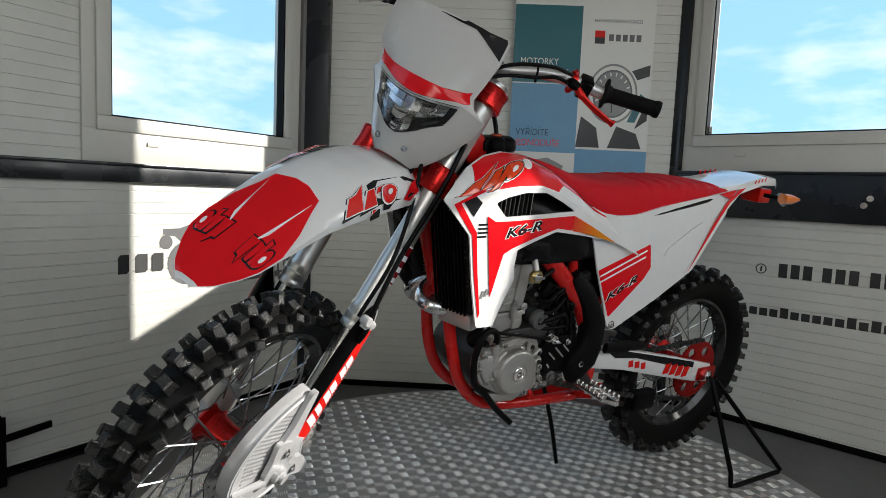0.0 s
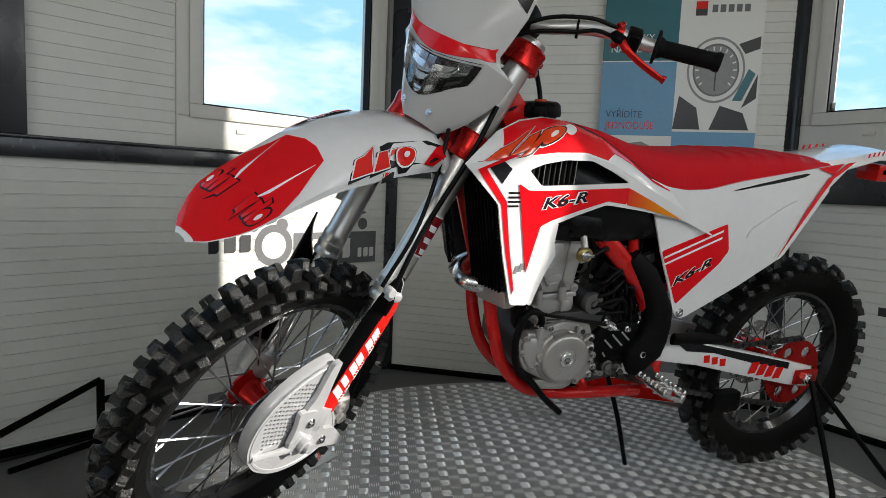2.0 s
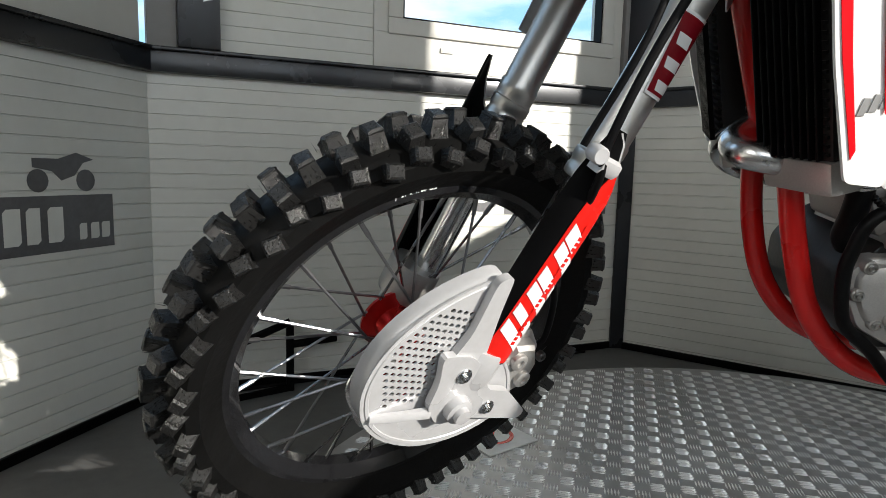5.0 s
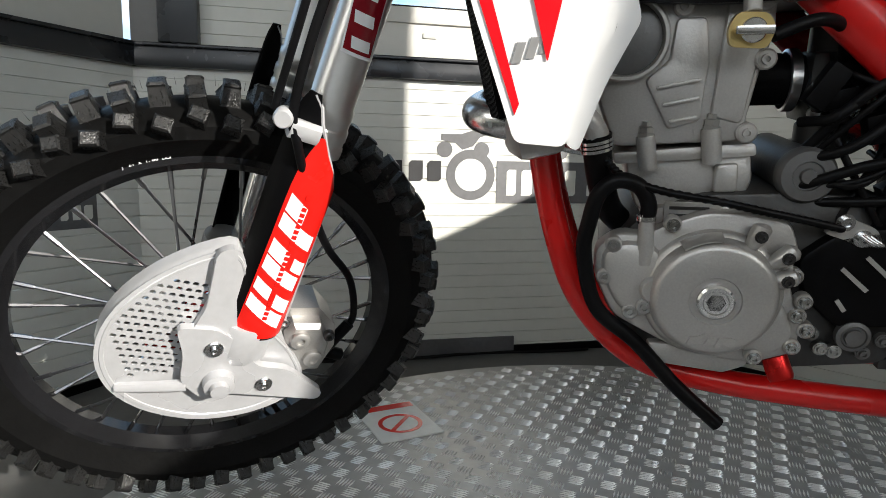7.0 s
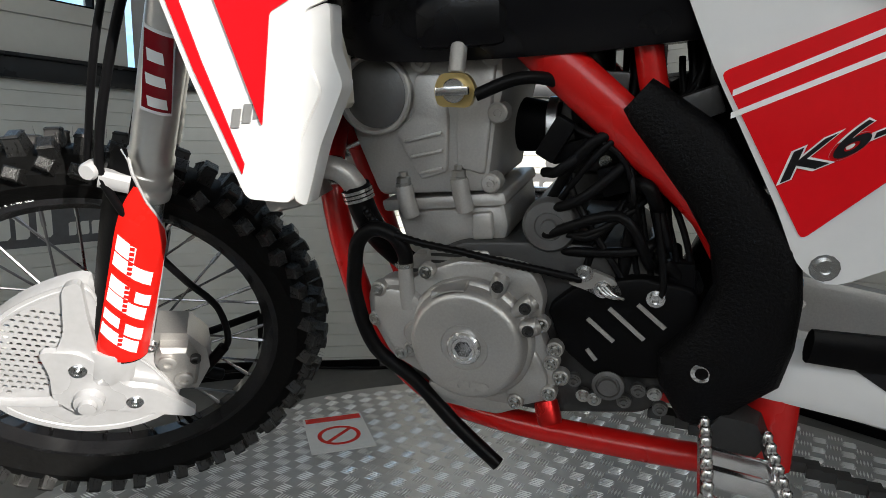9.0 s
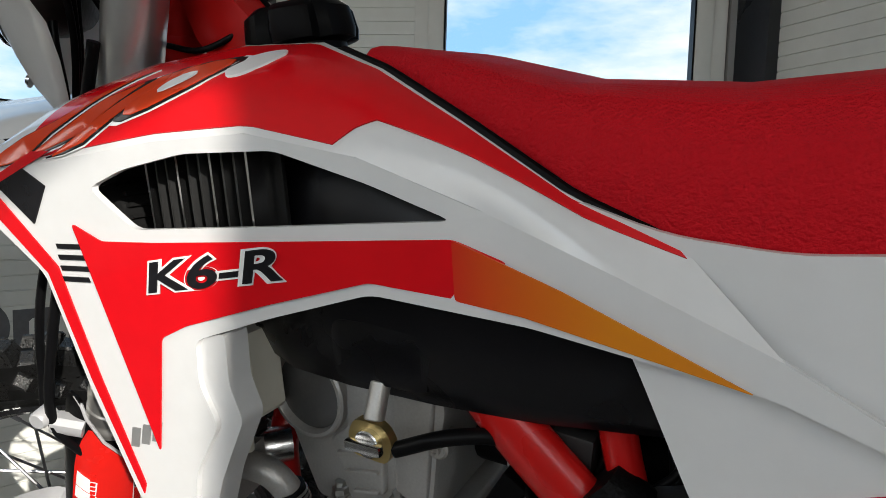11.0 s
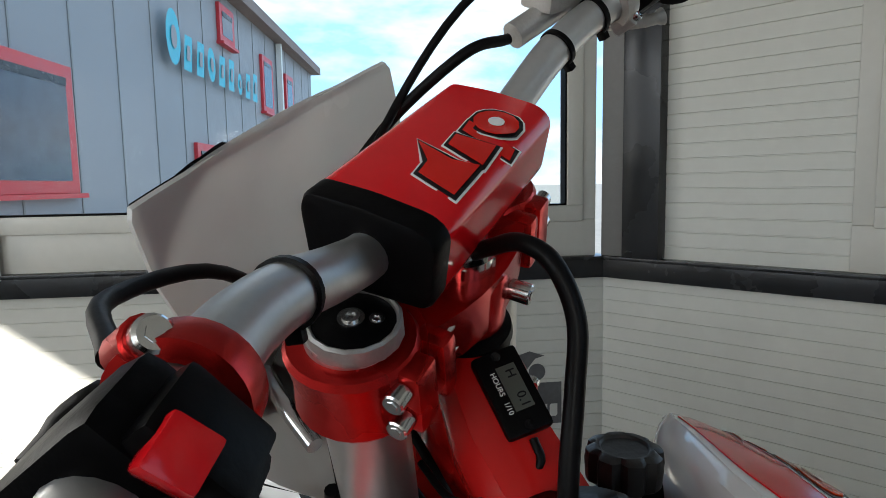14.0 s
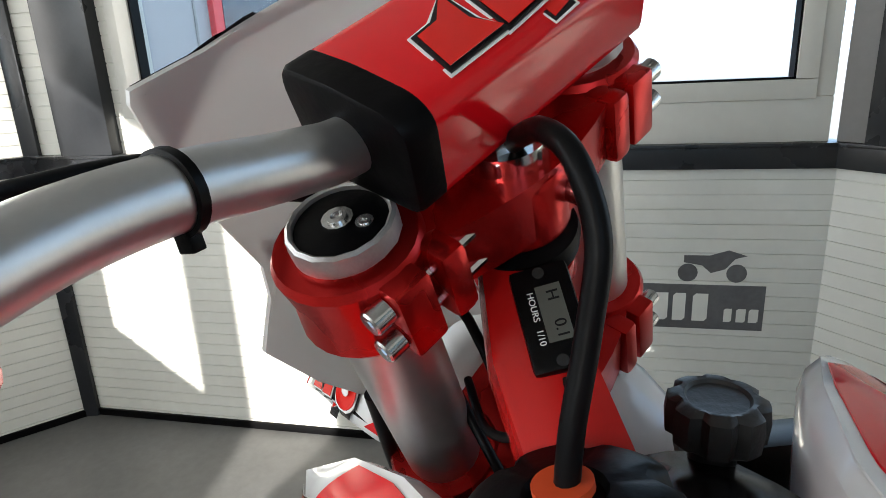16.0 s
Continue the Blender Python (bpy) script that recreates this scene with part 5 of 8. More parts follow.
# tank
bm = bmesh.new()
rows = []
for x, w, lo, hi in ((0.37, 0.05, 0.93, 0.985), (0.40, 0.085, 0.90, 1.015), (0.45, 0.100, 0.85, 1.034), (0.485, 0.118, 0.800, 1.038), (0.52, 0.124, 0.790, 1.040), (0.58, 0.126, 0.786, 1.030), (0.66, 0.128, 0.786, 0.985), (0.74, 0.126, 0.788, 0.94), (0.84, 0.116, 0.794, 0.89), (0.90, 0.07, 0.815, 0.87)):
    sec = ((1.0, 0.12), (1.0, 0.55), (0.92, 0.78), (0.72, 0.92), (0.40, 0.99), (0, 1.0), (-0.40, 0.99), (-0.72, 0.92), (-0.92, 0.78), (-1.0, 0.55), (-1.0, 0.12), (-0.9, 0.0), (0, 0.0), (0.9, 0.0))
    rows.append([Vector((x, w * a, lo + (hi - lo) * b)) for a, b in sec])
add_loft(bm, rows)
tank = bp("fuel_tank", bm, M_TANK, label="black plastic fuel tank")
CAPM = axis_m((0.508, -0.042, 1.034), (-0.10, -0.03, 1.0))
bm = bmesh.new()
rings = []
for r, h, wave in ((0.040, -0.01, 0), (0.042, 0.012, 0), (0.036, 0.014, 0), (0.036, 0.020, 0), (0.047, 0.022, 1), (0.0485, 0.030, 1), (0.046, 0.046, 1), (0.038, 0.052, 0.6), (0.018, 0.054, 0), (0.016, 0.050, 0)):
    rings.append([CAPM @ Vector(((r - wave * 0.008 * max(0, math.cos(6 * k * math.tau / 72)) ** 3) * math.cos(k * math.tau / 72), (r - wave * 0.008 * max(0, math.cos(6 * k * math.tau / 72)) ** 3) * math.sin(k * math.tau / 72), h)) for k in range(72)])
add_loft(bm, rings)
cap = bp("fuel_cap", bm, M_BLACK, tank, "black grooved fuel cap")
bm = bmesh.new()
add_lathe(bm, [(0.007, 0.050), (0.013, 0.0545), (0.013, 0.058), (0.007, 0.058)], CAPM, 24)
bp("cap_ring", bm, M_ORANGER, cap, "orange ring in the cap")
bm = bmesh.new()
a = CAPM @ Vector((0, 0, 0.05))
add_tube(bm, curve_pts([a, Vector((0.500, -0.036, 1.112)), Vector((0.494, -0.022, 1.150)), Vector((0.489, -0.012, 1.184)), Vector((0.476, -0.013, 1.213)), Vector((0.455, -0.019, 1.224)), Vector((0.428, -0.024, 1.220)), Vector((0.404, -0.025, 1.214))], 10), 0.0055, 12)
bp("breather_hose", bm, M_HOSE, cap, "black rubber breather hose")
# filler cap of the right radiator
bm = bmesh.new()
RC = axis_m((0.418, 0.058, 1.050), (0.05, 0.15, 1))
add_loft(bm, [[RC @ Vector((r * (1 - w * 0.16 * max(0.0, math.cos(8 * t)) ** 2) * math.cos(t), r * (1 - w * 0.16 * max(0.0, math.cos(8 * t)) ** 2) * math.sin(t), h)) for t in [k * math.tau / 64 for k in range(64)]]
              for r, h, w in ((0.013, -0.05, 0), (0.013, -0.022, 0), (0.020, -0.021, 0), (0.0265, -0.017, 1), (0.0275, -0.004, 1), (0.0265, 0.004, 1), (0.021, 0.007, 0.4), (0.0175, 0.0065, 0), (0.0160, 0.0045, 0), (0.004, 0.0040, 0))])
bp("radiator_cap", bm, M_ALUD, label="dark metal radiator filler cap")

# radiators: cores of fins between side tanks
for side in (-1, 1):
    bm = bmesh.new()
    RM = Matrix.Translation((0.388, side * 0.112, 0.815)) @ Matrix.Rotation(radians(-12), 4, 'Y') @ Matrix.Rotation(radians(-14 * side), 4, 'Z')
    add_box(bm, (-0.016, -0.052, -0.135), (0.016, 0.052, 0.135), 0.004, RM)
    rad = bp("radiator", bm, M_FIN, label="black finned radiator behind the shroud")
    for k in range(26):
        bm = bmesh.new()
        add_box(bm, (-0.020, -0.048, -0.128 + k * 0.010), (0.020, 0.048, -0.1245 + k * 0.010), 0, RM)
        bp("fin", bm, M_FIN, rad, smooth=False)
    bm = bmesh.new()
    add_box(bm, (-0.022, -0.055, -0.175), (0.026, 0.055, -0.133), 0.010, RM)
    bp("bottom_tank", bm, M_ALU, rad, "alloy bottom tank")
    bm = bmesh.new()
    add_box(bm, (-0.022, -0.055, 0.133), (0.022, 0.055, 0.165), 0.008, RM)
    bp("top_tank", bm, M_FIN, rad)
    for k in range(9):
        bm = bmesh.new()
        add_box(bm, (-0.034, -0.05 + 0.0115 * k, -0.13), (-0.026, -0.047 + 0.0115 * k, 0.135), 0.001, RM)
        bp("louvre", bm, M_BLACK, rad)

# upright slats seen inside the shroud's opening
for side in (-1, 1):
    for k in range(10):
        bm = bmesh.new()
        x = 0.432 + 0.0125 * k
        add_box(bm, (x, side * 0.150 - 0.010, 0.895), (x + 0.0022, side * 0.150 + 0.010, 0.985), 0.0)
        bp("slat", bm, M_ALUD if k % 3 else M_STEEL, smooth=False)
    bm = bmesh.new()
    add_box(bm, (0.428, side * 0.135 - 0.002, 0.89), (0.556, side * 0.135 + 0.002, 0.99), 0.001)
    bp("slat_plate", bm, M_FIN, label="black louvre plate inside the shroud")

# frame
def tube_part(name, pts, r, material, label="", parent=None, steps=6, sides=16, flat=1.0):
    bm = bmesh.new()
    add_tube(bm, curve_pts(pts, steps) if len(pts) > 2 else pts, r, sides, flat)
    return bp(name, bm, material, parent, label)


bm = bmesh.new()
HP = HEADP - U_ * 0.082 - F_ * 0.020 + L_ * 0.008
add_lathe(bm, [(0.026, 0.0), (0.033, -0.001), (0.034, -0.012), (0.030, -0.02), (0.029, -0.10), (0.034, -0.118), (0.034, -0.132), (0.026, -0.133)], axis_m(HP, U_), 32)
frame_ = bp("frame", bm, M_REDP, label="glossy red tubular steel frame")
bm = bmesh.new()
rows = []
for p, w, h in (((0.372, -0.031, 1.136), 0.024, 0.022), ((0.388, -0.032, 1.120), 0.026, 0.026), ((0.410, -0.034, 1.092), 0.028, 0.032), ((0.46, -0.026, 1.030), 0.029, 0.040), ((0.54, 0, 0.94), 0.030, 0.045)):
    p = Vector(p)
    d, q = Vector((0.68, 0, -0.73)), Vector((0.73, 0, 0.68))
    rows.append([p + Vector((0, w * math.cos(t) * (1.0 / max(abs(math.cos(t)), abs(math.sin(t))) ** 0.6), 0)) + q * (h * math.sin(t) * (1.0 / max(abs(math.cos(t)), abs(math.sin(t))) ** 0.6)) for t in [k * math.tau / 24 for k in range(24)]])
add_loft(bm, rows)
bp("backbone", bm, M_REDP, frame_)
tube_part("down_tube", [HEADP - U_ * 0.17 + Vector((0.01, 0, 0)), (0.345, 0, 0.93), (0.405, 0, 0.74), (0.425, 0, 0.69)], 0.021, M_REDP, parent=frame_)
for side in (-1, 1):
    tube_part("cradle_tube", [(0.422, side * 0.018, 0.715), (0.428, side * 0.050, 0.655), (0.448, side * 0.062, 0.555), (0.482, side * 0.064, 0.465), (0.545, side * 0.064, 0.398), (0.63, side * 0.064, 0.372), (0.76, side * 0.066, 0.362), (0.90, side * 0.07, 0.360)], 0.0155, M_REDP, parent=frame_)
    tube_part("spar", [(0.50, side * 0.045, 0.985), (0.60, side * 0.075, 0.88), (0.70, side * 0.095, 0.785), (0.775, side * 0.100, 0.715), (0.862, side * 0.100, 0.625), (0.910, side * 0.095, 0.50), (0.915, side * 0.09, 0.38)], 0.0235, M_REDP, parent=frame_, flat=0.7)
    tube_part("subframe_tube", [(0.775, side * 0.085, 0.85), (0.80, side * 0.088, 0.72), (0.86, side * 0.088, 0.60)], 0.013, M_REDP, parent=frame_)
    tube_part("rail", [(0.72, side * 0.08, 0.93), (1.0, side * 0.085, 0.93), (1.45, side * 0.07, 0.975)], 0.011, M_REDP, parent=frame_)
    tube_part("stay", [(0.87, side * 0.085, 0.62), (1.10, side * 0.08, 0.80), (1.32, side * 0.075, 0.955)], 0.010, M_REDP, parent=frame_)
    # black frame guard: a moulded shell over the spar, its rear edge widened to cover what looks dark to the camera
    bm = bmesh.new()
    rows = []
    for xl, zl, xr, zr, d in ((0.764, 0.735, 0.790, 0.763, 0.016), (0.772, 0.722, 0.806, 0.752, 0.022), (0.796, 0.690, 0.850, 0.720, 0.026), (0.822, 0.655, 0.886, 0.666, 0.030), (0.846, 0.612, 0.920, 0.616, 0.031), (0.852, 0.571, 0.926, 0.566, 0.030),
                              (0.836, 0.535, 0.924, 0.520, 0.030), (0.806, 0.500, 0.916, 0.480, 0.028), (0.808, 0.470, 0.884, 0.452, 0.024), (0.828, 0.432, 0.868, 0.430, 0.014)):
        ring = []
        for k in range(20):
            t = k * math.tau / 20
            c, q = math.cos(t), math.sin(t)
            w = 0.5 + 0.5 * math.copysign(abs(c) ** 0.75, c)
            ring.append(Vector((xl + (xr - xl) * w, side * (0.104 + d * math.copysign(abs(q) ** 0.7, q)), zl + (zr - zl) * w)))
        rows.append(ring)
    add_loft(bm, rows)
    fguard = bp("frame_guard", bm, M_GUARDK, label="matte black textured plastic frame guard")
    bm = bmesh.new()
    add_lathe(bm, [(0.010, 0.0), (0.010, 0.003), (0.006, 0.004), (0.0055, 0.002), (0.0, 0.002)], axis_m((0.846, side * 0.128, 0.494), (0, side, 0)), 16)
    bp("guard_screw", bm, M_STEEL, fguard)
    # footpeg: an open toothed frame on a forged root
    bm = bmesh.new()
    FP = Matrix.Translation((0.878, side * 0.185, 0.425)) @ Matrix.Rotation(radians(8), 4, 'Y')
    for k in range(2):
        add_tube(bm, [FP @ Vector((-0.024 + 0.056 * k, -side * 0.07, 0)), FP @ Vector((-0.030 + 0.064 * k, side * 0.04, 0)), FP @ Vector((0.002, side * 0.062, 0))], 0.0065, 8)
    add_box(bm, (-0.026, -0.004, -0.014), (0.030, 0.004, 0.004), 0.001, FP)
    add_box(bm, (-0.024, -side * 0.03 - 0.003, -0.014), (0.030, -side * 0.03 + 0.003, 0.004), 0.001, FP)
    peg = bp("footpeg", bm, M_STEEL, label="toothed steel footpeg")
    bm = bmesh.new()
    add_loft(bm, [[FP @ Vector((f, -side * y, z)) for f, z in ((-0.018 * k, -0.020 * k), (0.022 * k, -0.022 * k), (0.030 * k, 0.0), (0.018 * k, 0.020 * k), (-0.014 * k, 0.020 * k), (-0.024 * k, 0.0))] for y, k in ((0.062, 1.0), (0.078, 1.25), (0.105, 1.15))])
    bp("peg_root", bm, M_ALUD, peg)
    bm = bmesh.new()
    add_tube(bm, [FP @ Vector((-0.034, -side * 0.078, 0.040)), FP @ Vector((-0.028, -side * 0.075, 0.012)), FP @ Vector((-0.010, -side * 0.070, -0.006)), FP @ Vector((0.012, -side * 0.072, 0.006))], 0.003, 8)
    bp("return_spring", bm, M_STEEL, peg)
    for k in range(7):
        for q in (-1, 1):
            bm = bmesh.new()
            c = FP @ Vector((0.002 + q * (0.028 + 0.0005 * k), side * (-0.060 + 0.0165 * k), 0.004))
            add_lathe(bm, [(0.0052, 0.0), (0.0048, 0.010), (0.003, 0.012), (0.0, 0.009)], axis_m(c, (0, 0, 1)), 8)
            bp("tooth", bm, M_STEEL, peg)

# swingarm, chain, axle
for side in (-1, 1):
    bm = bmesh.new()
    rows = []
    for x, zt, zb, w in ((0.90, 0.535, 0.465, 0.028), (1.05, 0.505, 0.44, 0.026), (1.25, 0.462, 0.390, 0.022), (1.42, 0.422, 0.350, 0.018), (1.50, 0.402, 0.338, 0.014)):
        rows.append([Vector((x, side * 0.100 + w * c * 0.5, (zt + zb) / 2 + (zt - zb) / 2 * q)) for c, q in ((-1, -0.7), (-0.7, -1), (0.7, -1), (1, -0.7), (1, 0.7), (0.7, 1), (-0.7, 1), (-1, 0.7))])
    add_loft(bm, rows)
    arm = bp("swingarm", bm, M_WHITE if side < 0 else M_ALU, label="white swingarm with red shapes")
    ya = lambda x, z: lerp_line([(0.9, 0.1145), (1.25, 0.1115), (1.5, 0.1075)], x)
    sheet("black_graphic", [(0.945, 0.524), (1.06, 0.500), (1.25, 0.458), (1.40, 0.424), (1.40, 0.404), (1.25, 0.434), (1.10, 0.474), (1.00, 0.486)], ya, side, M_DECALK, arm, lift=0.001, thick=0.001, soft=0.0)
    for k in range(3):
        sheet("red_letter_shape", slant(1.07 + 0.030 * k, 0.447 - 0.007 * k, 0.020, 0.022, -0.2), ya, side, M_DECALR, arm, lift=0.001, thick=0.001, soft=0.0)
    for k in range(4):
        sheet("red_letter_shape", slant(1.24 + 0.034 * k, 0.402 - 0.008 * k, 0.028, 0.034, 0.3), ya, side, M_DECALR, arm, lift=0.0022, thick=0.001, soft=0.0)
    bm = bmesh.new()
    add_box(bm, (1.43, side * 0.113 - 0.004, 0.352), (1.52, side * 0.113 + 0.004, 0.398), 0.004)
    bp("axle_block", bm, M_REDA, arm)
    bm = bmesh.new()
    add_hex(bm, (1.468, side * 0.117, 0.374), (0, side, 0), 0.018, 0.014)
    add_cyl(bm, (1.468, side * 0.129, 0.374), (1.468, side * 0.136, 0.374), 0.009, 14, 0.001)
    bp("axle_nut", bm, M_STEEL, arm)
bm = bmesh.new()
for (x0, z0), (x1, z1) in (((0.80, 0.488), (1.47, 0.484)), ((0.80, 0.418), (1.47, 0.262))):
    for k in range(48):
        t = (k + 0.5) / 48
        c = Vector((x0 + (x1 - x0) * t, -0.078, z0 + (z1 - z0) * t - 0.012 * math.sin(math.pi * t)))
        add_box(bm, c - Vector((0.0068, 0.008 if k % 2 else 0.005, 0.006)), c + Vector((0.0068, 0.008 if k % 2 else 0.005, 0.006)))
tagged(bp("chain", bm, M_ALUD, label="steel drive chain", smooth=False), kind="stuff")
bm = bmesh.new()
add_tube(bm, [(0.93, -0.13, 0.532), (1.05, -0.105, 0.515), (1.15, -0.09, 0.50)], [0.016, 0.02, 0.012], 10, 0.5)
bp("chain_slider", bm, M_BLACK)
bm = bmesh.new()
add_box(bm, (1.16, -0.098, 0.27), (1.26, -0.062, 0.335), 0.012)
bp("chain_guide", bm, M_BLACK)
# shock spring
bm = bmesh.new()
sp_a, sp_b = Vector((0.93, 0.02, 0.44)), Vector((0.86, 0.02, 0.80))
pts = []
for k in range(8 * 16):
    t = k / (8 * 16 - 1)
    c = sp_a.lerp(sp_b, 0.2 + 0.62 * t)
    pts.append(c + Vector((0.036 * math.cos(k * math.tau / 16), 0.036 * math.sin(k * math.tau / 16), 0)))
add_tube(bm, pts, 0.0065, 8)
bp("shock_spring", bm, M_STEEL, label="bright steel shock spring")
bm = bmesh.new()
add_cyl(bm, sp_a, sp_b, 0.022, 20)
bp("shock_body", bm, M_ALUD)

# ---- parts that turn with the bars
# front mudguard
FEN = ((0.432, -0.616, -0.620, 0.014, 0.0), (0.420, -0.598, -0.603, 0.040, 0.0), (0.402, -0.569, -0.575, 0.064, 0.0), (0.386, -0.543, -0.551, 0.078, 0.0), (0.360, -0.500, -0.520, 0.084, 0.0), (0.335, -0.459, -0.492, 0.088, 0.0), (0.289, -0.391, -0.447, 0.093, 0.0),
       (0.240, -0.343, -0.412, 0.098, 0.0), (0.180, -0.305, -0.370, 0.106, 0.0), (0.110, -0.270, -0.335, 0.108, 0.0), (0.040, -0.246, -0.310, 0.100, 0.0), (-0.060, -0.258, -0.310, 0.085, 0.0), (-0.13, -0.300, -0.345, 0.075, 0.0))
FSEC = ((-1.0, 0.0), (-0.985, 0.32), (-0.84, 0.66), (-0.64, 0.84), (-0.54, 0.95), (-0.16, 1.0), (0.16, 1.0), (0.54, 0.95), (0.64, 0.84), (0.84, 0.66), (0.985, 0.32), (1.0, 0.0))


def fender_pt(k, a, b, lift=0.0):
    """Section k (may lie between two), across a, height b."""
    i = min(int(k), len(FEN) - 2)
    t = k - i
    f, top, low, w, mid = (FEN[i][q] + (FEN[i + 1][q] - FEN[i][q]) * t for q in range(5))
    return st(f + 0.3 * lift, mid + a * w + lift * a, low + (top - low) * b + lift * (0.4 + b))


def fender_patch(bm, k0, k1, j0, j1, lift, n=8, slant=0.0):
    rows = []
    for i in range(n + 1):
        def at(j):
            return k0 + (k1 + slant * FSEC[j][1] - k0) * i / n
        rows.append([fender_pt(at(j), FSEC[j][0], FSEC[j][1], lift) for j in range(j0, j1 + 1)] + [fender_pt(at(j), FSEC[j][0], FSEC[j][1], lift - 0.0012) for j in range(j1, j0 - 1, -1)])
    add_loft(bm, rows)


bm = bmesh.new()
rows = []
for i in range((len(FEN) - 1) * 3 + 1):
    k = i / 3
    rows.append([fender_pt(k, a, b) for a, b in FSEC] + [fender_pt(k, a * 0.965, b * 0.95 - 0.005) for a, b in FSEC[::-1]])
add_loft(bm, rows)
fender = bp("front_mudguard", bm, M_WHITE, label="white front mudguard with red nose")
bm = bmesh.new()
fender_patch(bm, 0.40, 3.1, 1, 10, 0.0016, 16, 2.85)
bp("red_nose", bm, M_RED, fender, "red graphic on the nose")


def fender_shape(bm, pts, lift):
    """A flat shape on the mudguard; its points are section numbers and places across."""
    def height(a):
        return lerp_line([(abs(q), b) for q, b in FSEC[6:]], abs(a))
    add_slab(bm, [fender_pt(k, a, height(a), lift) for k, a in pts], U_ * -0.0012)


for side in (-1, 1):
    # pale streak: a reflection on the red nose, painted on as a white shape
    bm = bmesh.new()
    fender_shape(bm, [(5.0, side * 0.46), (4.2, side * 0.40), (3.5, side * 0.33), (4.1, side * 0.46), (5.6, side * 0.52)], 0.0026)
    bp("reflection_streak", bm, M_DECALW, fender)
    for grow, lift, name, material in ((0.03, 0.0024, "dark_edge", M_DECALK), (0.0, 0.0032, "red_shape", M_RED)):
        for shape in wordmark(grow):
            bm = bmesh.new()
            fender_shape(bm, [(3.75 - 1.35 * y, side * (0.25 + 0.64 * x)) for x, y in shape], lift)
            bp(name, bm, material, fender)
    bm = bmesh.new()
    fender_shape(bm, [(3.29 + 0.17 * math.sin(k * math.tau / 10), side * (0.791 + 0.04 * math.cos(k * math.tau / 10))) for k in range(10)], 0.004)
    bp("white_dot", bm, M_DECALW, fender)
    # dark patch on the flank, with the red mark and a red corner
    bm = bmesh.new()
    fender_shape(bm, [(7.5, side * 0.66), (7.8, side * 0.62), (9.2, side * 0.66), (9.95, side * 0.78), (9.95, side * 0.93), (9.2, side * 0.975), (8.0, side * 0.965), (6.7, side * 0.985), (7.5, side * 0.88)], 0.0016)
    bp("black_graphic", bm, M_DECALK, fender)
    for grow, lift, name, material in ((0.030, 0.0026, "dark_edge", M_DECALK), (0.018, 0.0030, "white_edge", M_DECALW), (0.0, 0.0036, "red_letter_shape", M_DECALR)):
        for shape in wordmark(grow):
            bm = bmesh.new()
            fender_shape(bm, [(6.50 + 2.05 * x, side * (0.970 - 0.31 * y)) for x, y in shape], lift)
            bp(name, bm, material, fender)
    bm = bmesh.new()
    fender_shape(bm, [(8.24 + 0.10 * math.cos(k * math.tau / 10), side * (0.860 + 0.030 * math.sin(k * math.tau / 10))) for k in range(10)], 0.0042)
    bp("white_dot", bm, M_DECALW, fender)
    bm = bmesh.new()
    fender_shape(bm, [(8.9, side * 0.985), (9.5, side * 0.80), (9.95, side * 0.76), (9.98, side * 0.93), (9.4, side * 0.99)], 0.0028)
    bp("red_corner", bm, M_RED, fender)

# number plate mask with headlight
MASK = ((0.058, 0.132, 0.146, 0.018), (0.052, 0.136, 0.146, 0.020), (0.010, 0.138, 0.147, 0.028), (-0.040, 0.130, 0.150, 0.038), (-0.072, 0.116, 0.152, 0.044), (-0.088, 0.120, 0.152, 0.054), (-0.098, 0.144, 0.151, 0.078),
        (-0.130, 0.130, 0.147, 0.094), (-0.165, 0.112, 0.138, 0.090), (-0.200, 0.092, 0.122, 0.074), (-0.228, 0.072, 0.106, 0.055), (-0.250, 0.048, 0.090, 0.035))


def mask_pt(k, a, lift=0.0):
    i = min(int(k), len(MASK) - 2)
    t = k - i
    u, w, f, wrap = (MASK[i][q] + (MASK[i + 1][q] - MASK[i][q]) * t for q in range(4))
    return st(f - wrap * (abs(a) ** 2.4) + lift, (-0.007 if u > -0.04 else min(0.008, -0.007 - (u + 0.04) * 0.26)) + a * w * (1 + lift * 0.5), u + lift * 0.2 + (0.010 * (1 - a * a) if k < 0.8 else 0.0) * -1)


def mask_patch(bm, k0, k1, a0, a1, lift, thick=0.0014, n=6, m=12, bow=0.0, low_bow=None, tilt=0.0):
    low_bow = bow if low_bow is None else low_bow
    rows = []
    for i in range(n + 1):
        def at(j, d):
            a = a0 + (a1 - a0) * j / m
            return mask_pt(k0 + bow * a * a + (k1 - k0 + (low_bow - bow) * a * a + tilt * (j / m)) * i / n, a, d)
        rows.append([at(j, lift) for j in range(m + 1)] + [at(j, lift - thick) for j in range(m, -1, -1)])
    add_loft(bm, rows)


bm = bmesh.new()
mask_patch(bm, 0.0, len(MASK) - 1.0, -1.0, 1.0, 0.0, 0.0035, 44, 28)
mask = bp("headlight_mask", bm, M_MASK, label="white number plate mask round the headlight")
bm = bmesh.new()
mask_patch(bm, 5.6, 6.85, -0.94, 0.94, 0.0020, 0.0014, 8, 30, -2.1, -2.3)
bp("red_stripe", bm, M_RED, mask)
bm = bmesh.new()
mask_patch(bm, 0.10, 0.16, -0.15, 0.97, 0.0020, 0.0014, 6, 20, 0.0, 0.0, 1.75)
bp("black_patch", bm, M_DECALK, mask)
bm = bmesh.new()
mask_patch(bm, 7.1, 9.3, -0.68, 0.68, 0.0025, 0.003, 12, 18, -1.7, -3.9)
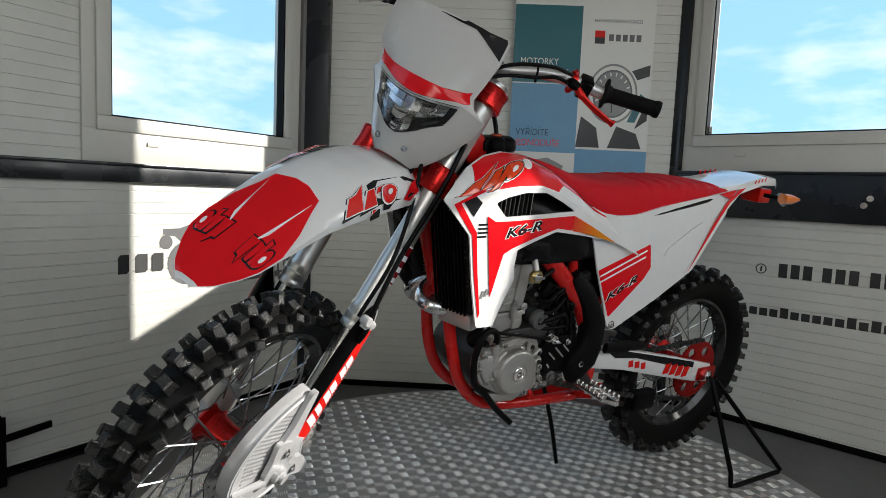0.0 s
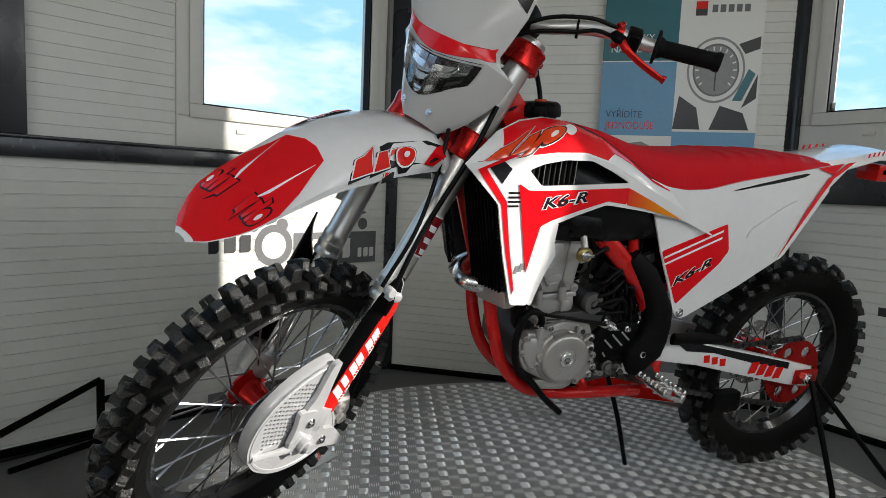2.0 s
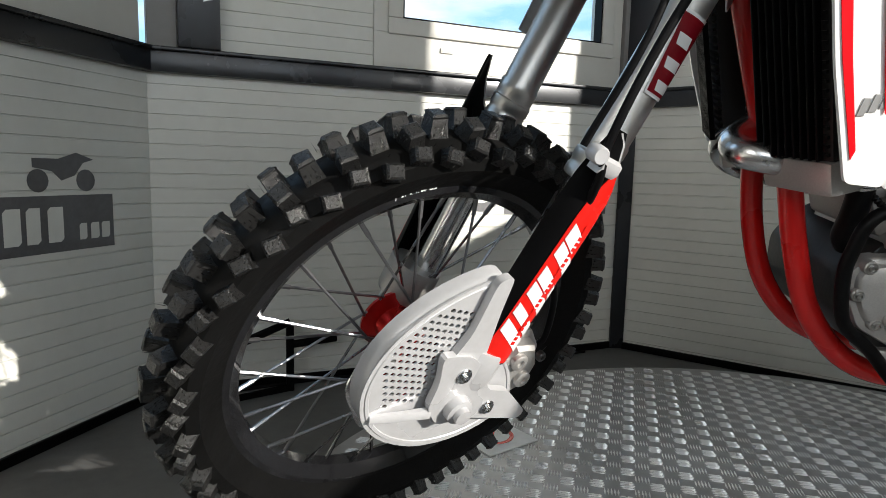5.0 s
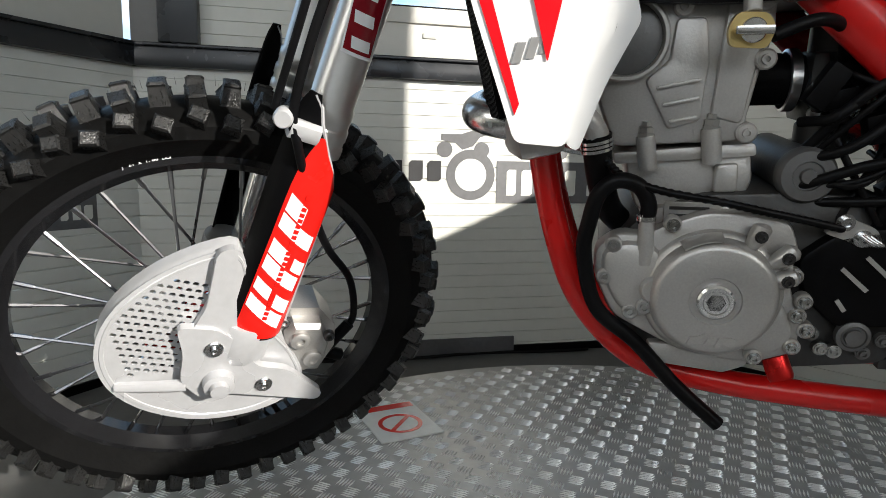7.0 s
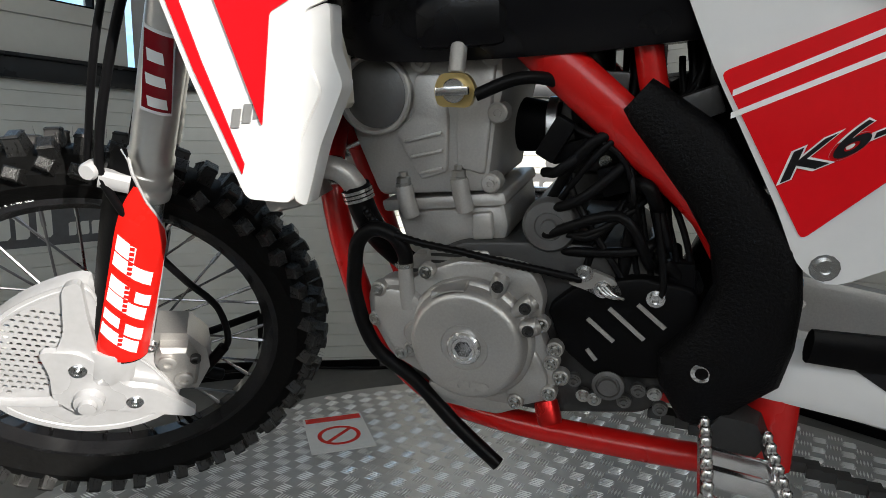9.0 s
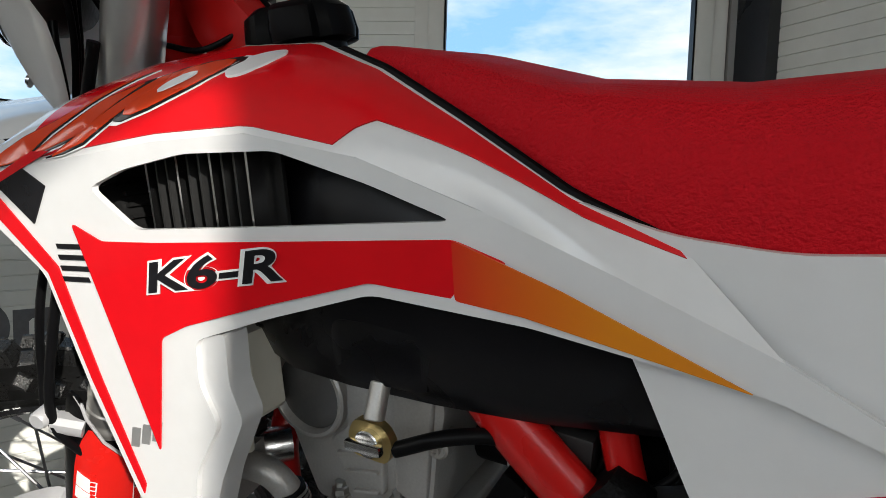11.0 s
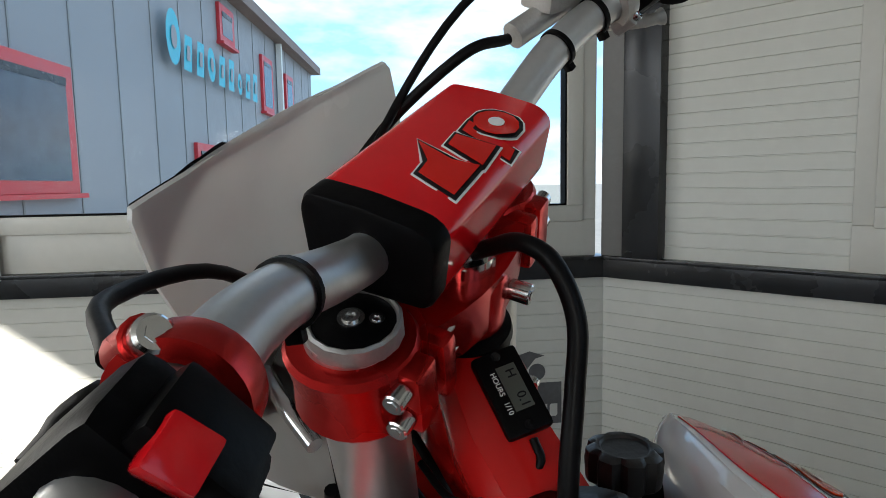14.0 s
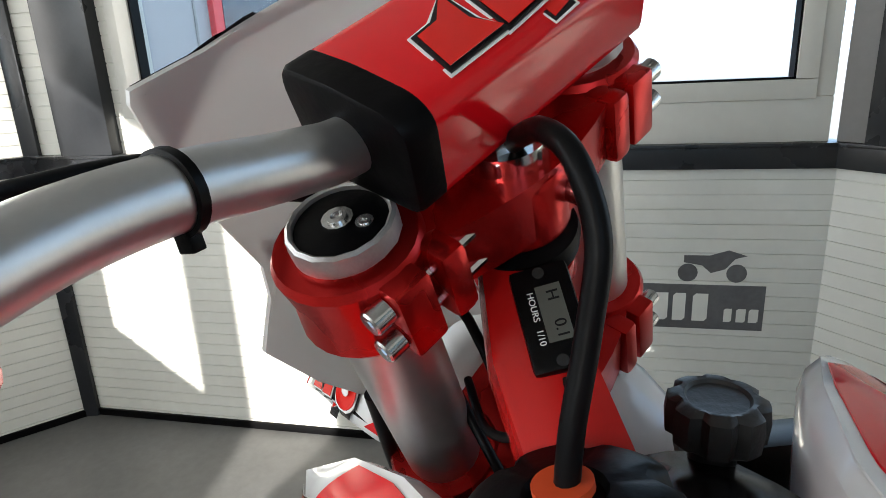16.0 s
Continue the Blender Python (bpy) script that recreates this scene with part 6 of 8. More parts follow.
lamp = bp("headlight", bm, M_BLACK, mask, "dark headlight with clear lens")
for k, a, r in ((8.0, 0.02, 0.020), (8.9, 0.0, 0.010), (7.2, 0.45, 0.010), (7.2, -0.45, 0.010)):
    bm = bmesh.new()
    c = mask_pt(k, a, 0.001)
    add_lathe(bm, [(r, 0.004), (r * 0.92, 0.006), (r * 0.7, -0.006), (r * 0.35, -0.012), (0.006, -0.013), (0.005, 0.0), (0.0, 0.003)], axis_m(c, F_), 24)
    bp("reflector", bm, M_STEEL, lamp)
bm = bmesh.new()
mask_patch(bm, 7.05, 9.35, -0.70, 0.70, 0.009, 0.002, 12, 18, -1.7, -3.9)
bp("lens", bm, M_LENS, lamp, "clear plastic lens")
# broken mirror facets behind the lens
random.seed(11)
for i in range(5):
    for j in range(-4, 4):
        bm = bmesh.new()
        k0, a0 = 7.18 + 0.40 * i, 0.155 * j
        q = [mask_pt(k - (1.7 + 1.1 * (k - 7.1)) * a * a, a, random.uniform(0.003, 0.0065)) for k, a in ((k0, a0), (k0, a0 + 0.15), (k0 + 0.38, a0 + 0.15), (k0 + 0.38, a0))]
        add_slab(bm, q, F_ * 0.0006)
        bp("facet", bm, M_STEEL if random.random() < 0.30 else M_ALUD if random.random() < 0.5 else M_RIM, lamp, smooth=False)
for side in (-1, 1):
    bm = bmesh.new()
    add_bolt(bm, mask_pt(9.9, 0.45 * side, 0.0), F_, 0.005, 0.004)
    bp("screw", bm, M_STEEL, mask)
# lamp housing behind the mask
bm = bmesh.new()
add_loft(bm, [[st(f, w * math.cos(t), -0.145 + h * math.sin(t)) for t in [k * math.tau / 20 for k in range(20)]] for f, w, h in ((0.118, 0.070, 0.045), (0.10, 0.065, 0.045), (0.08, 0.05, 0.038), (0.065, 0.03, 0.025))])
bp("lamp_housing", bm, M_ALUD, mask)
for side in (-1, 1):
    tube_part("mask_stay", [st(0.03, 0.118 * side, -0.10), st(0.07, 0.10 * side, -0.10), st(0.115, 0.07 * side, -0.12)], 0.006, M_STEEL, parent=mask)

# handlebar
BAR = [(0.003, 0.0, 0.036), (0.003, 0.075, 0.039), (-0.003, 0.112, 0.053), (-0.012, 0.158, 0.077), (-0.024, 0.195, 0.094), (-0.041, 0.231, 0.107), (-0.055, 0.262, 0.115), (-0.068, 0.295, 0.122), (-0.096, 0.412, 0.152)]
bar_pts = [st(a, -b, c) for a, b, c in BAR[:0:-1]] + [st(a, b, c) for a, b, c in BAR]
bm = bmesh.new()
add_tube(bm, curve_pts(bar_pts, 8), 0.0138, 20)
bar = bp("handlebar", bm, M_BARS, label="silver alloy handlebar")


def bar_at(l, side=1):
    """Place and direction of the bar at a distance from its middle."""
    for p, q in zip(BAR, BAR[1:]):
        if p[1] <= l <= q[1]:
            t = (l - p[1]) / (q[1] - p[1])
            a = [p[k] + (q[k] - p[k]) * t for k in range(3)]
            c = st(a[0], a[1] * side, a[2])
            d = st(q[0], q[1] * side, q[2]) - st(p[0], p[1] * side, p[2])
            return c, d.normalized()
    return st(BAR[-1][0], BAR[-1][1] * side, BAR[-1][2]), (st(BAR[-1][0], BAR[-1][1] * side, BAR[-1][2]) - st(BAR[-2][0], BAR[-2][1] * side, BAR[-2][2])).normalized()


for side in (-1, 1):
    for l in (0.160,) if side > 0 else (0.17, 0.21):
        c, d = bar_at(l, side)
        bm = bmesh.new()
        add_lathe(bm, [(0.0140, -0.0025), (0.0158, -0.002), (0.0158, 0.002), (0.0140, 0.0025)], axis_m(c, d), 24, closed=True)
        add_box(bm, (-0.004, -0.021, -0.003), (0.004, -0.013, 0.003), 0.001, axis_m(c, d))
        bp("cable_tie", bm, M_BLACK, bar)
    c, d = bar_at(0.297, side)
    e, _ = bar_at(0.4119, side)
    bm = bmesh.new()
    prof = [(0.0135, 0.0), (0.032, 0.001), (0.033, 0.004), (0.031, 0.007), (0.021, 0.009), (0.0195, 0.014)]
    n = 26
    for k in range(n):
        h = 0.018 + 0.096 * k / n
        prof += [(0.0166, h), (0.0162, h + 0.0008), (0.0162, h + 0.002), (0.0166, h + 0.0026)]
    prof += [(0.0182, 0.118), (0.0192, 0.121), (0.018, 0.128), (0.0, 0.129)]
    add_lathe(bm, prof, axis_m(c, e - c), 28)
    bp("grip", bm, M_GRIP, bar, "black ribbed rubber grip")
    # perch, lever, switch
    c, d = bar_at(0.231, side)
    BN, BE = U_ * 0.68 - F_ * 0.73, U_ * 0.73 + F_ * 0.68        # out of the clamp's face, and along it
    M = axis_m(c, d, BE)
    bm = bmesh.new()
    add_lathe(bm, [(0.0140, -0.0075), (0.0205, -0.0065), (0.0212, 0.0), (0.0205, 0.0065), (0.0140, 0.0075)], M, 28, closed=True)
    for q in (-1, 1):
        add_cyl(bm, c + BE * 0.0185 * q - BN * 0.012, c + BE * 0.0185 * q + BN * 0.006, 0.0072, 14, 0.001)
    perch = bp("lever_perch", bm, M_REDA if side > 0 else M_ALU, bar, "red anodised lever perch" if side > 0 else "alloy brake lever perch")
    for q in (-1, 1):
        bm = bmesh.new()
        a = c + BE * 0.0185 * q + BN * 0.006
        add_cyl(bm, a, a + BN * 0.006, 0.0056, 16, 0.001)
        add_cyl(bm, a + BN * 0.0055, a + BN * 0.0064, 0.0027, 6)
        bp("bolt", bm, M_STEEL, perch)
    bm = bmesh.new()
    add_tube(bm, curve_pts([c + F_ * 0.014 - U_ * 0.010, c + F_ * 0.034 + d * 0.012 - U_ * 0.020, c + F_ * 0.042 + d * 0.034 - U_ * 0.030], 5), [0.009] * 4 + [0.011] * 4 + [0.010] * 3, 14)
    bp("dust_cover", bm, M_BLACK, perch, "black rubber dust cover")
    lev = [c + F_ * 0.042 + d * 0.028 - U_ * 0.030, c + F_ * 0.048 + d * 0.055 - U_ * 0.050, c + F_ * 0.044 + d * 0.09 - U_ * 0.066, c + F_ * 0.036 + d * 0.125 - U_ * 0.078, c + F_ * 0.034 + d * 0.142 - U_ * 0.082]
    bm = bmesh.new()
    add_tube(bm, curve_pts(lev, 6), [0.008] * 6 + [0.0065] * 12 + [0.006] * 4 + [0.008] * 2 + [0.009], 12, 0.6)
    bp("lever", bm, M_REDA if side > 0 else M_ALU, perch, "red lever" if side > 0 else "alloy lever")
    c, d = bar_at(0.256, side)
    M = axis_m(c, d, BN)
    bm = bmesh.new()
    add_box(bm, (-0.019, -0.020, -0.013), (0.024, 0.020, 0.016), 0.006, M)
    sw = bp("switch_housing", bm, M_BLACK, bar, "black plastic switch housing")
    for name, lo, hi in (("light_switch", (-0.010, 0.014, -0.010), (0.018, 0.027, 0.014)), ("horn_switch", (0.016, -0.013, -0.011), (0.027, 0.012, 0.012)), ("indicator_switch", (-0.016, -0.028, -0.010), (0.006, -0.016, 0.012))):
        bm = bmesh.new()
        add_box(bm, lo, hi, 0.003, M)
        bp(name, bm, M_BLACK, sw)
    bm = bmesh.new()
    add_box(bm, (-0.0065, -0.0065, -0.003), (0.0065, 0.0065, 0.0055), 0.0015, axis_m(c + BN * 0.0265, BN, d) @ Matrix.Rotation(radians(8), 4, 'Z'))
    bp("button", bm, M_RED, sw, "red square button")

# brake master cylinder and hose on the right
c, d = bar_at(0.215, -1)
bm = bmesh.new()
add_box(bm, (-0.018, -0.026, -0.012), (0.018, 0.026, 0.030), 0.005, axis_m(c + F_ * 0.036 + U_ * 0.012, U_, d))
add_box(bm, (-0.020, -0.028, 0.030), (0.020, 0.028, 0.036), 0.002, axis_m(c + F_ * 0.036 + U_ * 0.012, U_, d))
add_tube(bm, [c + F_ * 0.036 + d * 0.03, c + F_ * 0.036 - d * 0.05], 0.011, 14)
mc = bp("brake_cylinder", bm, M_ALU, bar, "cast alloy brake fluid reservoir")
bm = bmesh.new()
a = c + F_ * 0.036 - d * 0.055
add_tube(bm, curve_pts([a, a - d * 0.05 + U_ * 0.012, a - d * 0.10 - U_ * 0.03 + F_ * 0.03, st(0.10, -0.03, -0.02), st(0.085, 0.04, -0.15), st(0.05, 0.08, -0.25), st(0.045, 0.128, -0.42), st(0.035, 0.128, -0.57)], 8), 0.0045, 10)
bp("brake_hose", bm, M_HOSE, mc)
# clutch cable and loom
tube_part("clutch_cable", [bar_at(0.231)[0] + F_ * 0.030, st(0.045, 0.195, 0.080), st(0.070, 0.12, 0.030), st(0.07, 0.06, -0.06), st(0.02, 0.03, -0.16), (0.42, -0.04, 0.95)], 0.004, M_HOSE, "black clutch cable", bar)
tube_part("throttle_cable", [bar_at(0.30, -1)[0] + F_ * 0.02 + U_ * 0.02, bar_at(0.25, -1)[0] + F_ * 0.04 + U_ * 0.045, bar_at(0.17, -1)[0] + F_ * 0.07 + U_ * 0.035, st(0.085, -0.09, 0.045), st(0.075, -0.01, -0.01), st(0.05, 0.05, -0.12), (0.45, -0.035, 0.93)], 0.0035, M_HOSE, "black throttle cable", bar)
tube_part("wiring_loom", [bar_at(0.245)[0] + F_ * 0.008 - U_ * 0.015, st(0.002, 0.21, 0.082), st(0.012, 0.175, 0.060), st(0.045, 0.12, 0.02), st(0.06, 0.07, -0.03), st(0.055, 0.02, -0.09)], 0.004, M_HOSE, "black wiring loom", bar)
for k in range(3):
    tube_part("wire", [st(0.085 - 0.01 * k, 0.03 - 0.02 * k, -0.02), st(0.07, 0.05 + 0.012 * k, -0.05 - 0.01 * k), st(0.052, 0.062 + 0.006 * k, -0.16), st(0.03, 0.058, -0.28 - 0.02 * k), (0.43, -0.055 - 0.008 * k, 0.93)], 0.0032, M_HOSE, "", bar)

# bar clamps and pad
for side in (-1, 1):
    bm = bmesh.new()
    add_box(bm, (-0.012, 0.036 * side - 0.011, -0.004), (0.020, 0.036 * side + 0.011, 0.046), 0.005, ST)
    bp("bar_clamp", bm, M_REDA, bar, "red bar clamp")
PADSEC = [(-0.036, 0.014), (-0.040, 0.058), (-0.030, 0.066), (0.006, 0.070), (0.040, 0.070), (0.046, 0.060), (0.044, 0.018), (0.034, 0.010)]
bm = bmesh.new()
ps = smooth2(PADSEC, 0.007)
add_loft(bm, [[st(a, l, c) for a, c in ps] for l in [-0.094 + 0.0141 * k for k in range(13)]])
pad = bp("bar_pad", bm, M_RED, label="red vinyl handlebar pad with a black end")
for side in (1,):
    bm = bmesh.new()
    def scaled(k):
        return [(0.003 + (a - 0.003) * k, 0.040 + (c - 0.040) * k) for a, c in ps]
    add_loft(bm, [[st(a, side * l - 0.001, c) for a, c in scaled(k)] for l, k in ((0.066, 1.006), (0.079, 1.006), (0.082, 0.97), (0.083, 0.90))])
    bp("end_cap", bm, M_BLACK, pad, "matt black pad end")


def pad_top(f, l, up):
    return st(f, l, lerp_line([(-0.040, 0.060), (-0.030, 0.0665), (0.006, 0.0705), (0.040, 0.0705), (0.046, 0.062)], f) + up)


# the pad's emblem: leaning shapes, white and black edged
for grow, up, name, material in ((0.034, 0.0004, "white_edge", M_DECALW), (0.022, 0.0008, "black_edge", M_DECALK), (0.0, 0.0014, "red_shape", M_DECALR)):
    for shape in wordmark(grow):
        bm = bmesh.new()
        add_slab(bm, [pad_top(-0.031 + 0.042 * y, 0.044 - 0.108 * x, up) for x, y in shape], U_ * 0.0004)
        bp(name, bm, material, pad)
bm = bmesh.new()
add_slab(bm, [pad_top(-0.031 + 0.042 * (0.34 + 0.13 * math.sin(t)), 0.044 - 0.108 * (0.845 + 0.055 * math.cos(t)), 0.002) for t in [k * math.tau / 12 for k in range(12)]], U_ * 0.0004)
bp("white_dot", bm, M_DECALW, pad)

# hour meter on the backbone
HM = axis_m((0.420, -0.024, 1.122), (0.72, -0.14, 0.68), (0.0, 1.0, 0.0))
bm = bmesh.new()
add_box(bm, (-0.028, -0.0155, 0.0), (0.028, 0.0155, 0.011), 0.003, HM)
meter = bp("hour_meter", bm, M_BLACK, label="small black hour meter with grey display")
bm = bmesh.new()
add_box(bm, (-0.016, -0.004, 0.0108), (0.014, 0.009, 0.0116), 0.0, HM)
bp("display", bm, M_LCD, meter, "grey liquid crystal display")
for x in (-0.0235, 0.0235):
    bm = bmesh.new()
    add_cyl(bm, HM @ Vector((x, 0, 0.0108)), HM @ Vector((x, 0, 0.0112)), 0.0032, 12)
    bp("screw_hole", bm, M_RIM, meter)
tube_part("meter_wire", [HM @ Vector((0.031, 0, 0.005)), HM @ Vector((0.046, -0.004, 0.004)), HM @ Vector((0.050, -0.030, -0.012)), HM @ Vector((0.036, -0.052, -0.045)), HM @ Vector((0.0, -0.06, -0.07))], 0.0028, M_HOSE, "", meter)


for text, x, y in (("HOURS", -0.014, -0.0095), ("1/10", 0.006, -0.0095)):
    w = add_words("lettering", text, 0.0048, HM @ Matrix.Translation((x, y, 0.0113)), M_DECALW, meter)
for text, x in (("H", -0.013), ("0.1", 0.003)):
    add_words("digit", text, 0.0085, HM @ Matrix.Translation((x, -0.0005, 0.0119)), M_DECALK, meter)

# ---- engine
def outline_block(name, outline, y0, y1, material, parent=None, label="", soft=0.012, inset=0.005):
    """A cast block: an outline in x and z between two depths, its outer edge drawn in."""
    bm = bmesh.new()
    o = smooth2(outline, soft)
    cx, cz = sum(p[0] for p in o) / len(o), sum(p[1] for p in o) / len(o)
    def ring(y, d):
        out = []
        for x, z in o:
            r = math.hypot(x - cx, z - cz)
            k = 1 - d / r
            out.append(Vector((cx + (x - cx) * k, y, cz + (z - cz) * k)))
        return out
    s = 1 if y1 > y0 else -1
    add_loft(bm, [ring(y0, 0), ring(y1 - s * inset, 0), ring(y1 - s * inset * 0.3, inset * 0.35), ring(y1, inset)])
    return bp(name, bm, material, parent, label)


CASE = [(0.505, 0.530), (0.506, 0.475), (0.540, 0.428), (0.60, 0.408), (0.70, 0.405), (0.80, 0.420), (0.83, 0.470), (0.82, 0.560), (0.78, 0.600), (0.70, 0.605), (0.60, 0.600), (0.535, 0.570)]
engine = outline_block("engine", CASE, 0.115, -0.092, M_ALUD, label="cast grey four-stroke engine")
# lower lip of the crankcase and the left cover: a lobe ahead, a long tail behind
outline_block("case_lip", [(0.556, 0.432), (0.562, 0.408), (0.640, 0.400), (0.665, 0.412), (0.660, 0.432)], -0.040, -0.104, M_ALU, engine, soft=0.006, inset=0.004)
COVER = [(0.493, 0.542), (0.494, 0.510), (0.516, 0.466), (0.545, 0.450), (0.590, 0.428), (0.640, 0.420), (0.668, 0.419), (0.706, 0.434), (0.709, 0.466), (0.696, 0.498), (0.690, 0.520), (0.696, 0.548), (0.684, 0.578), (0.652, 0.586), (0.604, 0.586), (0.566, 0.572), (0.545, 0.560), (0.515, 0.560)]
cover = outline_block("stator_cover", COVER, -0.088, -0.112, M_ALU, engine, "cast alloy engine side cover", soft=0.010)
outline_block("front_lobe", [(0.500, 0.540), (0.502, 0.512), (0.522, 0.474), (0.548, 0.462), (0.572, 0.500), (0.560, 0.548), (0.522, 0.554)], -0.108, -0.121, M_ALU, cover, soft=0.014, inset=0.009)
outline_block("cover_rim", [(0.645, 0.440), (0.668, 0.428), (0.698, 0.440), (0.700, 0.464), (0.684, 0.496), (0.660, 0.470)], -0.108, -0.117, M_ALU, cover, soft=0.010, inset=0.006)
CM = axis_m((0.615, -0.112, 0.498), (0, -1, 0))
bm = bmesh.new()
add_lathe(bm, [(0.0705, 0.0), (0.0705, 0.004), (0.0680, 0.008), (0.0645, 0.010), (0.0620, 0.020), (0.0590, 0.0245), (0.0545, 0.0265), (0.026, 0.027), (0.025, 0.0255), (0.0, 0.0255)], CM, 64)
bp("round_cover", bm, M_ALU, cover)
bm = bmesh.new()
add_lathe(bm, [(0.0185, 0.025), (0.0185, 0.0295), (0.0165, 0.0312), (0.0130, 0.0312), (0.0120, 0.0300), (0.0098, 0.0300)], CM, 36)
add_lathe(bm, [(0.0098, 0.0300), (0.0078, 0.0300), (0.0072, 0.0250), (0.0, 0.0250)], CM, 6)
bp("timing_plug", bm, M_STEEL, cover, "steel plug with hexagon socket")
# raised mark: low plain shapes, and a raised arc over the top
for k, q in enumerate(wordmark()):
    bm = bmesh.new()
    add_slab(bm, [(0.591 + 0.050 * x, -0.1385, 0.450 + 0.013 * y) for x, y in q], (0, -0.0014, 0))
    bp("raised_mark", bm, M_ALU, cover)
bm = bmesh.new()
add_loft(bm, [[(0.615 + r * math.cos(t), y, 0.501 + r * math.sin(t)) for r, y in ((0.0660, -0.120), (0.0655, -0.1295), (0.0610, -0.1370), (0.0595, -0.1370), (0.0600, -0.120))] for t in [radians(88 + 4.5 * k) for k in range(9)]])
bp("name_boss", bm, M_TUBE, cover, "bright raised bar")
for x, z, y in ((0.512, 0.549, -0.118), (0.505, 0.512, -0.116), (0.534, 0.474, -0.118), (0.570, 0.573, -0.118), (0.548, 0.482, -0.122), (0.664, 0.430, -0.118), (0.700, 0.444, -0.116), (0.712, 0.462, -0.112), (0.702, 0.478, -0.112), (0.706, 0.494, -0.112), (0.692, 0.522, -0.116)):
    bm = bmesh.new()
    add_lathe(bm, [(0.0092, 0.0), (0.0088, 0.010), (0.0075, 0.0115), (0.0, 0.0115)], axis_m((x, y + 0.008, z), (0, -1, 0)), 16)
    bp("boss", bm, M_ALU, cover)
    bm = bmesh.new()
    add_bolt(bm, (x, y - 0.0033, z), (0, -1, 0), 0.0046, 0.0045)
    bp("bolt", bm, M_BOLT, cover)
# rounded screw pockets that run in from the rim
for x, z, a in ((0.650, 0.563, 68), (0.676, 0.543, 38), (0.678, 0.520, 18)):
    bm = bmesh.new()
    d = Vector((math.cos(radians(a)), 0, math.sin(radians(a))))
    add_tube(bm, [Vector((x, -0.122, z)) - d * 0.012, Vector((x, -0.124, z)), Vector((x, -0.123, z)) + d * 0.012, Vector((x, -0.122, z)) + d * 0.014], [0.006, 0.0095, 0.0095, 0.007], 14)
    bp("rib_boss", bm, M_ALU, cover)
    bm = bmesh.new()
    add_bolt(bm, Vector((x, -0.1325, z)) + d * 0.004, (0, -1, 0), 0.0042, 0.004)
    bp("bolt", bm, M_ALUD, cover)
bm = bmesh.new()
add_lathe(bm, [(0.0150, 0.0), (0.0145, 0.016), (0.012, 0.019), (0.0, 0.019)], axis_m((0.556, -0.110, 0.502), (0, -1, 0)), 20)
add_tube(bm, [(0.556, -0.122, 0.502), (0.585, -0.118, 0.502)], 0.011, 14)
bp("oil_boss", bm, M_ALU, cover)
# cylinder: plain casting that narrows to its foot, with a stamped pad
outline_block("cylinder", [(0.536, 0.578), (0.520, 0.634), (0.646, 0.645), (0.652, 0.612), (0.640, 0.585)], 0.072, -0.078, M_ALU, engine, "cast alloy cylinder", soft=0.008)
outline_block("cylinder_foot", [(0.540, 0.566), (0.545, 0.584), (0.632, 0.592), (0.640, 0.570)], 0.072, -0.094, M_ALU, engine, soft=0.004, inset=0.003)
outline_block("gasket_flange", [(0.510, 0.629), (0.507, 0.641), (0.648, 0.653), (0.651, 0.640)], 0.078, -0.084, M_ALU, engine, soft=0.004, inset=0.002)
outline_block("barrel_rib", [(0.612, 0.600), (0.612, 0.630), (0.634, 0.632), (0.636, 0.602)], -0.074, -0.086, M_ALU, engine, soft=0.004, inset=0.003)
# head: wide above, drawn in towards the joint
outline_block("cylinder_head", [(0.508, 0.648), (0.494, 0.684), (0.480, 0.722), (0.477, 0.765), (0.482, 0.792), (0.650, 0.797), (0.652, 0.760), (0.643, 0.726), (0.632, 0.655)], 0.08, -0.088, M_ALU, engine, "cast cylinder head", soft=0.008)
outline_block("head_relief", [(0.534, 0.716), (0.560, 0.667), (0.590, 0.676), (0.594, 0.732), (0.588, 0.775), (0.560, 0.775), (0.556, 0.735)], -0.084, -0.0945, M_ALU, engine, soft=0.005, inset=0.003)
outline_block("head_side", [(0.600, 0.680), (0.606, 0.790), (0.646, 0.790), (0.638, 0.726), (0.630, 0.672)], -0.084, -0.092, M_ALU, engine, soft=0.006, inset=0.004)
CAM = axis_m((0.513, -0.088, 0.757), (0, -1, 0))
bm = bmesh.new()
add_lathe(bm, [(0.0425, -0.002), (0.0425, 0.007), (0.0405, 0.009), (0.0375, 0.009), (0.0360, 0.006), (0.0355, -0.001)], CAM, 48)
bp("cam_cover", bm, M_ALU, engine)
bm = bmesh.new()
add_lathe(bm, [(0.0355, 0.0015), (0.030, 0.0035), (0.0, 0.0040)], CAM, 40)
bp("cam_plug", bm, M_ALUM, engine, "darker recessed plug")
for k, (x0, x1, z) in enumerate(((0.545, 0.588, 0.7085), (0.552, 0.588, 0.692), (0.560, 0.587, 0.675))):
    bm = bmesh.new()
    m_ = Matrix.Translation((x0, -0.0955, z)) @ Matrix.Rotation(radians(-11), 4, 'Y')
    add_box(bm, (0, -0.003, -0.0016), (x1 - x0, 0.003, 0.0016), 0.0012, m_)
    bp("casting_rib", bm, M_ALU, engine)
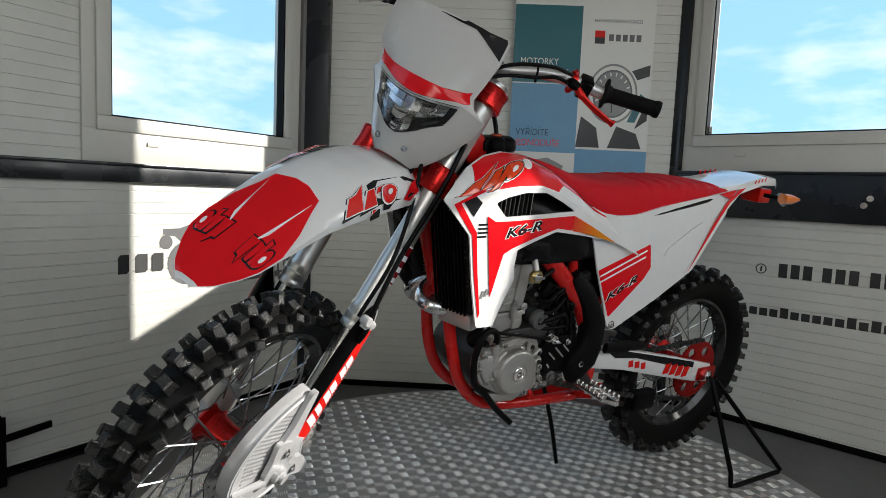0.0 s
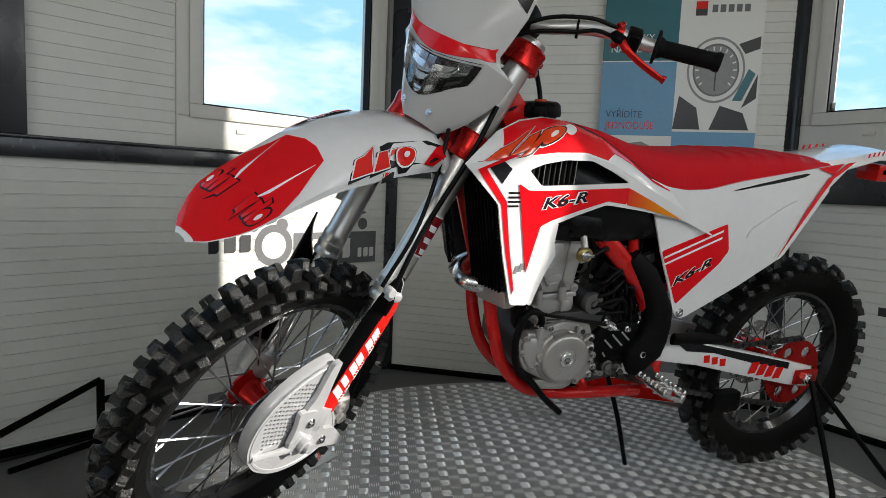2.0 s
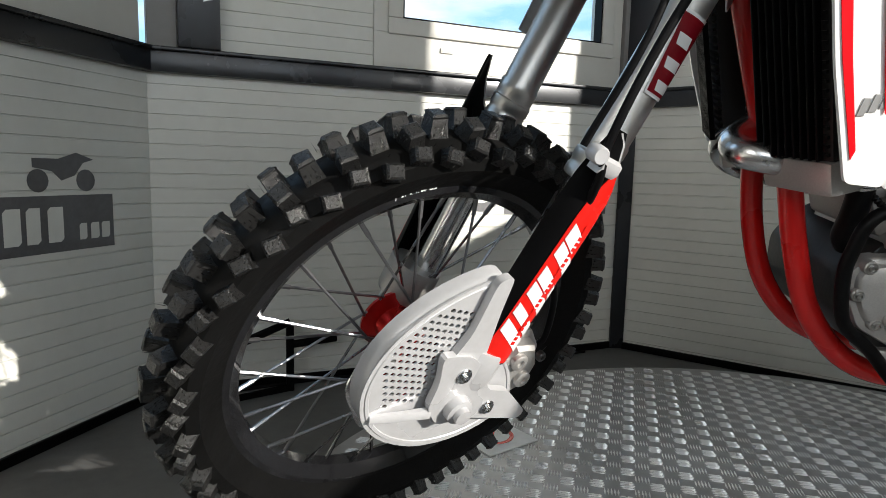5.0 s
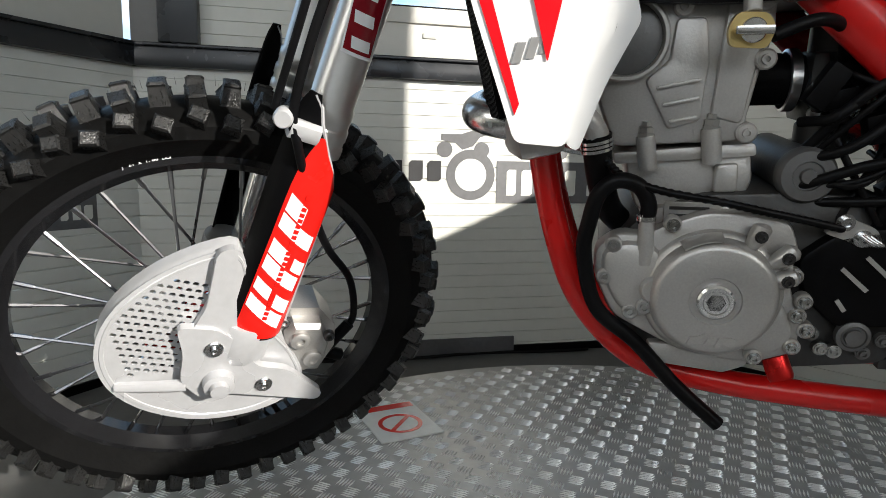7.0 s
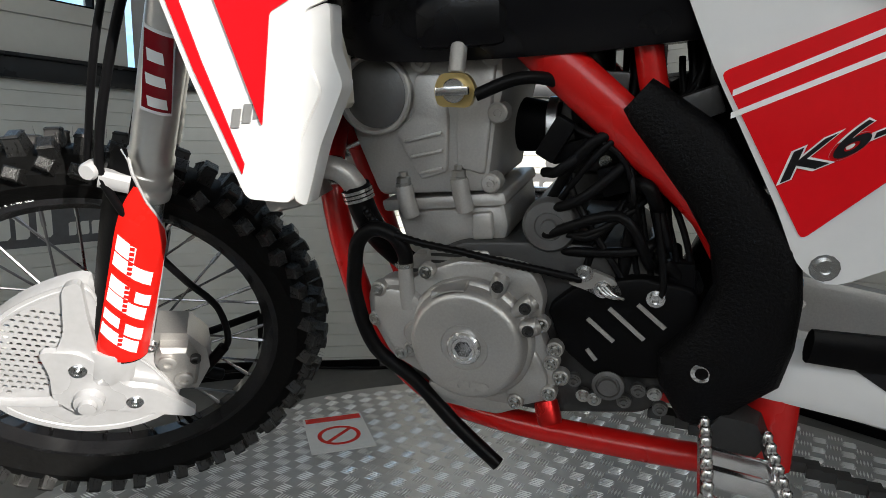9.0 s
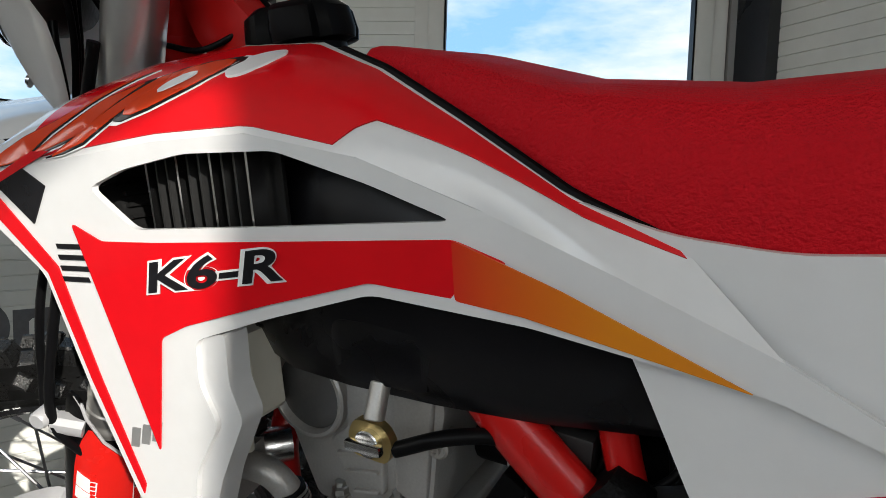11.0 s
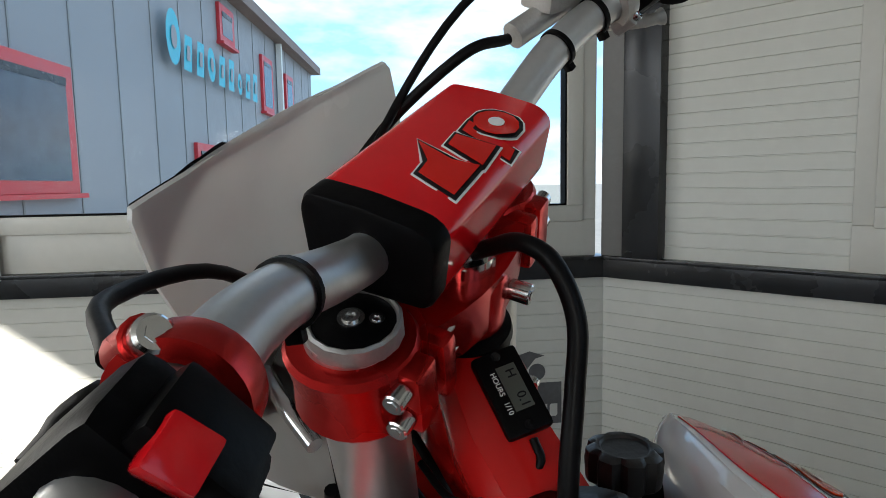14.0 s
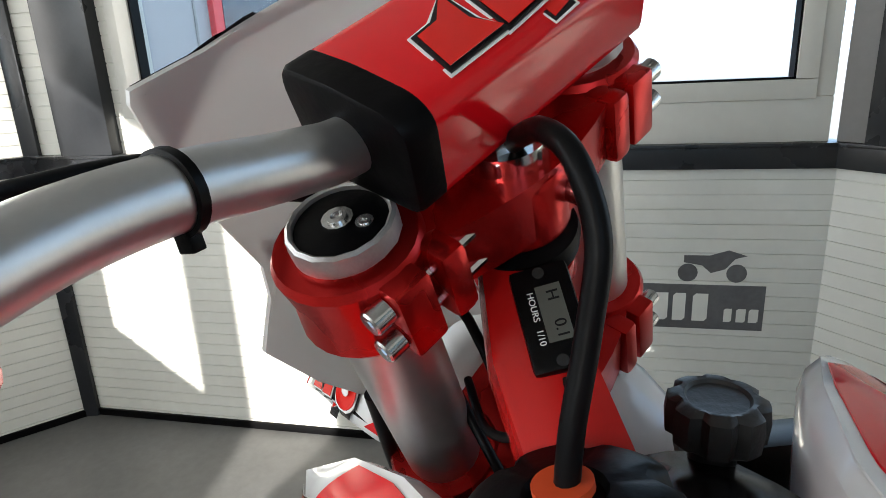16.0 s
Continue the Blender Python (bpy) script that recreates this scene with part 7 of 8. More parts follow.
for x, z in ((0.541, 0.640), (0.604, 0.648)):
    bm = bmesh.new()
    add_tube(bm, [(x + 0.003, -0.088, z - 0.014), (x, -0.091, z + 0.004), (x - 0.002, -0.091, z + 0.020)], 0.0098, 14)
    bp("stud_boss", bm, M_ALU, engine)
    bm = bmesh.new()
    add_lathe(bm, [(0.0088, 0.0), (0.0088, 0.004), (0.0078, 0.0045), (0.0078, 0.010), (0.0050, 0.0115), (0.0048, 0.016), (0.0, 0.016)], axis_m((x - 0.002, -0.091, z + 0.019), (0, 0, 1)), 6)
    bp("stud_nut", bm, M_BOLT, engine)
for x, z in ((0.566, 0.786), (0.640, 0.790), (0.645, 0.735), (0.636, 0.664)):
    bm = bmesh.new()
    add_cyl(bm, (x, -0.07, z), (x, -0.094, z), 0.0105, 14, 0.002)
    add_bolt(bm, (x, -0.093, z), (0, -1, 0), 0.0050, 0.005)
    bp("lug", bm, M_ALU, engine)
bm = bmesh.new()
add_box(bm, (0.563, -0.0968, 0.572), (0.622, -0.0930, 0.592), 0.001)
plate = bp("serial_plate", bm, M_ALU, engine, "stamped pad with plain bars for a number")
for k in range(2):
    bm = bmesh.new()
    add_box(bm, (0.568, -0.0980, 0.576 + 0.008 * k), (0.614 - 0.006 * k, -0.0965, 0.5795 + 0.008 * k), 0.0005)
    bp("mark_bar", bm, M_ALUD, plate)
# top of the engine
outline_block("rocker_cover", [(0.492, 0.790), (0.505, 0.835), (0.60, 0.845), (0.632, 0.825), (0.640, 0.795)], 0.055, -0.072, M_ALUD, engine)
# gearbox side: black cover with bright slots, shift boss, starter
GC = outline_block("sprocket_cover", [(0.696, 0.537), (0.725, 0.563), (0.788, 0.577), (0.840, 0.567), (0.841, 0.471), (0.744, 0.463), (0.710, 0.493)], -0.085, -0.106, M_BLACK, engine, "black slotted sprocket cover", soft=0.010)
for (xa, za), (xb, zb) in (((0.738, 0.530), (0.764, 0.507)), ((0.759, 0.543), (0.793, 0.512)), ((0.738, 0.496), (0.747, 0.484)), ((0.786, 0.549), (0.812, 0.526))):
    d = Vector((xb - xa, 0, zb - za))
    n_ = Vector((-d.z, 0, d.x)).normalized() * 0.0022
    bm = bmesh.new()
    add_slab(bm, [Vector((xa, -0.1068, za)) + n_, Vector((xb, -0.1068, zb)) + n_, Vector((xb, -0.1068, zb)) - n_, Vector((xa, -0.1068, za)) - n_], (0, -0.0014, 0))
    bp("slot", bm, M_ALU, GC)
bm = bmesh.new()
add_lathe(bm, [(0.0285, 0.0), (0.0280, 0.012), (0.0250, 0.016), (0.0150, 0.0165), (0.0140, 0.0145), (0.0080, 0.0145), (0.0070, 0.0185), (0.0, 0.0185)], axis_m((0.697, -0.082, 0.622), (0, -1, 0)), 40)
bp("starter_cover", bm, M_ALUM, engine)
bm = bmesh.new()
add_tube(bm, [(0.697, 0.06, 0.622), (0.697, -0.084, 0.622)], 0.026, 28)
bp("starter_motor", bm, M_ALUD, engine)
bm = bmesh.new()
add_lathe(bm, [(0.0165, 0.0), (0.0165, 0.008), (0.0125, 0.0095), (0.0115, 0.0080), (0.0095, 0.0080), (0.0090, 0.0120), (0.0, 0.0120)], axis_m((0.760, -0.100, 0.456), (0, -1, 0)), 28)
bp("shift_boss", bm, M_ALUM, engine)
for k, (x, z) in enumerate(((0.724, 0.452), (0.734, 0.437), (0.790, 0.452), (0.806, 0.447), (0.812, 0.432), (0.746, 0.436), (0.776, 0.434))):
    bm = bmesh.new()
    add_lathe(bm, [(0.0080, 0.0), (0.0076, 0.006), (0.0, 0.0065)], axis_m((x, -0.092 - 0.003 * (k % 3), z), (0, -1, 0)), 14)
    add_bolt(bm, (x, -0.098 - 0.003 * (k % 3), z), (0, -1, 0), 0.0042, 0.005)
    bp("case_screw", bm, M_BOLT if k % 2 else M_ALUM, engine)
bm = bmesh.new()
add_lathe(bm, [(0.011, 0.0), (0.0135, 0.003), (0.0135, 0.024), (0.012, 0.028), (0.0085, 0.028), (0.0075, 0.022), (0.0, 0.022)], axis_m((0.692, -0.092, 0.422), (0.30, -0.45, -0.85)), 20)
bp("drain_cap", bm, M_REDA, engine, "red anodised drain fitting")
# carburettor and rubber boots
bm = bmesh.new()
add_tube(bm, [(0.655, -0.01, 0.715), (0.690, -0.015, 0.712), (0.700, -0.015, 0.71)], [0.030, 0.026, 0.030], 20)
boot = bp("intake_boot", bm, M_BLACK, engine)
bm = bmesh.new()
add_lathe(bm, [(0.030, -0.006), (0.033, -0.005), (0.033, 0.005), (0.030, 0.006)], axis_m((0.690, -0.015, 0.712), (1, 0, 0)), 24, closed=True)
bp("hose_clamp", bm, M_STEEL, boot)
bm = bmesh.new()
add_box(bm, (0.700, -0.050, 0.668), (0.765, 0.020, 0.742), 0.010)
add_cyl(bm, (0.728, -0.02, 0.735), (0.728, -0.02, 0.795), 0.024, 20, 0.003)
add_cyl(bm, (0.728, -0.02, 0.64), (0.728, -0.02, 0.67), 0.026, 20, 0.004)
carb = bp("carburettor", bm, M_ALUD, engine, "dark cast carburettor")
for k in range(5):
    bm = bmesh.new()
    x, z = 0.708 + 0.013 * k, 0.68 + 0.014 * (k % 3)
    add_bolt(bm, (x, -0.0500, z), (0, -1, 0), 0.0045, 0.006)
    bp("screw", bm, M_STEEL, carb)
bm = bmesh.new()
add_tube(bm, [(0.765, -0.015, 0.70), (0.80, -0.01, 0.715), (0.86, 0.0, 0.74)], [0.026, 0.032, 0.040], 20)
bp("airbox_boot", bm, M_BLACK, engine)
bm = bmesh.new()
add_box(bm, (0.84, -0.085, 0.66), (1.05, 0.085, 0.88), 0.02)
bp("airbox", bm, M_BLACK, label="black plastic air box")
# electrics cluster: small dark boxes and wires behind the cylinder
random.seed(11)
for k in range(9):
    bm = bmesh.new()
    c = Vector((0.69 + 0.14 * random.random(), -0.06 - 0.035 * random.random(), 0.57 + 0.20 * random.random()))
    w = Vector((0.010 + 0.012 * random.random(), 0.010, 0.008 + 0.014 * random.random()))
    add_box(bm, c - w, c + w, 0.003, Matrix.Translation(c) @ Matrix.Rotation(random.uniform(-0.6, 0.6), 4, 'Y') @ Matrix.Translation(-c))
    bp("connector", bm, M_BLACK if k % 3 else M_ALUD, engine)
for k in range(7):
    a = Vector((0.67 + 0.10 * random.random(), -0.075, 0.60 + 0.1 * random.random()))
    b = Vector((0.76 + 0.07 * random.random(), -0.07, 0.66 + 0.12 * random.random()))
    m_ = (a + b) / 2 + Vector((random.uniform(-0.02, 0.02), -0.035, random.uniform(-0.05, 0.02)))
    tube_part("wire", [a, m_, b, b + Vector((0.0, 0.02, 0.08))], 0.0032 + 0.002 * (k % 2), M_HOSE, "", engine)
for k in range(12):
    a = Vector((random.uniform(0.68, 0.84), random.uniform(-0.095, -0.07), random.uniform(0.56, 0.70)))
    b = Vector((random.uniform(0.72, 0.85), random.uniform(-0.10, -0.075), random.uniform(0.50, 0.74)))
    m_ = (a + b) / 2 + Vector((random.uniform(-0.03, 0.03), -0.015, random.uniform(-0.04, 0.04)))
    tube_part("wire", [a + Vector((0, 0.04, 0.01)), a, m_, b, b + Vector((0, 0.04, 0))], random.uniform(0.0025, 0.007), M_HOSE, "", engine)
# clutch arm on its bracket, with the cable's end and bolts
bm = bmesh.new()
add_slab(bm, rounded([Vector((x, -0.098, z)) for x, z in ((0.716, 0.566), (0.738, 0.582), (0.764, 0.572), (0.772, 0.556), (0.752, 0.552), (0.736, 0.560))], 0.006), (0, -0.008, 0))
arm = bp("clutch_bracket", bm, M_ALU, engine, "bright clutch cable bracket")
for x, z in ((0.734, 0.578), (0.752, 0.562), (0.802, 0.556)):
    bm = bmesh.new()
    add_bolt(bm, (x, -0.106, z), (0, -1, 0), 0.006, 0.007)
    bp("bolt", bm, M_STEEL, engine)
for k in range(3):
    tube_part("clutch_spring", [(0.748 + 0.004 * k, -0.112, 0.566), (0.756 + 0.004 * k, -0.116, 0.560), (0.764 + 0.004 * k, -0.112, 0.556)], 0.0022, M_STEEL, "", engine)
# fan of thin straight hoses behind the gearbox
for k in range(5):
    tube_part("drain_hose", [(0.770 + 0.006 * k, -0.070, 0.690), (0.776 + 0.012 * k, -0.088, 0.620), (0.786 + 0.013 * k, -0.092, 0.560)], 0.0032, M_HOSE, "", engine)
# coolant: alloy elbow, hoses, clamp
tube_part("water_elbow", [(0.425, -0.118, 0.682), (0.452, -0.120, 0.686), (0.476, -0.114, 0.680), (0.488, -0.108, 0.664), (0.490, -0.104, 0.652)], 0.0130, M_ALU, "alloy water elbow", engine)
tube_part("water_hose", [(0.489, -0.106, 0.664), (0.492, -0.100, 0.635), (0.498, -0.085, 0.605), (0.508, -0.060, 0.575), (0.520, -0.050, 0.560)], 0.0150, M_HOSE, "black rubber water hose", engine)
for k in range(3):
    bm = bmesh.new()
    add_lathe(bm, [(0.0150, -0.0018), (0.0172, -0.0016), (0.0172, 0.0016), (0.0150, 0.0018)], axis_m((0.4892 + 0.0006 * k, -0.1055 + 0.001 * k, 0.657 - 0.0045 * k), (0.2, 0.1, -1)), 24, closed=True)
    bp("hose_clamp", bm, M_STEEL, engine)
tube_part("breather_pipe", [(0.543, -0.112, 0.572), (0.545, -0.116, 0.592), (0.534, -0.118, 0.612), (0.512, -0.120, 0.618), (0.494, -0.122, 0.604), (0.486, -0.120, 0.575), (0.482, -0.118, 0.538), (0.498, -0.112, 0.474), (0.544, -0.106, 0.432), (0.590, -0.106, 0.382), (0.640, -0.108, 0.338)], 0.0085, M_HOSE, "black drain hose hanging to its open end", engine)
bm = bmesh.new()
add_tube(bm, [(0.545, -0.112, 0.530), (0.545, -0.116, 0.548), (0.544, -0.114, 0.582)], [0.011, 0.0085, 0.0080], 14)
bp("pipe_stub", bm, M_ALU, engine)
bm = bmesh.new()
add_lathe(bm, [(0.0085, -0.003), (0.0102, -0.0025), (0.0102, 0.0025), (0.0085, 0.003)], axis_m((0.5435, -0.114, 0.578), (0, 0, 1)), 16, closed=True)
bp("pipe_clip", bm, M_STEEL, engine)
pts = curve_pts([(0.497, -0.110, 0.640), (0.520, -0.118, 0.620), (0.560, -0.124, 0.608), (0.610, -0.126, 0.600), (0.655, -0.122, 0.590), (0.690, -0.116, 0.582), (0.732, -0.110, 0.572)], 12)
bm = bmesh.new()
add_tube(bm, pts, [0.0046 if k % 2 else 0.0036 for k in range(len(pts))], 10)
bp("ribbed_cable", bm, M_HOSE, engine)
# exhaust: header from the head, round to the right
tube_part("exhaust_header", [(0.50, 0.03, 0.730), (0.455, 0.035, 0.720), (0.415, 0.055, 0.700), (0.395, 0.085, 0.672), (0.430, 0.115, 0.640), (0.52, 0.125, 0.62), (0.70, 0.13, 0.60), (0.95, 0.13, 0.70), (1.15, 0.135, 0.78)], 0.019, M_STEEL, "bright steel exhaust header pipe")
bm = bmesh.new()
add_tube(bm, [(1.12, 0.14, 0.77), (1.18, 0.15, 0.80), (1.50, 0.15, 0.93), (1.55, 0.15, 0.95)], [0.03, 0.052, 0.052, 0.034], 24)
bp("silencer", bm, M_ALU, label="alloy silencer")
bm = bmesh.new()
add_tube(bm, curve_pts([(0.470, 0.035, 0.715), (0.420, 0.022, 0.704), (0.380, -0.006, 0.694), (0.358, -0.040, 0.685), (0.362, -0.068, 0.679), (0.388, -0.082, 0.674), (0.420, -0.074, 0.670), (0.440, -0.050, 0.668)], 6), 0.0190, 24)
bp("exhaust_loop", bm, M_STEEL, label="bright bent exhaust pipe round the frame tube")
# overflow bottle and petcock
bm = bmesh.new()
add_loft(bm, [[Vector((x0 + w * a, -0.118 + 0.02 * b, z)) for a, b in ((-1, -0.8), (-0.8, -1), (0.8, -1), (1, -0.8), (1, 0.8), (0.8, 1), (-0.8, 1), (-1, 0.8))] for z, w, x0 in ((0.745, 0.012, 0.478), (0.750, 0.018, 0.476), (0.79, 0.020, 0.474), (0.825, 0.019, 0.476))])
add_cyl(bm, (0.456, -0.118, 0.70), (0.458, -0.118, 0.752), 0.006, 10)
bp("overflow_bottle", bm, M_CLEARTANK, label="milky plastic overflow bottle")
bm = bmesh.new()
add_slab(bm, [Vector((x, -0.141, z)) for x, z in smooth2([(0.600, 0.746), (0.632, 0.744), (0.638, 0.762), (0.630, 0.775), (0.604, 0.776), (0.597, 0.762)], 0.006)], (0, 0.008, 0))
pet = bp("fuel_tap", bm, M_BRASS, label="brass fuel tap with steel lever")
bm = bmesh.new()
add_cyl(bm, (0.618, -0.14, 0.760), (0.618, -0.147, 0.760), 0.011, 20, 0.001)
add_box(bm, (0.602, -0.153, 0.756), (0.634, -0.146, 0.764), 0.002)
bp("tap_lever", bm, M_STEEL, pet)
bm = bmesh.new()
add_cyl(bm, (0.618, -0.135, 0.774), (0.618, -0.122, 0.800), 0.008, 14, 0.001)
bp("tap_neck", bm, M_ALU, pet)
bm = bmesh.new()
add_box(bm, (0.575, -0.130, 0.796), (0.665, -0.06, 0.850), 0.014)
bp("tap_flange", bm, M_TANK, pet, "black tank sump over the tap")
tube_part("fuel_hose", [(0.636, -0.136, 0.755), (0.675, -0.125, 0.768), (0.705, -0.10, 0.762), (0.722, -0.07, 0.735)], 0.006, M_HOSE, "black fuel hose", pet)
# centre rod under the engine and side stand
tube_part("side_stand", [(0.885, 0.06, 0.372), (0.96, 0.055, 0.20), (1.02, 0.05, 0.03)], 0.007, M_BLACK, "black side stand rod")

# rear stand: a bent black steel triangle hooked on the axle
bm = bmesh.new()
hook = LEAN @ Vector((1.472, -0.138, 0.372))
f1, f2 = Vector((1.455, -0.262, 0.008)), Vector((1.735, -0.270, 0.008))
add_tube(bm, [hook, f1 + Vector((0, 0, 0.05)), f1 + Vector((0.006, 0, 0.004)), f1.lerp(f2, 0.1)] + [f1.lerp(f2, k / 10) for k in range(2, 9)] + [f2 - Vector((0.012, 0, 0)), f2 + Vector((0, 0, 0.006)), f2 + Vector((-0.02, 0.006, 0.03)), hook + Vector((0.016, 0, -0.004))], 0.008, 12)
tagged(part("rear_stand", finish(bm), M_BLACK), "black bent-steel triangle stand hooked under the rear axle", "stand")

# ---------------------------------------------------------------- things in the room
def wall_box(name, w, s0, s1, z0, z1, d0, d1, material, parent=None, bevel=0.0):
    bm = bmesh.new()
    wbox(bm, w, (s0, s1), (z0, z1), (d0, d1), bevel)
    ob = part(name, finish(bm), material, parent, smooth=False)
    return ob


def wall_shape(name, w, pts, d, material, parent=None):
    bm = bmesh.new()
    add_slab(bm, [w @ Vector((s, z, d)) for s, z in pts], (w.to_3x3() @ Vector((0, 0, 0.0008))))
    return part(name, finish(bm), material, parent, smooth=False)


def wall_words(text, w, s, z, height, material, parent, d, fit=None):
    return add_words("lettering", text, height * 1.38, w @ Matrix.Translation((s, z, d)), material, parent, fit)


def disc(s, z, r, n=28, sx=1.0):
    return [(s + r * sx * math.cos(k * math.tau / n), z + r * math.sin(k * math.tau / n)) for k in range(n)]


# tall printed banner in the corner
# its own axes: 70 cm wide, moved and drawn out taller than below to fit the camera's view
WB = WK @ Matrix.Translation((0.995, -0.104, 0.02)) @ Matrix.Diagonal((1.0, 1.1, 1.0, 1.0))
P0, P1, P2 = 0.055, 0.390, 0.750
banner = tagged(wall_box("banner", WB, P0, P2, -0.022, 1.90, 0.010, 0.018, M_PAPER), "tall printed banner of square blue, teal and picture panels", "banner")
D = 0.0184


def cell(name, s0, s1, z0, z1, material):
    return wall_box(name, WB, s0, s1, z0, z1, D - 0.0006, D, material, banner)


cell("teal_panel", P0, P1, 1.455, 1.80, M_TEAL)
wall_words("MOTORKY", WB, P0 + 0.035, 1.528, 0.030, M_PAPER, banner, D + 0.0004, 0.19)
wall_words("NA SPLÁTKY", WB, P0 + 0.035, 1.482, 0.030, M_PAPER, banner, D + 0.0004, 0.24)
cell("blue_panel", P0, P1, 1.14, 1.45, M_BLUE)
wall_words("VYŘÍDÍTE", WB, P0 + 0.03, 1.208, 0.030, M_TEXT, banner, D + 0.0004, 0.165)
wall_words("JEDNODUŠE", WB, P0 + 0.03, 1.160, 0.030, M_DECALR, banner, D + 0.0004, 0.225)
cell("helmet_picture", P0, P1, 0.835, 1.135, M_PAPER)
wall_shape("helmet_shell", WB, [(P0 + 0.06, 0.90), (P0 + 0.05, 1.03), (P0 + 0.09, 1.10), (P0 + 0.20, 1.115), (P0 + 0.28, 1.08), (P0 + 0.27, 1.05), (P0 + 0.10, 1.03), (P0 + 0.085, 0.92)], D + 0.0002, M_GREYP, banner)
wall_shape("helmet_opening", WB, [(P0 + 0.10, 1.03), (P0 + 0.27, 1.045), (P0 + 0.26, 0.92), (P0 + 0.20, 0.86), (P0 + 0.11, 0.90)], D + 0.0004, M_INK, banner)
cell("blue_panel", P0, P1, 0.52, 0.83, M_BLUE)
wall_words("NA MÍRU", WB, P0 + 0.03, 0.605, 0.030, M_TEXT, banner, D + 0.0004, 0.15)
wall_words("PRO KAŽDÉHO", WB, P0 + 0.03, 0.558, 0.030, M_DECALR, banner, D + 0.0004, 0.26)
cell("wheel_picture", P0, P1, 0.22, 0.515, M_GREYP)
wall_shape("wheel_shape", WB, disc(P0 + 0.18, 0.36, 0.12), D + 0.0002, M_INK, banner)
cell("red_base", P0, P2, -0.020, 0.06, M_DECALR)
wall_words("NA PARTNERSTVÍ ZÁLEŽÍ", WB, P1 + 0.06, 1.728, 0.014, M_TEXT, banner, D + 0.0002, 0.235)
cell("red_square", P1 + 0.065, P1 + 0.115, 1.665, 1.695, M_DECALR)
cell("black_square", P1 + 0.065, P1 + 0.115, 1.637, 1.665, M_INK)
for k in range(5):
    cell("mark_block", P1 + 0.135 + 0.034 * k, P1 + 0.159 + 0.034 * k, 1.650, 1.680, M_INKG)
cell("dial_picture", P1, P2, 1.165, 1.60, M_PAPER)
c_s, c_z = P1 + 0.17, 1.415
for r, m_, k in ((0.135, M_GREYP, 0), (0.125, M_PAPER, 1), (0.108, M_INKG, 2), (0.100, M_GREYP, 3)):
    wall_shape("dial_ring", WB, disc(c_s, c_z, r, 36, 0.92), D + 0.0003 * (k + 1), m_, banner)
for k in range(14):
    t = radians(-40 + 260 * k / 13)
    wall_shape("dial_tick", WB, [(c_s + r * 0.92 * math.cos(t) + q * 0.003 * math.sin(t), c_z + r * math.sin(t) - q * 0.003 * math.cos(t)) for r, q in ((0.080, -1), (0.096, -1), (0.096, 1), (0.080, 1))], D + 0.0017, M_PAPER, banner)
wall_shape("dial_needle", WB, [(c_s - 0.003, c_z), (c_s + 0.003, c_z), (c_s + 0.003, c_z - 0.085), (c_s - 0.003, c_z - 0.085)], D + 0.0020, M_INK, banner)
for pts in ([(P1 + 0.0, 1.17), (P1 + 0.12, 1.17), (P1 + 0.10, 1.26), (P1 + 0.02, 1.31)], [(P1 + 0.16, 1.17), (P1 + 0.33, 1.17), (P1 + 0.30, 1.24), (P1 + 0.20, 1.27)], [(P1 + 0.26, 1.52), (P1 + 0.35, 1.55), (P1 + 0.35, 1.50), (P1 + 0.29, 1.48)], [(P1 + 0.29, 1.26), (P1 + 0.35, 1.40), (P1 + 0.35, 1.30)]):
    wall_shape("dark_shape", WB, pts, D + 0.0002, M_INK, banner)
wall_shape("teal_shape", WB, [(P1 + 0.25, 1.29), (P1 + 0.29, 1.29), (P1 + 0.34, 1.40), (P1 + 0.31, 1.42)], D + 0.0004, M_TEAL, banner)
cell("blue_panel", P1, P2, 0.845, 1.16, M_BLUE)
wall_words("UZAVŘETE", WB, P1 + 0.03, 0.925, 0.030, M_TEXT, banner, D + 0.0004, 0.185)
wall_words("RYCHLE", WB, P1 + 0.03, 0.878, 0.030, M_DECALR, banner, D + 0.0004, 0.15)
cell("scooter_picture", P1, P2, 0.45, 0.84, M_TEAL)
wall_shape("scooter_lamp", WB, disc(P1 + 0.18, 0.68, 0.07), D + 0.0002, M_GREYP, banner)
cell("dark_picture", P1, P2, 0.11, 0.445, M_GREYP)

# the wall signs: ring, dark block and plain letter shapes, with small silhouettes above
def letter_shapes(w, sign, s, z, h, wid, n, material, d):
    """Plain upright bars with a cut corner, of a lettering's size."""
    for k in range(n):
        a, b = s + k * wid * 1.22, s + k * wid * 1.22 + wid * (0.92 if k % 3 else 0.78)
        cut = 0.18 * wid
        pts = [(a, z), (b - cut, z), (b, z + cut), (b, z + h), (a + cut, z + h), (a, z + h - cut)]
        wall_shape("letter_shape", w, pts, d, material, sign)


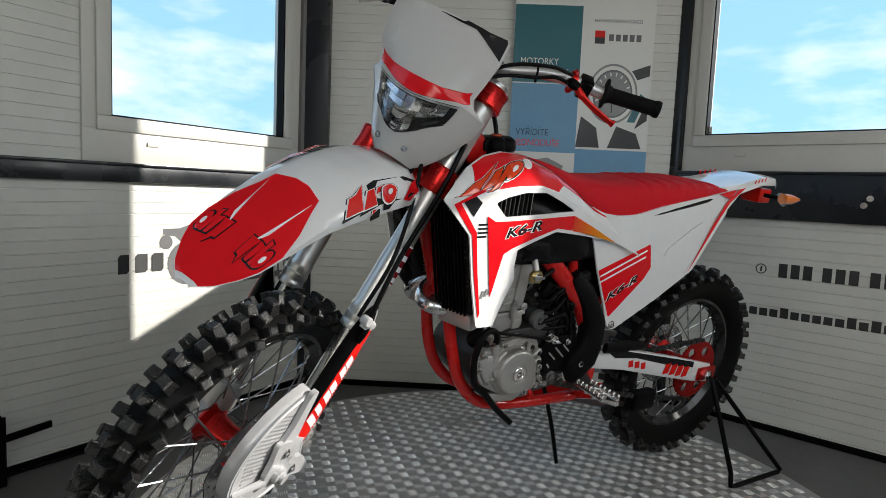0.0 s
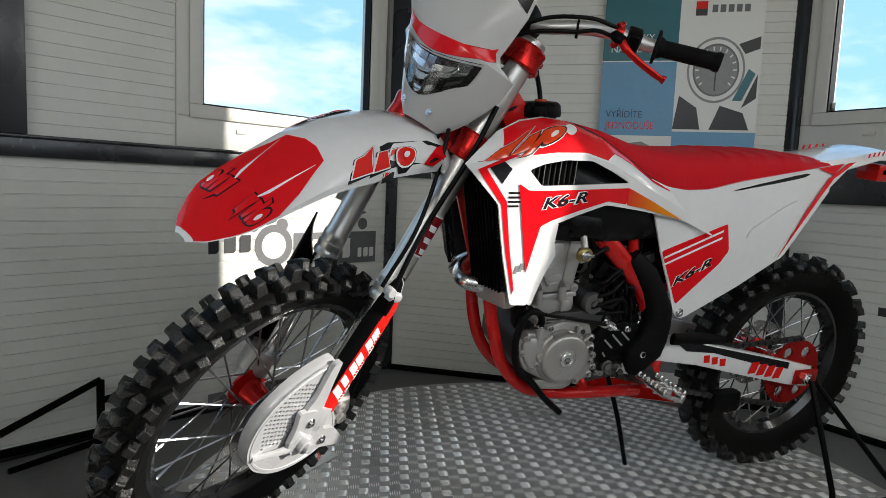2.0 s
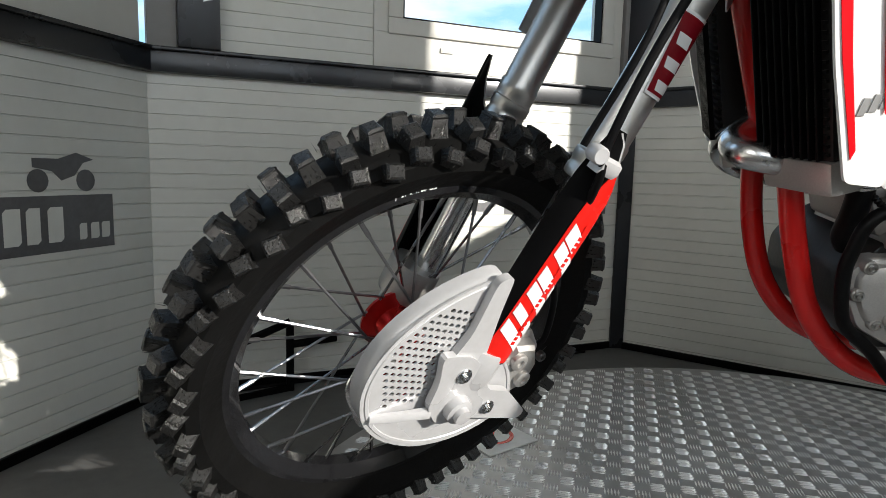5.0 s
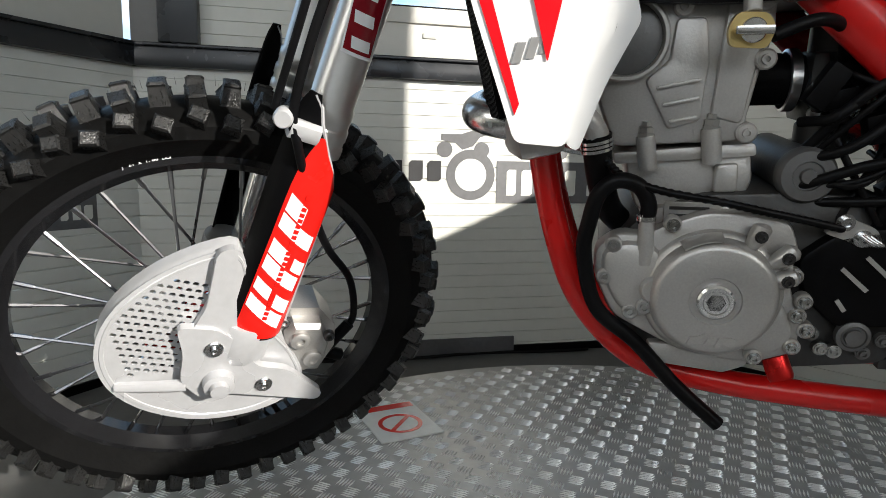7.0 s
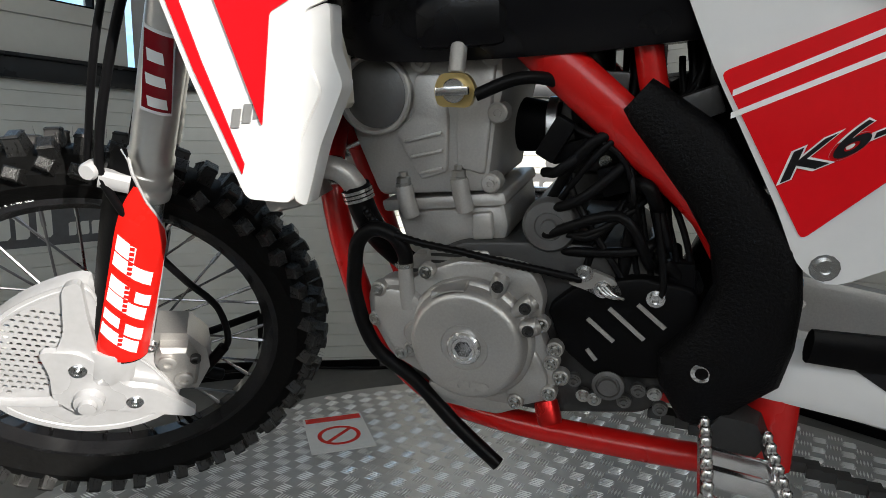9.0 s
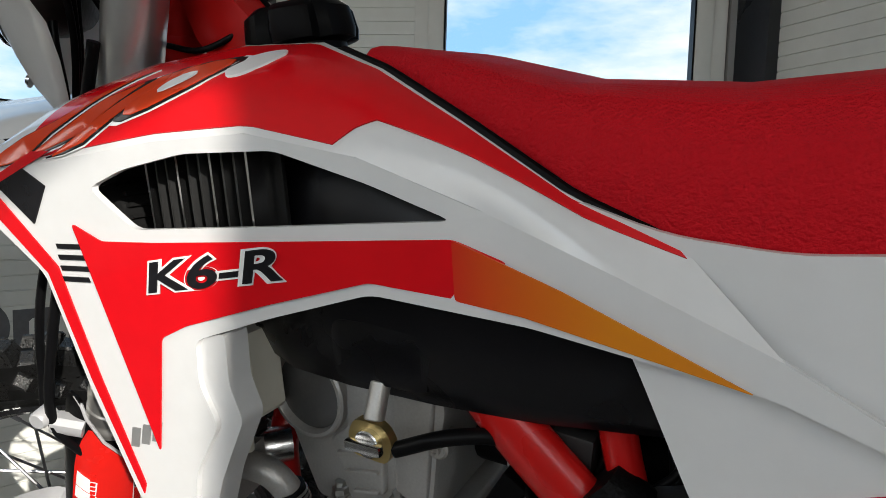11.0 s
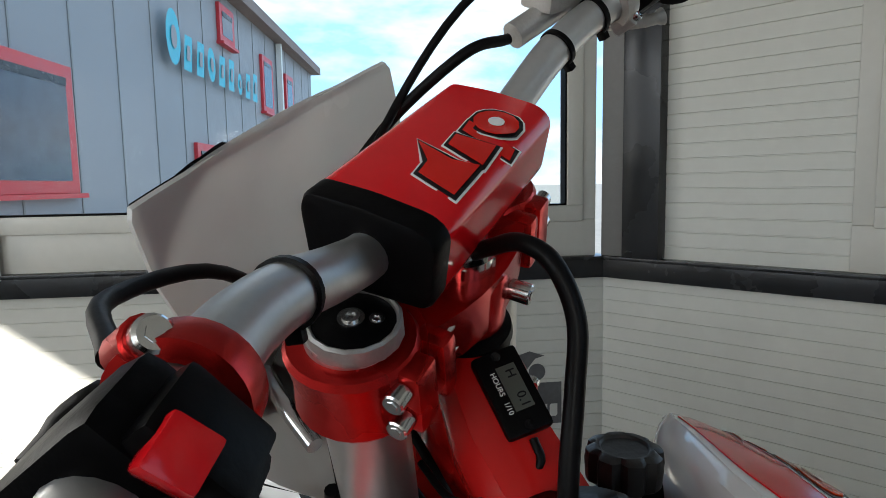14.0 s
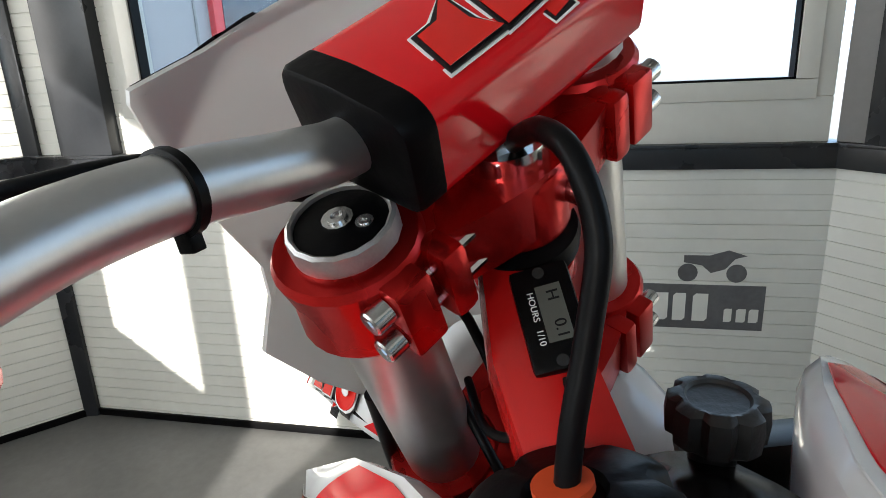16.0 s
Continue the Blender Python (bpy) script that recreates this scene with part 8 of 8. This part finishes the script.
def wall_sign(w, s0, s1, z0, z1, whole=True):
    k = (s1 - s0) / 0.66
    h = z1 - z0
    sign = tagged(wall_box("wall_sign", w, s0 + 0.30 * k, s1, z0, z1, 0.0006, 0.0012, M_INKG), "dark vinyl wall lettering with a ring and motorcycle shapes", "sign")
    if whole:
        letter_shapes(w, sign, s0, z0 + 0.50 * h, h * 0.48, 0.042 * k, 3, M_INK, 0.001)
    c = (s0 + 0.225 * k, z0 + h * 0.66)
    if whole:
        wall_shape("ring", w, disc(c[0], c[1], 0.070 * k), 0.0006, M_INKG, sign)
        wall_shape("ring_inside", w, disc(c[0], c[1], 0.045 * k), 0.0016, M_PANEL, sign)
    letter_shapes(w, sign, s0 + 0.33 * k, z0 + h * 0.18, h * 0.62, 0.036 * k, 5, M_PANEL, 0.0014)
    letter_shapes(w, sign, s0 + 0.575 * k, z0 + h * 0.18, h * 0.30, 0.022 * k, 3, M_PANEL, 0.0014)
    for a in (0.02, 0.36) if whole else (0.30,):
        o, zz = s0 + (0.13 + a) * k, z1 + 0.012
        for q in (0.0, 0.105):
            wall_shape("silhouette_wheel", w, disc(o + q * k, zz + 0.020 * k, 0.022 * k, 16), 0.0007, M_INKG, sign)
        wall_shape("silhouette_body", w, [(o - 0.01 * k, zz + 0.045 * k), (o + 0.03 * k, zz + 0.038 * k), (o + 0.05 * k, zz + 0.02 * k), (o + 0.08 * k, zz + 0.03 * k), (o + 0.10 * k, zz + 0.055 * k), (o + 0.125 * k, zz + 0.062 * k), (o + 0.085 * k, zz + 0.075 * k), (o + 0.045 * k, zz + 0.062 * k), (o - 0.01 * k, zz + 0.062 * k)], 0.0008, M_INKG, sign)
    return sign


wall_sign(WA, 0.855, 1.755, 0.465, 0.625)
wall_sign(WC, LC - 1.05, LC - 0.15, 0.390, 0.540)

# lettering on the east wall, as plain bars
off = 0.315
phone = tagged(wall_shape("phone_line", WR, disc(off + 0.125, 0.632, 0.024), 0.0006, M_INK), "black vinyl line of a ring and plain bars", "sign")
wall_shape("ring_inside", WR, disc(off + 0.125, 0.632, 0.019), 0.0014, M_PANEL, phone)
wall_shape("receiver", WR, [(off + 0.120, 0.619), (off + 0.128, 0.619), (off + 0.131, 0.645), (off + 0.123, 0.645)], 0.0018, M_INK, phone)
for k in range(9):
    o = off + 0.200 + 0.050 * k + 0.026 * (k // 3)
    wall_shape("bar", WR, [(o, 0.600), (o + 0.036, 0.600), (o + 0.036, 0.664), (o, 0.664)], 0.0006, M_INK, phone)
web = None
for k in range(13):
    o = off + 0.09 + 0.044 * k
    tall = 0.012 if k in (3, 9, 11) else 0.0
    ob = wall_shape("web_line" if web is None else "bar", WR, [(o, 0.412), (o + 0.034, 0.412), (o + 0.034, 0.448 + tall), (o, 0.448 + tall)], 0.0006, M_INK, web)
    if web is None:
        web = tagged(ob, "black vinyl line of plain bars on the wall", "sign")
# bolts and tape on the black board
for s, z in ((off + 0.183, 0.975), (off + 0.20, 0.940), (off + 0.505, 0.945), (off + 0.525, 0.975)):
    bm = bmesh.new()
    add_bolt(bm, WR @ Vector((s, z, 0.032)), WR.to_3x3() @ Vector((0, 0, 1)), 0.009, 0.008)
    tagged(part("board_bolt", finish(bm), M_STEEL), "round-headed steel bolt in the black board", "bolt", group="bolts in the board")
tag_ = tagged(wall_box("white_tag", WR, 0.100, 0.155, 1.255, 1.305, -0.019, -0.017, M_PAPER), "small white paper sticker on the window pane", "sticker")
wall_box("tag_bar", WR, 0.105, 0.150, 1.27, 1.28, -0.017, -0.0165, M_GREYP, tag_)

# card standing on the bay sill
c0 = LC - 2.10
card = tagged(wall_box("sill_card", WC, c0, c0 + 0.185, 0.968, 1.200, 0.030, 0.033, M_PAPER), "white card with dark shapes leaning on the sill", "card")
for s0, s1, z0, z1 in ((0.075, 0.172, 0.128, 0.160), (0.012, 0.034, 0.130, 0.156)):
    wall_box("dark_block", WC, c0 + s0, c0 + s1, 0.97 + z0, 0.97 + z1, 0.033, 0.0335, M_INK, card)
for k in range(5):
    wall_box("pale_bar", WC, c0 + 0.083 + 0.016 * k, c0 + 0.094 + 0.016 * k, 1.104, 1.124, 0.0334, 0.0338, M_PAPER, card)
wall_shape("ring", WC, disc(c0 + 0.055, 1.113, 0.020, 18), 0.0333, M_INK, card)
wall_shape("ring_inside", WC, disc(c0 + 0.055, 1.113, 0.010, 18), 0.0337, M_PAPER, card)
for n_, z0, w in ((12, 0.075, 0.009), (9, 0.035, 0.011)):
    for k in range(n_):
        wall_box("dark_bar", WC, c0 + 0.014 + (w + 0.004) * k, c0 + 0.014 + (w + 0.004) * k + w, 0.97 + z0, 0.97 + z0 + 0.016, 0.033, 0.0335, M_INK, card)
wall_shape("silhouette", WC, [(c0 + 0.030, 1.152), (c0 + 0.030, 1.160), (c0 + 0.085, 1.176), (c0 + 0.110, 1.184), (c0 + 0.165, 1.178), (c0 + 0.120, 1.166), (c0 + 0.115, 1.150), (c0 + 0.085, 1.146)], 0.0333, M_INK, card)

# sticker on the platform
SM = Matrix.Translation((0.085, 0.495, 0.0005)) @ Matrix.Rotation(radians(38), 4, 'Z')
bm = bmesh.new()
add_box(bm, (-0.075, -0.10, 0.0), (0.075, 0.10, 0.0034), 0.001, SM)
stick = tagged(part("floor_sticker", finish(bm), M_STICKER, smooth=False), "white warning sticker with red ring on the platform", "sticker")
bm = bmesh.new()
add_box(bm, (-0.070, 0.066, 0.0034), (0.070, 0.094, 0.0040), 0, SM)
part("red_header", finish(bm), M_DECALR, stick, smooth=False)
bm = bmesh.new()
ring = [SM @ Vector((0.052 * math.cos(k * math.tau / 32), -0.02 + 0.052 * math.sin(k * math.tau / 32), 0.0036)) for k in range(32)]
add_slab(bm, ring, (0, 0, 0.0006), holes=[[SM @ Vector((0.042 * math.cos(-k * math.tau / 32), -0.02 + 0.042 * math.sin(-k * math.tau / 32), 0.0036)) for k in range(32)]])
part("red_ring", finish(bm), M_DECALR, stick, smooth=False)
bm = bmesh.new()
add_box(bm, (-0.046, -0.005, 0.0036), (0.046, 0.005, 0.0043), 0, SM @ Matrix.Translation((0, -0.02, 0)) @ Matrix.Rotation(radians(45), 4, 'Z'))
part("red_bar", finish(bm), M_DECALR, stick, smooth=False)

# black bracket and cable by the wall
bm = bmesh.new()
g = Vector((-0.56, 1.08, -0.09))
for k, (a, b) in enumerate((((0.0, 0.0, -0.04), (0.0, 0.0, 0.20)), ((0.0, 0.0, 0.20), (-0.26, -0.20, 0.10)), ((-0.01, 0.0, 0.12), (0.14, 0.09, 0.125)), ((0.0, 0.0, -0.03), (-0.24, -0.19, -0.035)))):
    add_tube(bm, [g + Vector(a), g + Vector(b)], 0.014, 8, 0.6)
tagged(part("bracket", finish(bm), M_BLACK), "black metal bracket standing against the wall", "bracket")
bm = bmesh.new()
pts = [WA @ Vector((s_, FLOOR_Z + 0.007, 0.030 + 0.012 * math.sin(9 * s_))) for s_ in [0.10 + 0.12 * k for k in range(14)]]
add_tube(bm, curve_pts(pts, 4), 0.006, 8)
tagged(part("cable", finish(bm), M_HOSE), "thin black cable along the foot of the wall", "cable")
bm = bmesh.new()
wbox(bm, WA, (0.85, 1.35), (FLOOR_Z, FLOOR_Z + 0.07), (0.012, 0.022), 0.002)
tagged(part("skirting_strip", finish(bm), M_INKG), "dark strip along the foot of the wall", "trim", kind="structure")

# ---------------------------------------------------------------- building across the yard
FA_, FB_ = Vector((-3.31, -3.86, 0.15)), Vector((-23.78, 4.45, 0.15))
fu = (FB_ - FA_).normalized()
fn = Vector((fu.y, -fu.x, 0))
FM = Matrix(((fu.x, 0, fn.x, FA_.x), (fu.y, 0, fn.y, FA_.y), (0, 1, 0, FA_.z), (0, 0, 0, 1)))
if fn.dot(Vector((0.77, -0.4, 0)) - FA_) < 0:
    FM = FM @ Matrix.Diagonal((1, 1, -1, 1))
house = empty("office_building", "grey panel-clad office building with red window frames", "building")
flen = (FB_ - FA_).length
bm = bmesh.new()
add_box(bm, (0, -0.56, -8.0), (flen, 5.55, 0.0), 0, FM)
part("wall", finish(bm), M_FACADE, house, smooth=False)
k = 1.1
while k < flen:
    wall_box("panel_joint", FM, k, k + 0.03, 0.0, 5.5, 0.0, 0.012, M_GREYP, house)
    k += 1.2
wall_box("roof_edge", FM, -0.2, flen + 0.2, 5.45, 5.72, -0.2, 0.35, M_ROOF, house)
wall_box("plinth", FM, 0, flen, 0.0, 0.5, 0.0, 0.05, M_GREYP, house)
for k, k1, z0, z1 in ((3.75, 5.75, 1.05, 2.68), (0.6, 2.6, 1.05, 2.68), (9.9, 11.3, 0.7, 2.0), (11.6, 12.6, 4.35, 5.2), (14.9, 16.0, 3.2, 4.75), (17.6, 18.6, 3.2, 4.7), (14.0, 15.3, 0.7, 2.0), (18.0, 19.2, 0.7, 2.0)):
    f = wall_box("window", FM, k, k1, z0, z1, 0.0, 0.08, M_REDW, house, 0.01)
    wall_box("pane", FM, k + 0.16, k1 - 0.16, z0 + 0.16, z1 - 0.16, 0.07, 0.086, M_DARKGL, f)
    wall_box("inner_frame", FM, k + 0.16, k1 - 0.16, z1 - 0.26, z1 - 0.16, 0.084, 0.096, M_RAIL, f)
    wall_box("sill", FM, k - 0.05, k1 + 0.05, z0 - 0.06, z0, 0.0, 0.16, M_REDW, f)
random.seed(5)
for k in range(9):
    a = 8.85 + 0.62 * k
    h = random.uniform(0.5, 0.72) + (0.35 if k == 0 else 0.0)
    z = 3.30
    f = disc(a, z + 0.5 * h, 0.5 * h, 16, 0.62) if k % 3 == 0 else [(a - 0.22, z), (a + 0.16, z), (a + 0.24, z + h), (a - 0.10, z + h)]
    ob = wall_shape("sign_letter_shape", FM, f, 0.16, M_SIGNBLUE, house)
    ob2 = wall_shape("sign_letter_inside", FM, [((s - a) * 0.42 + a, (q - z - 0.5 * h) * 0.42 + z + 0.5 * h) for s, q in f], 0.175, M_FACADE, house)
wall_box("downpipe", FM, 16.6, 16.75, 0, 5.4, 0.05, 0.2, M_PAPER, house)
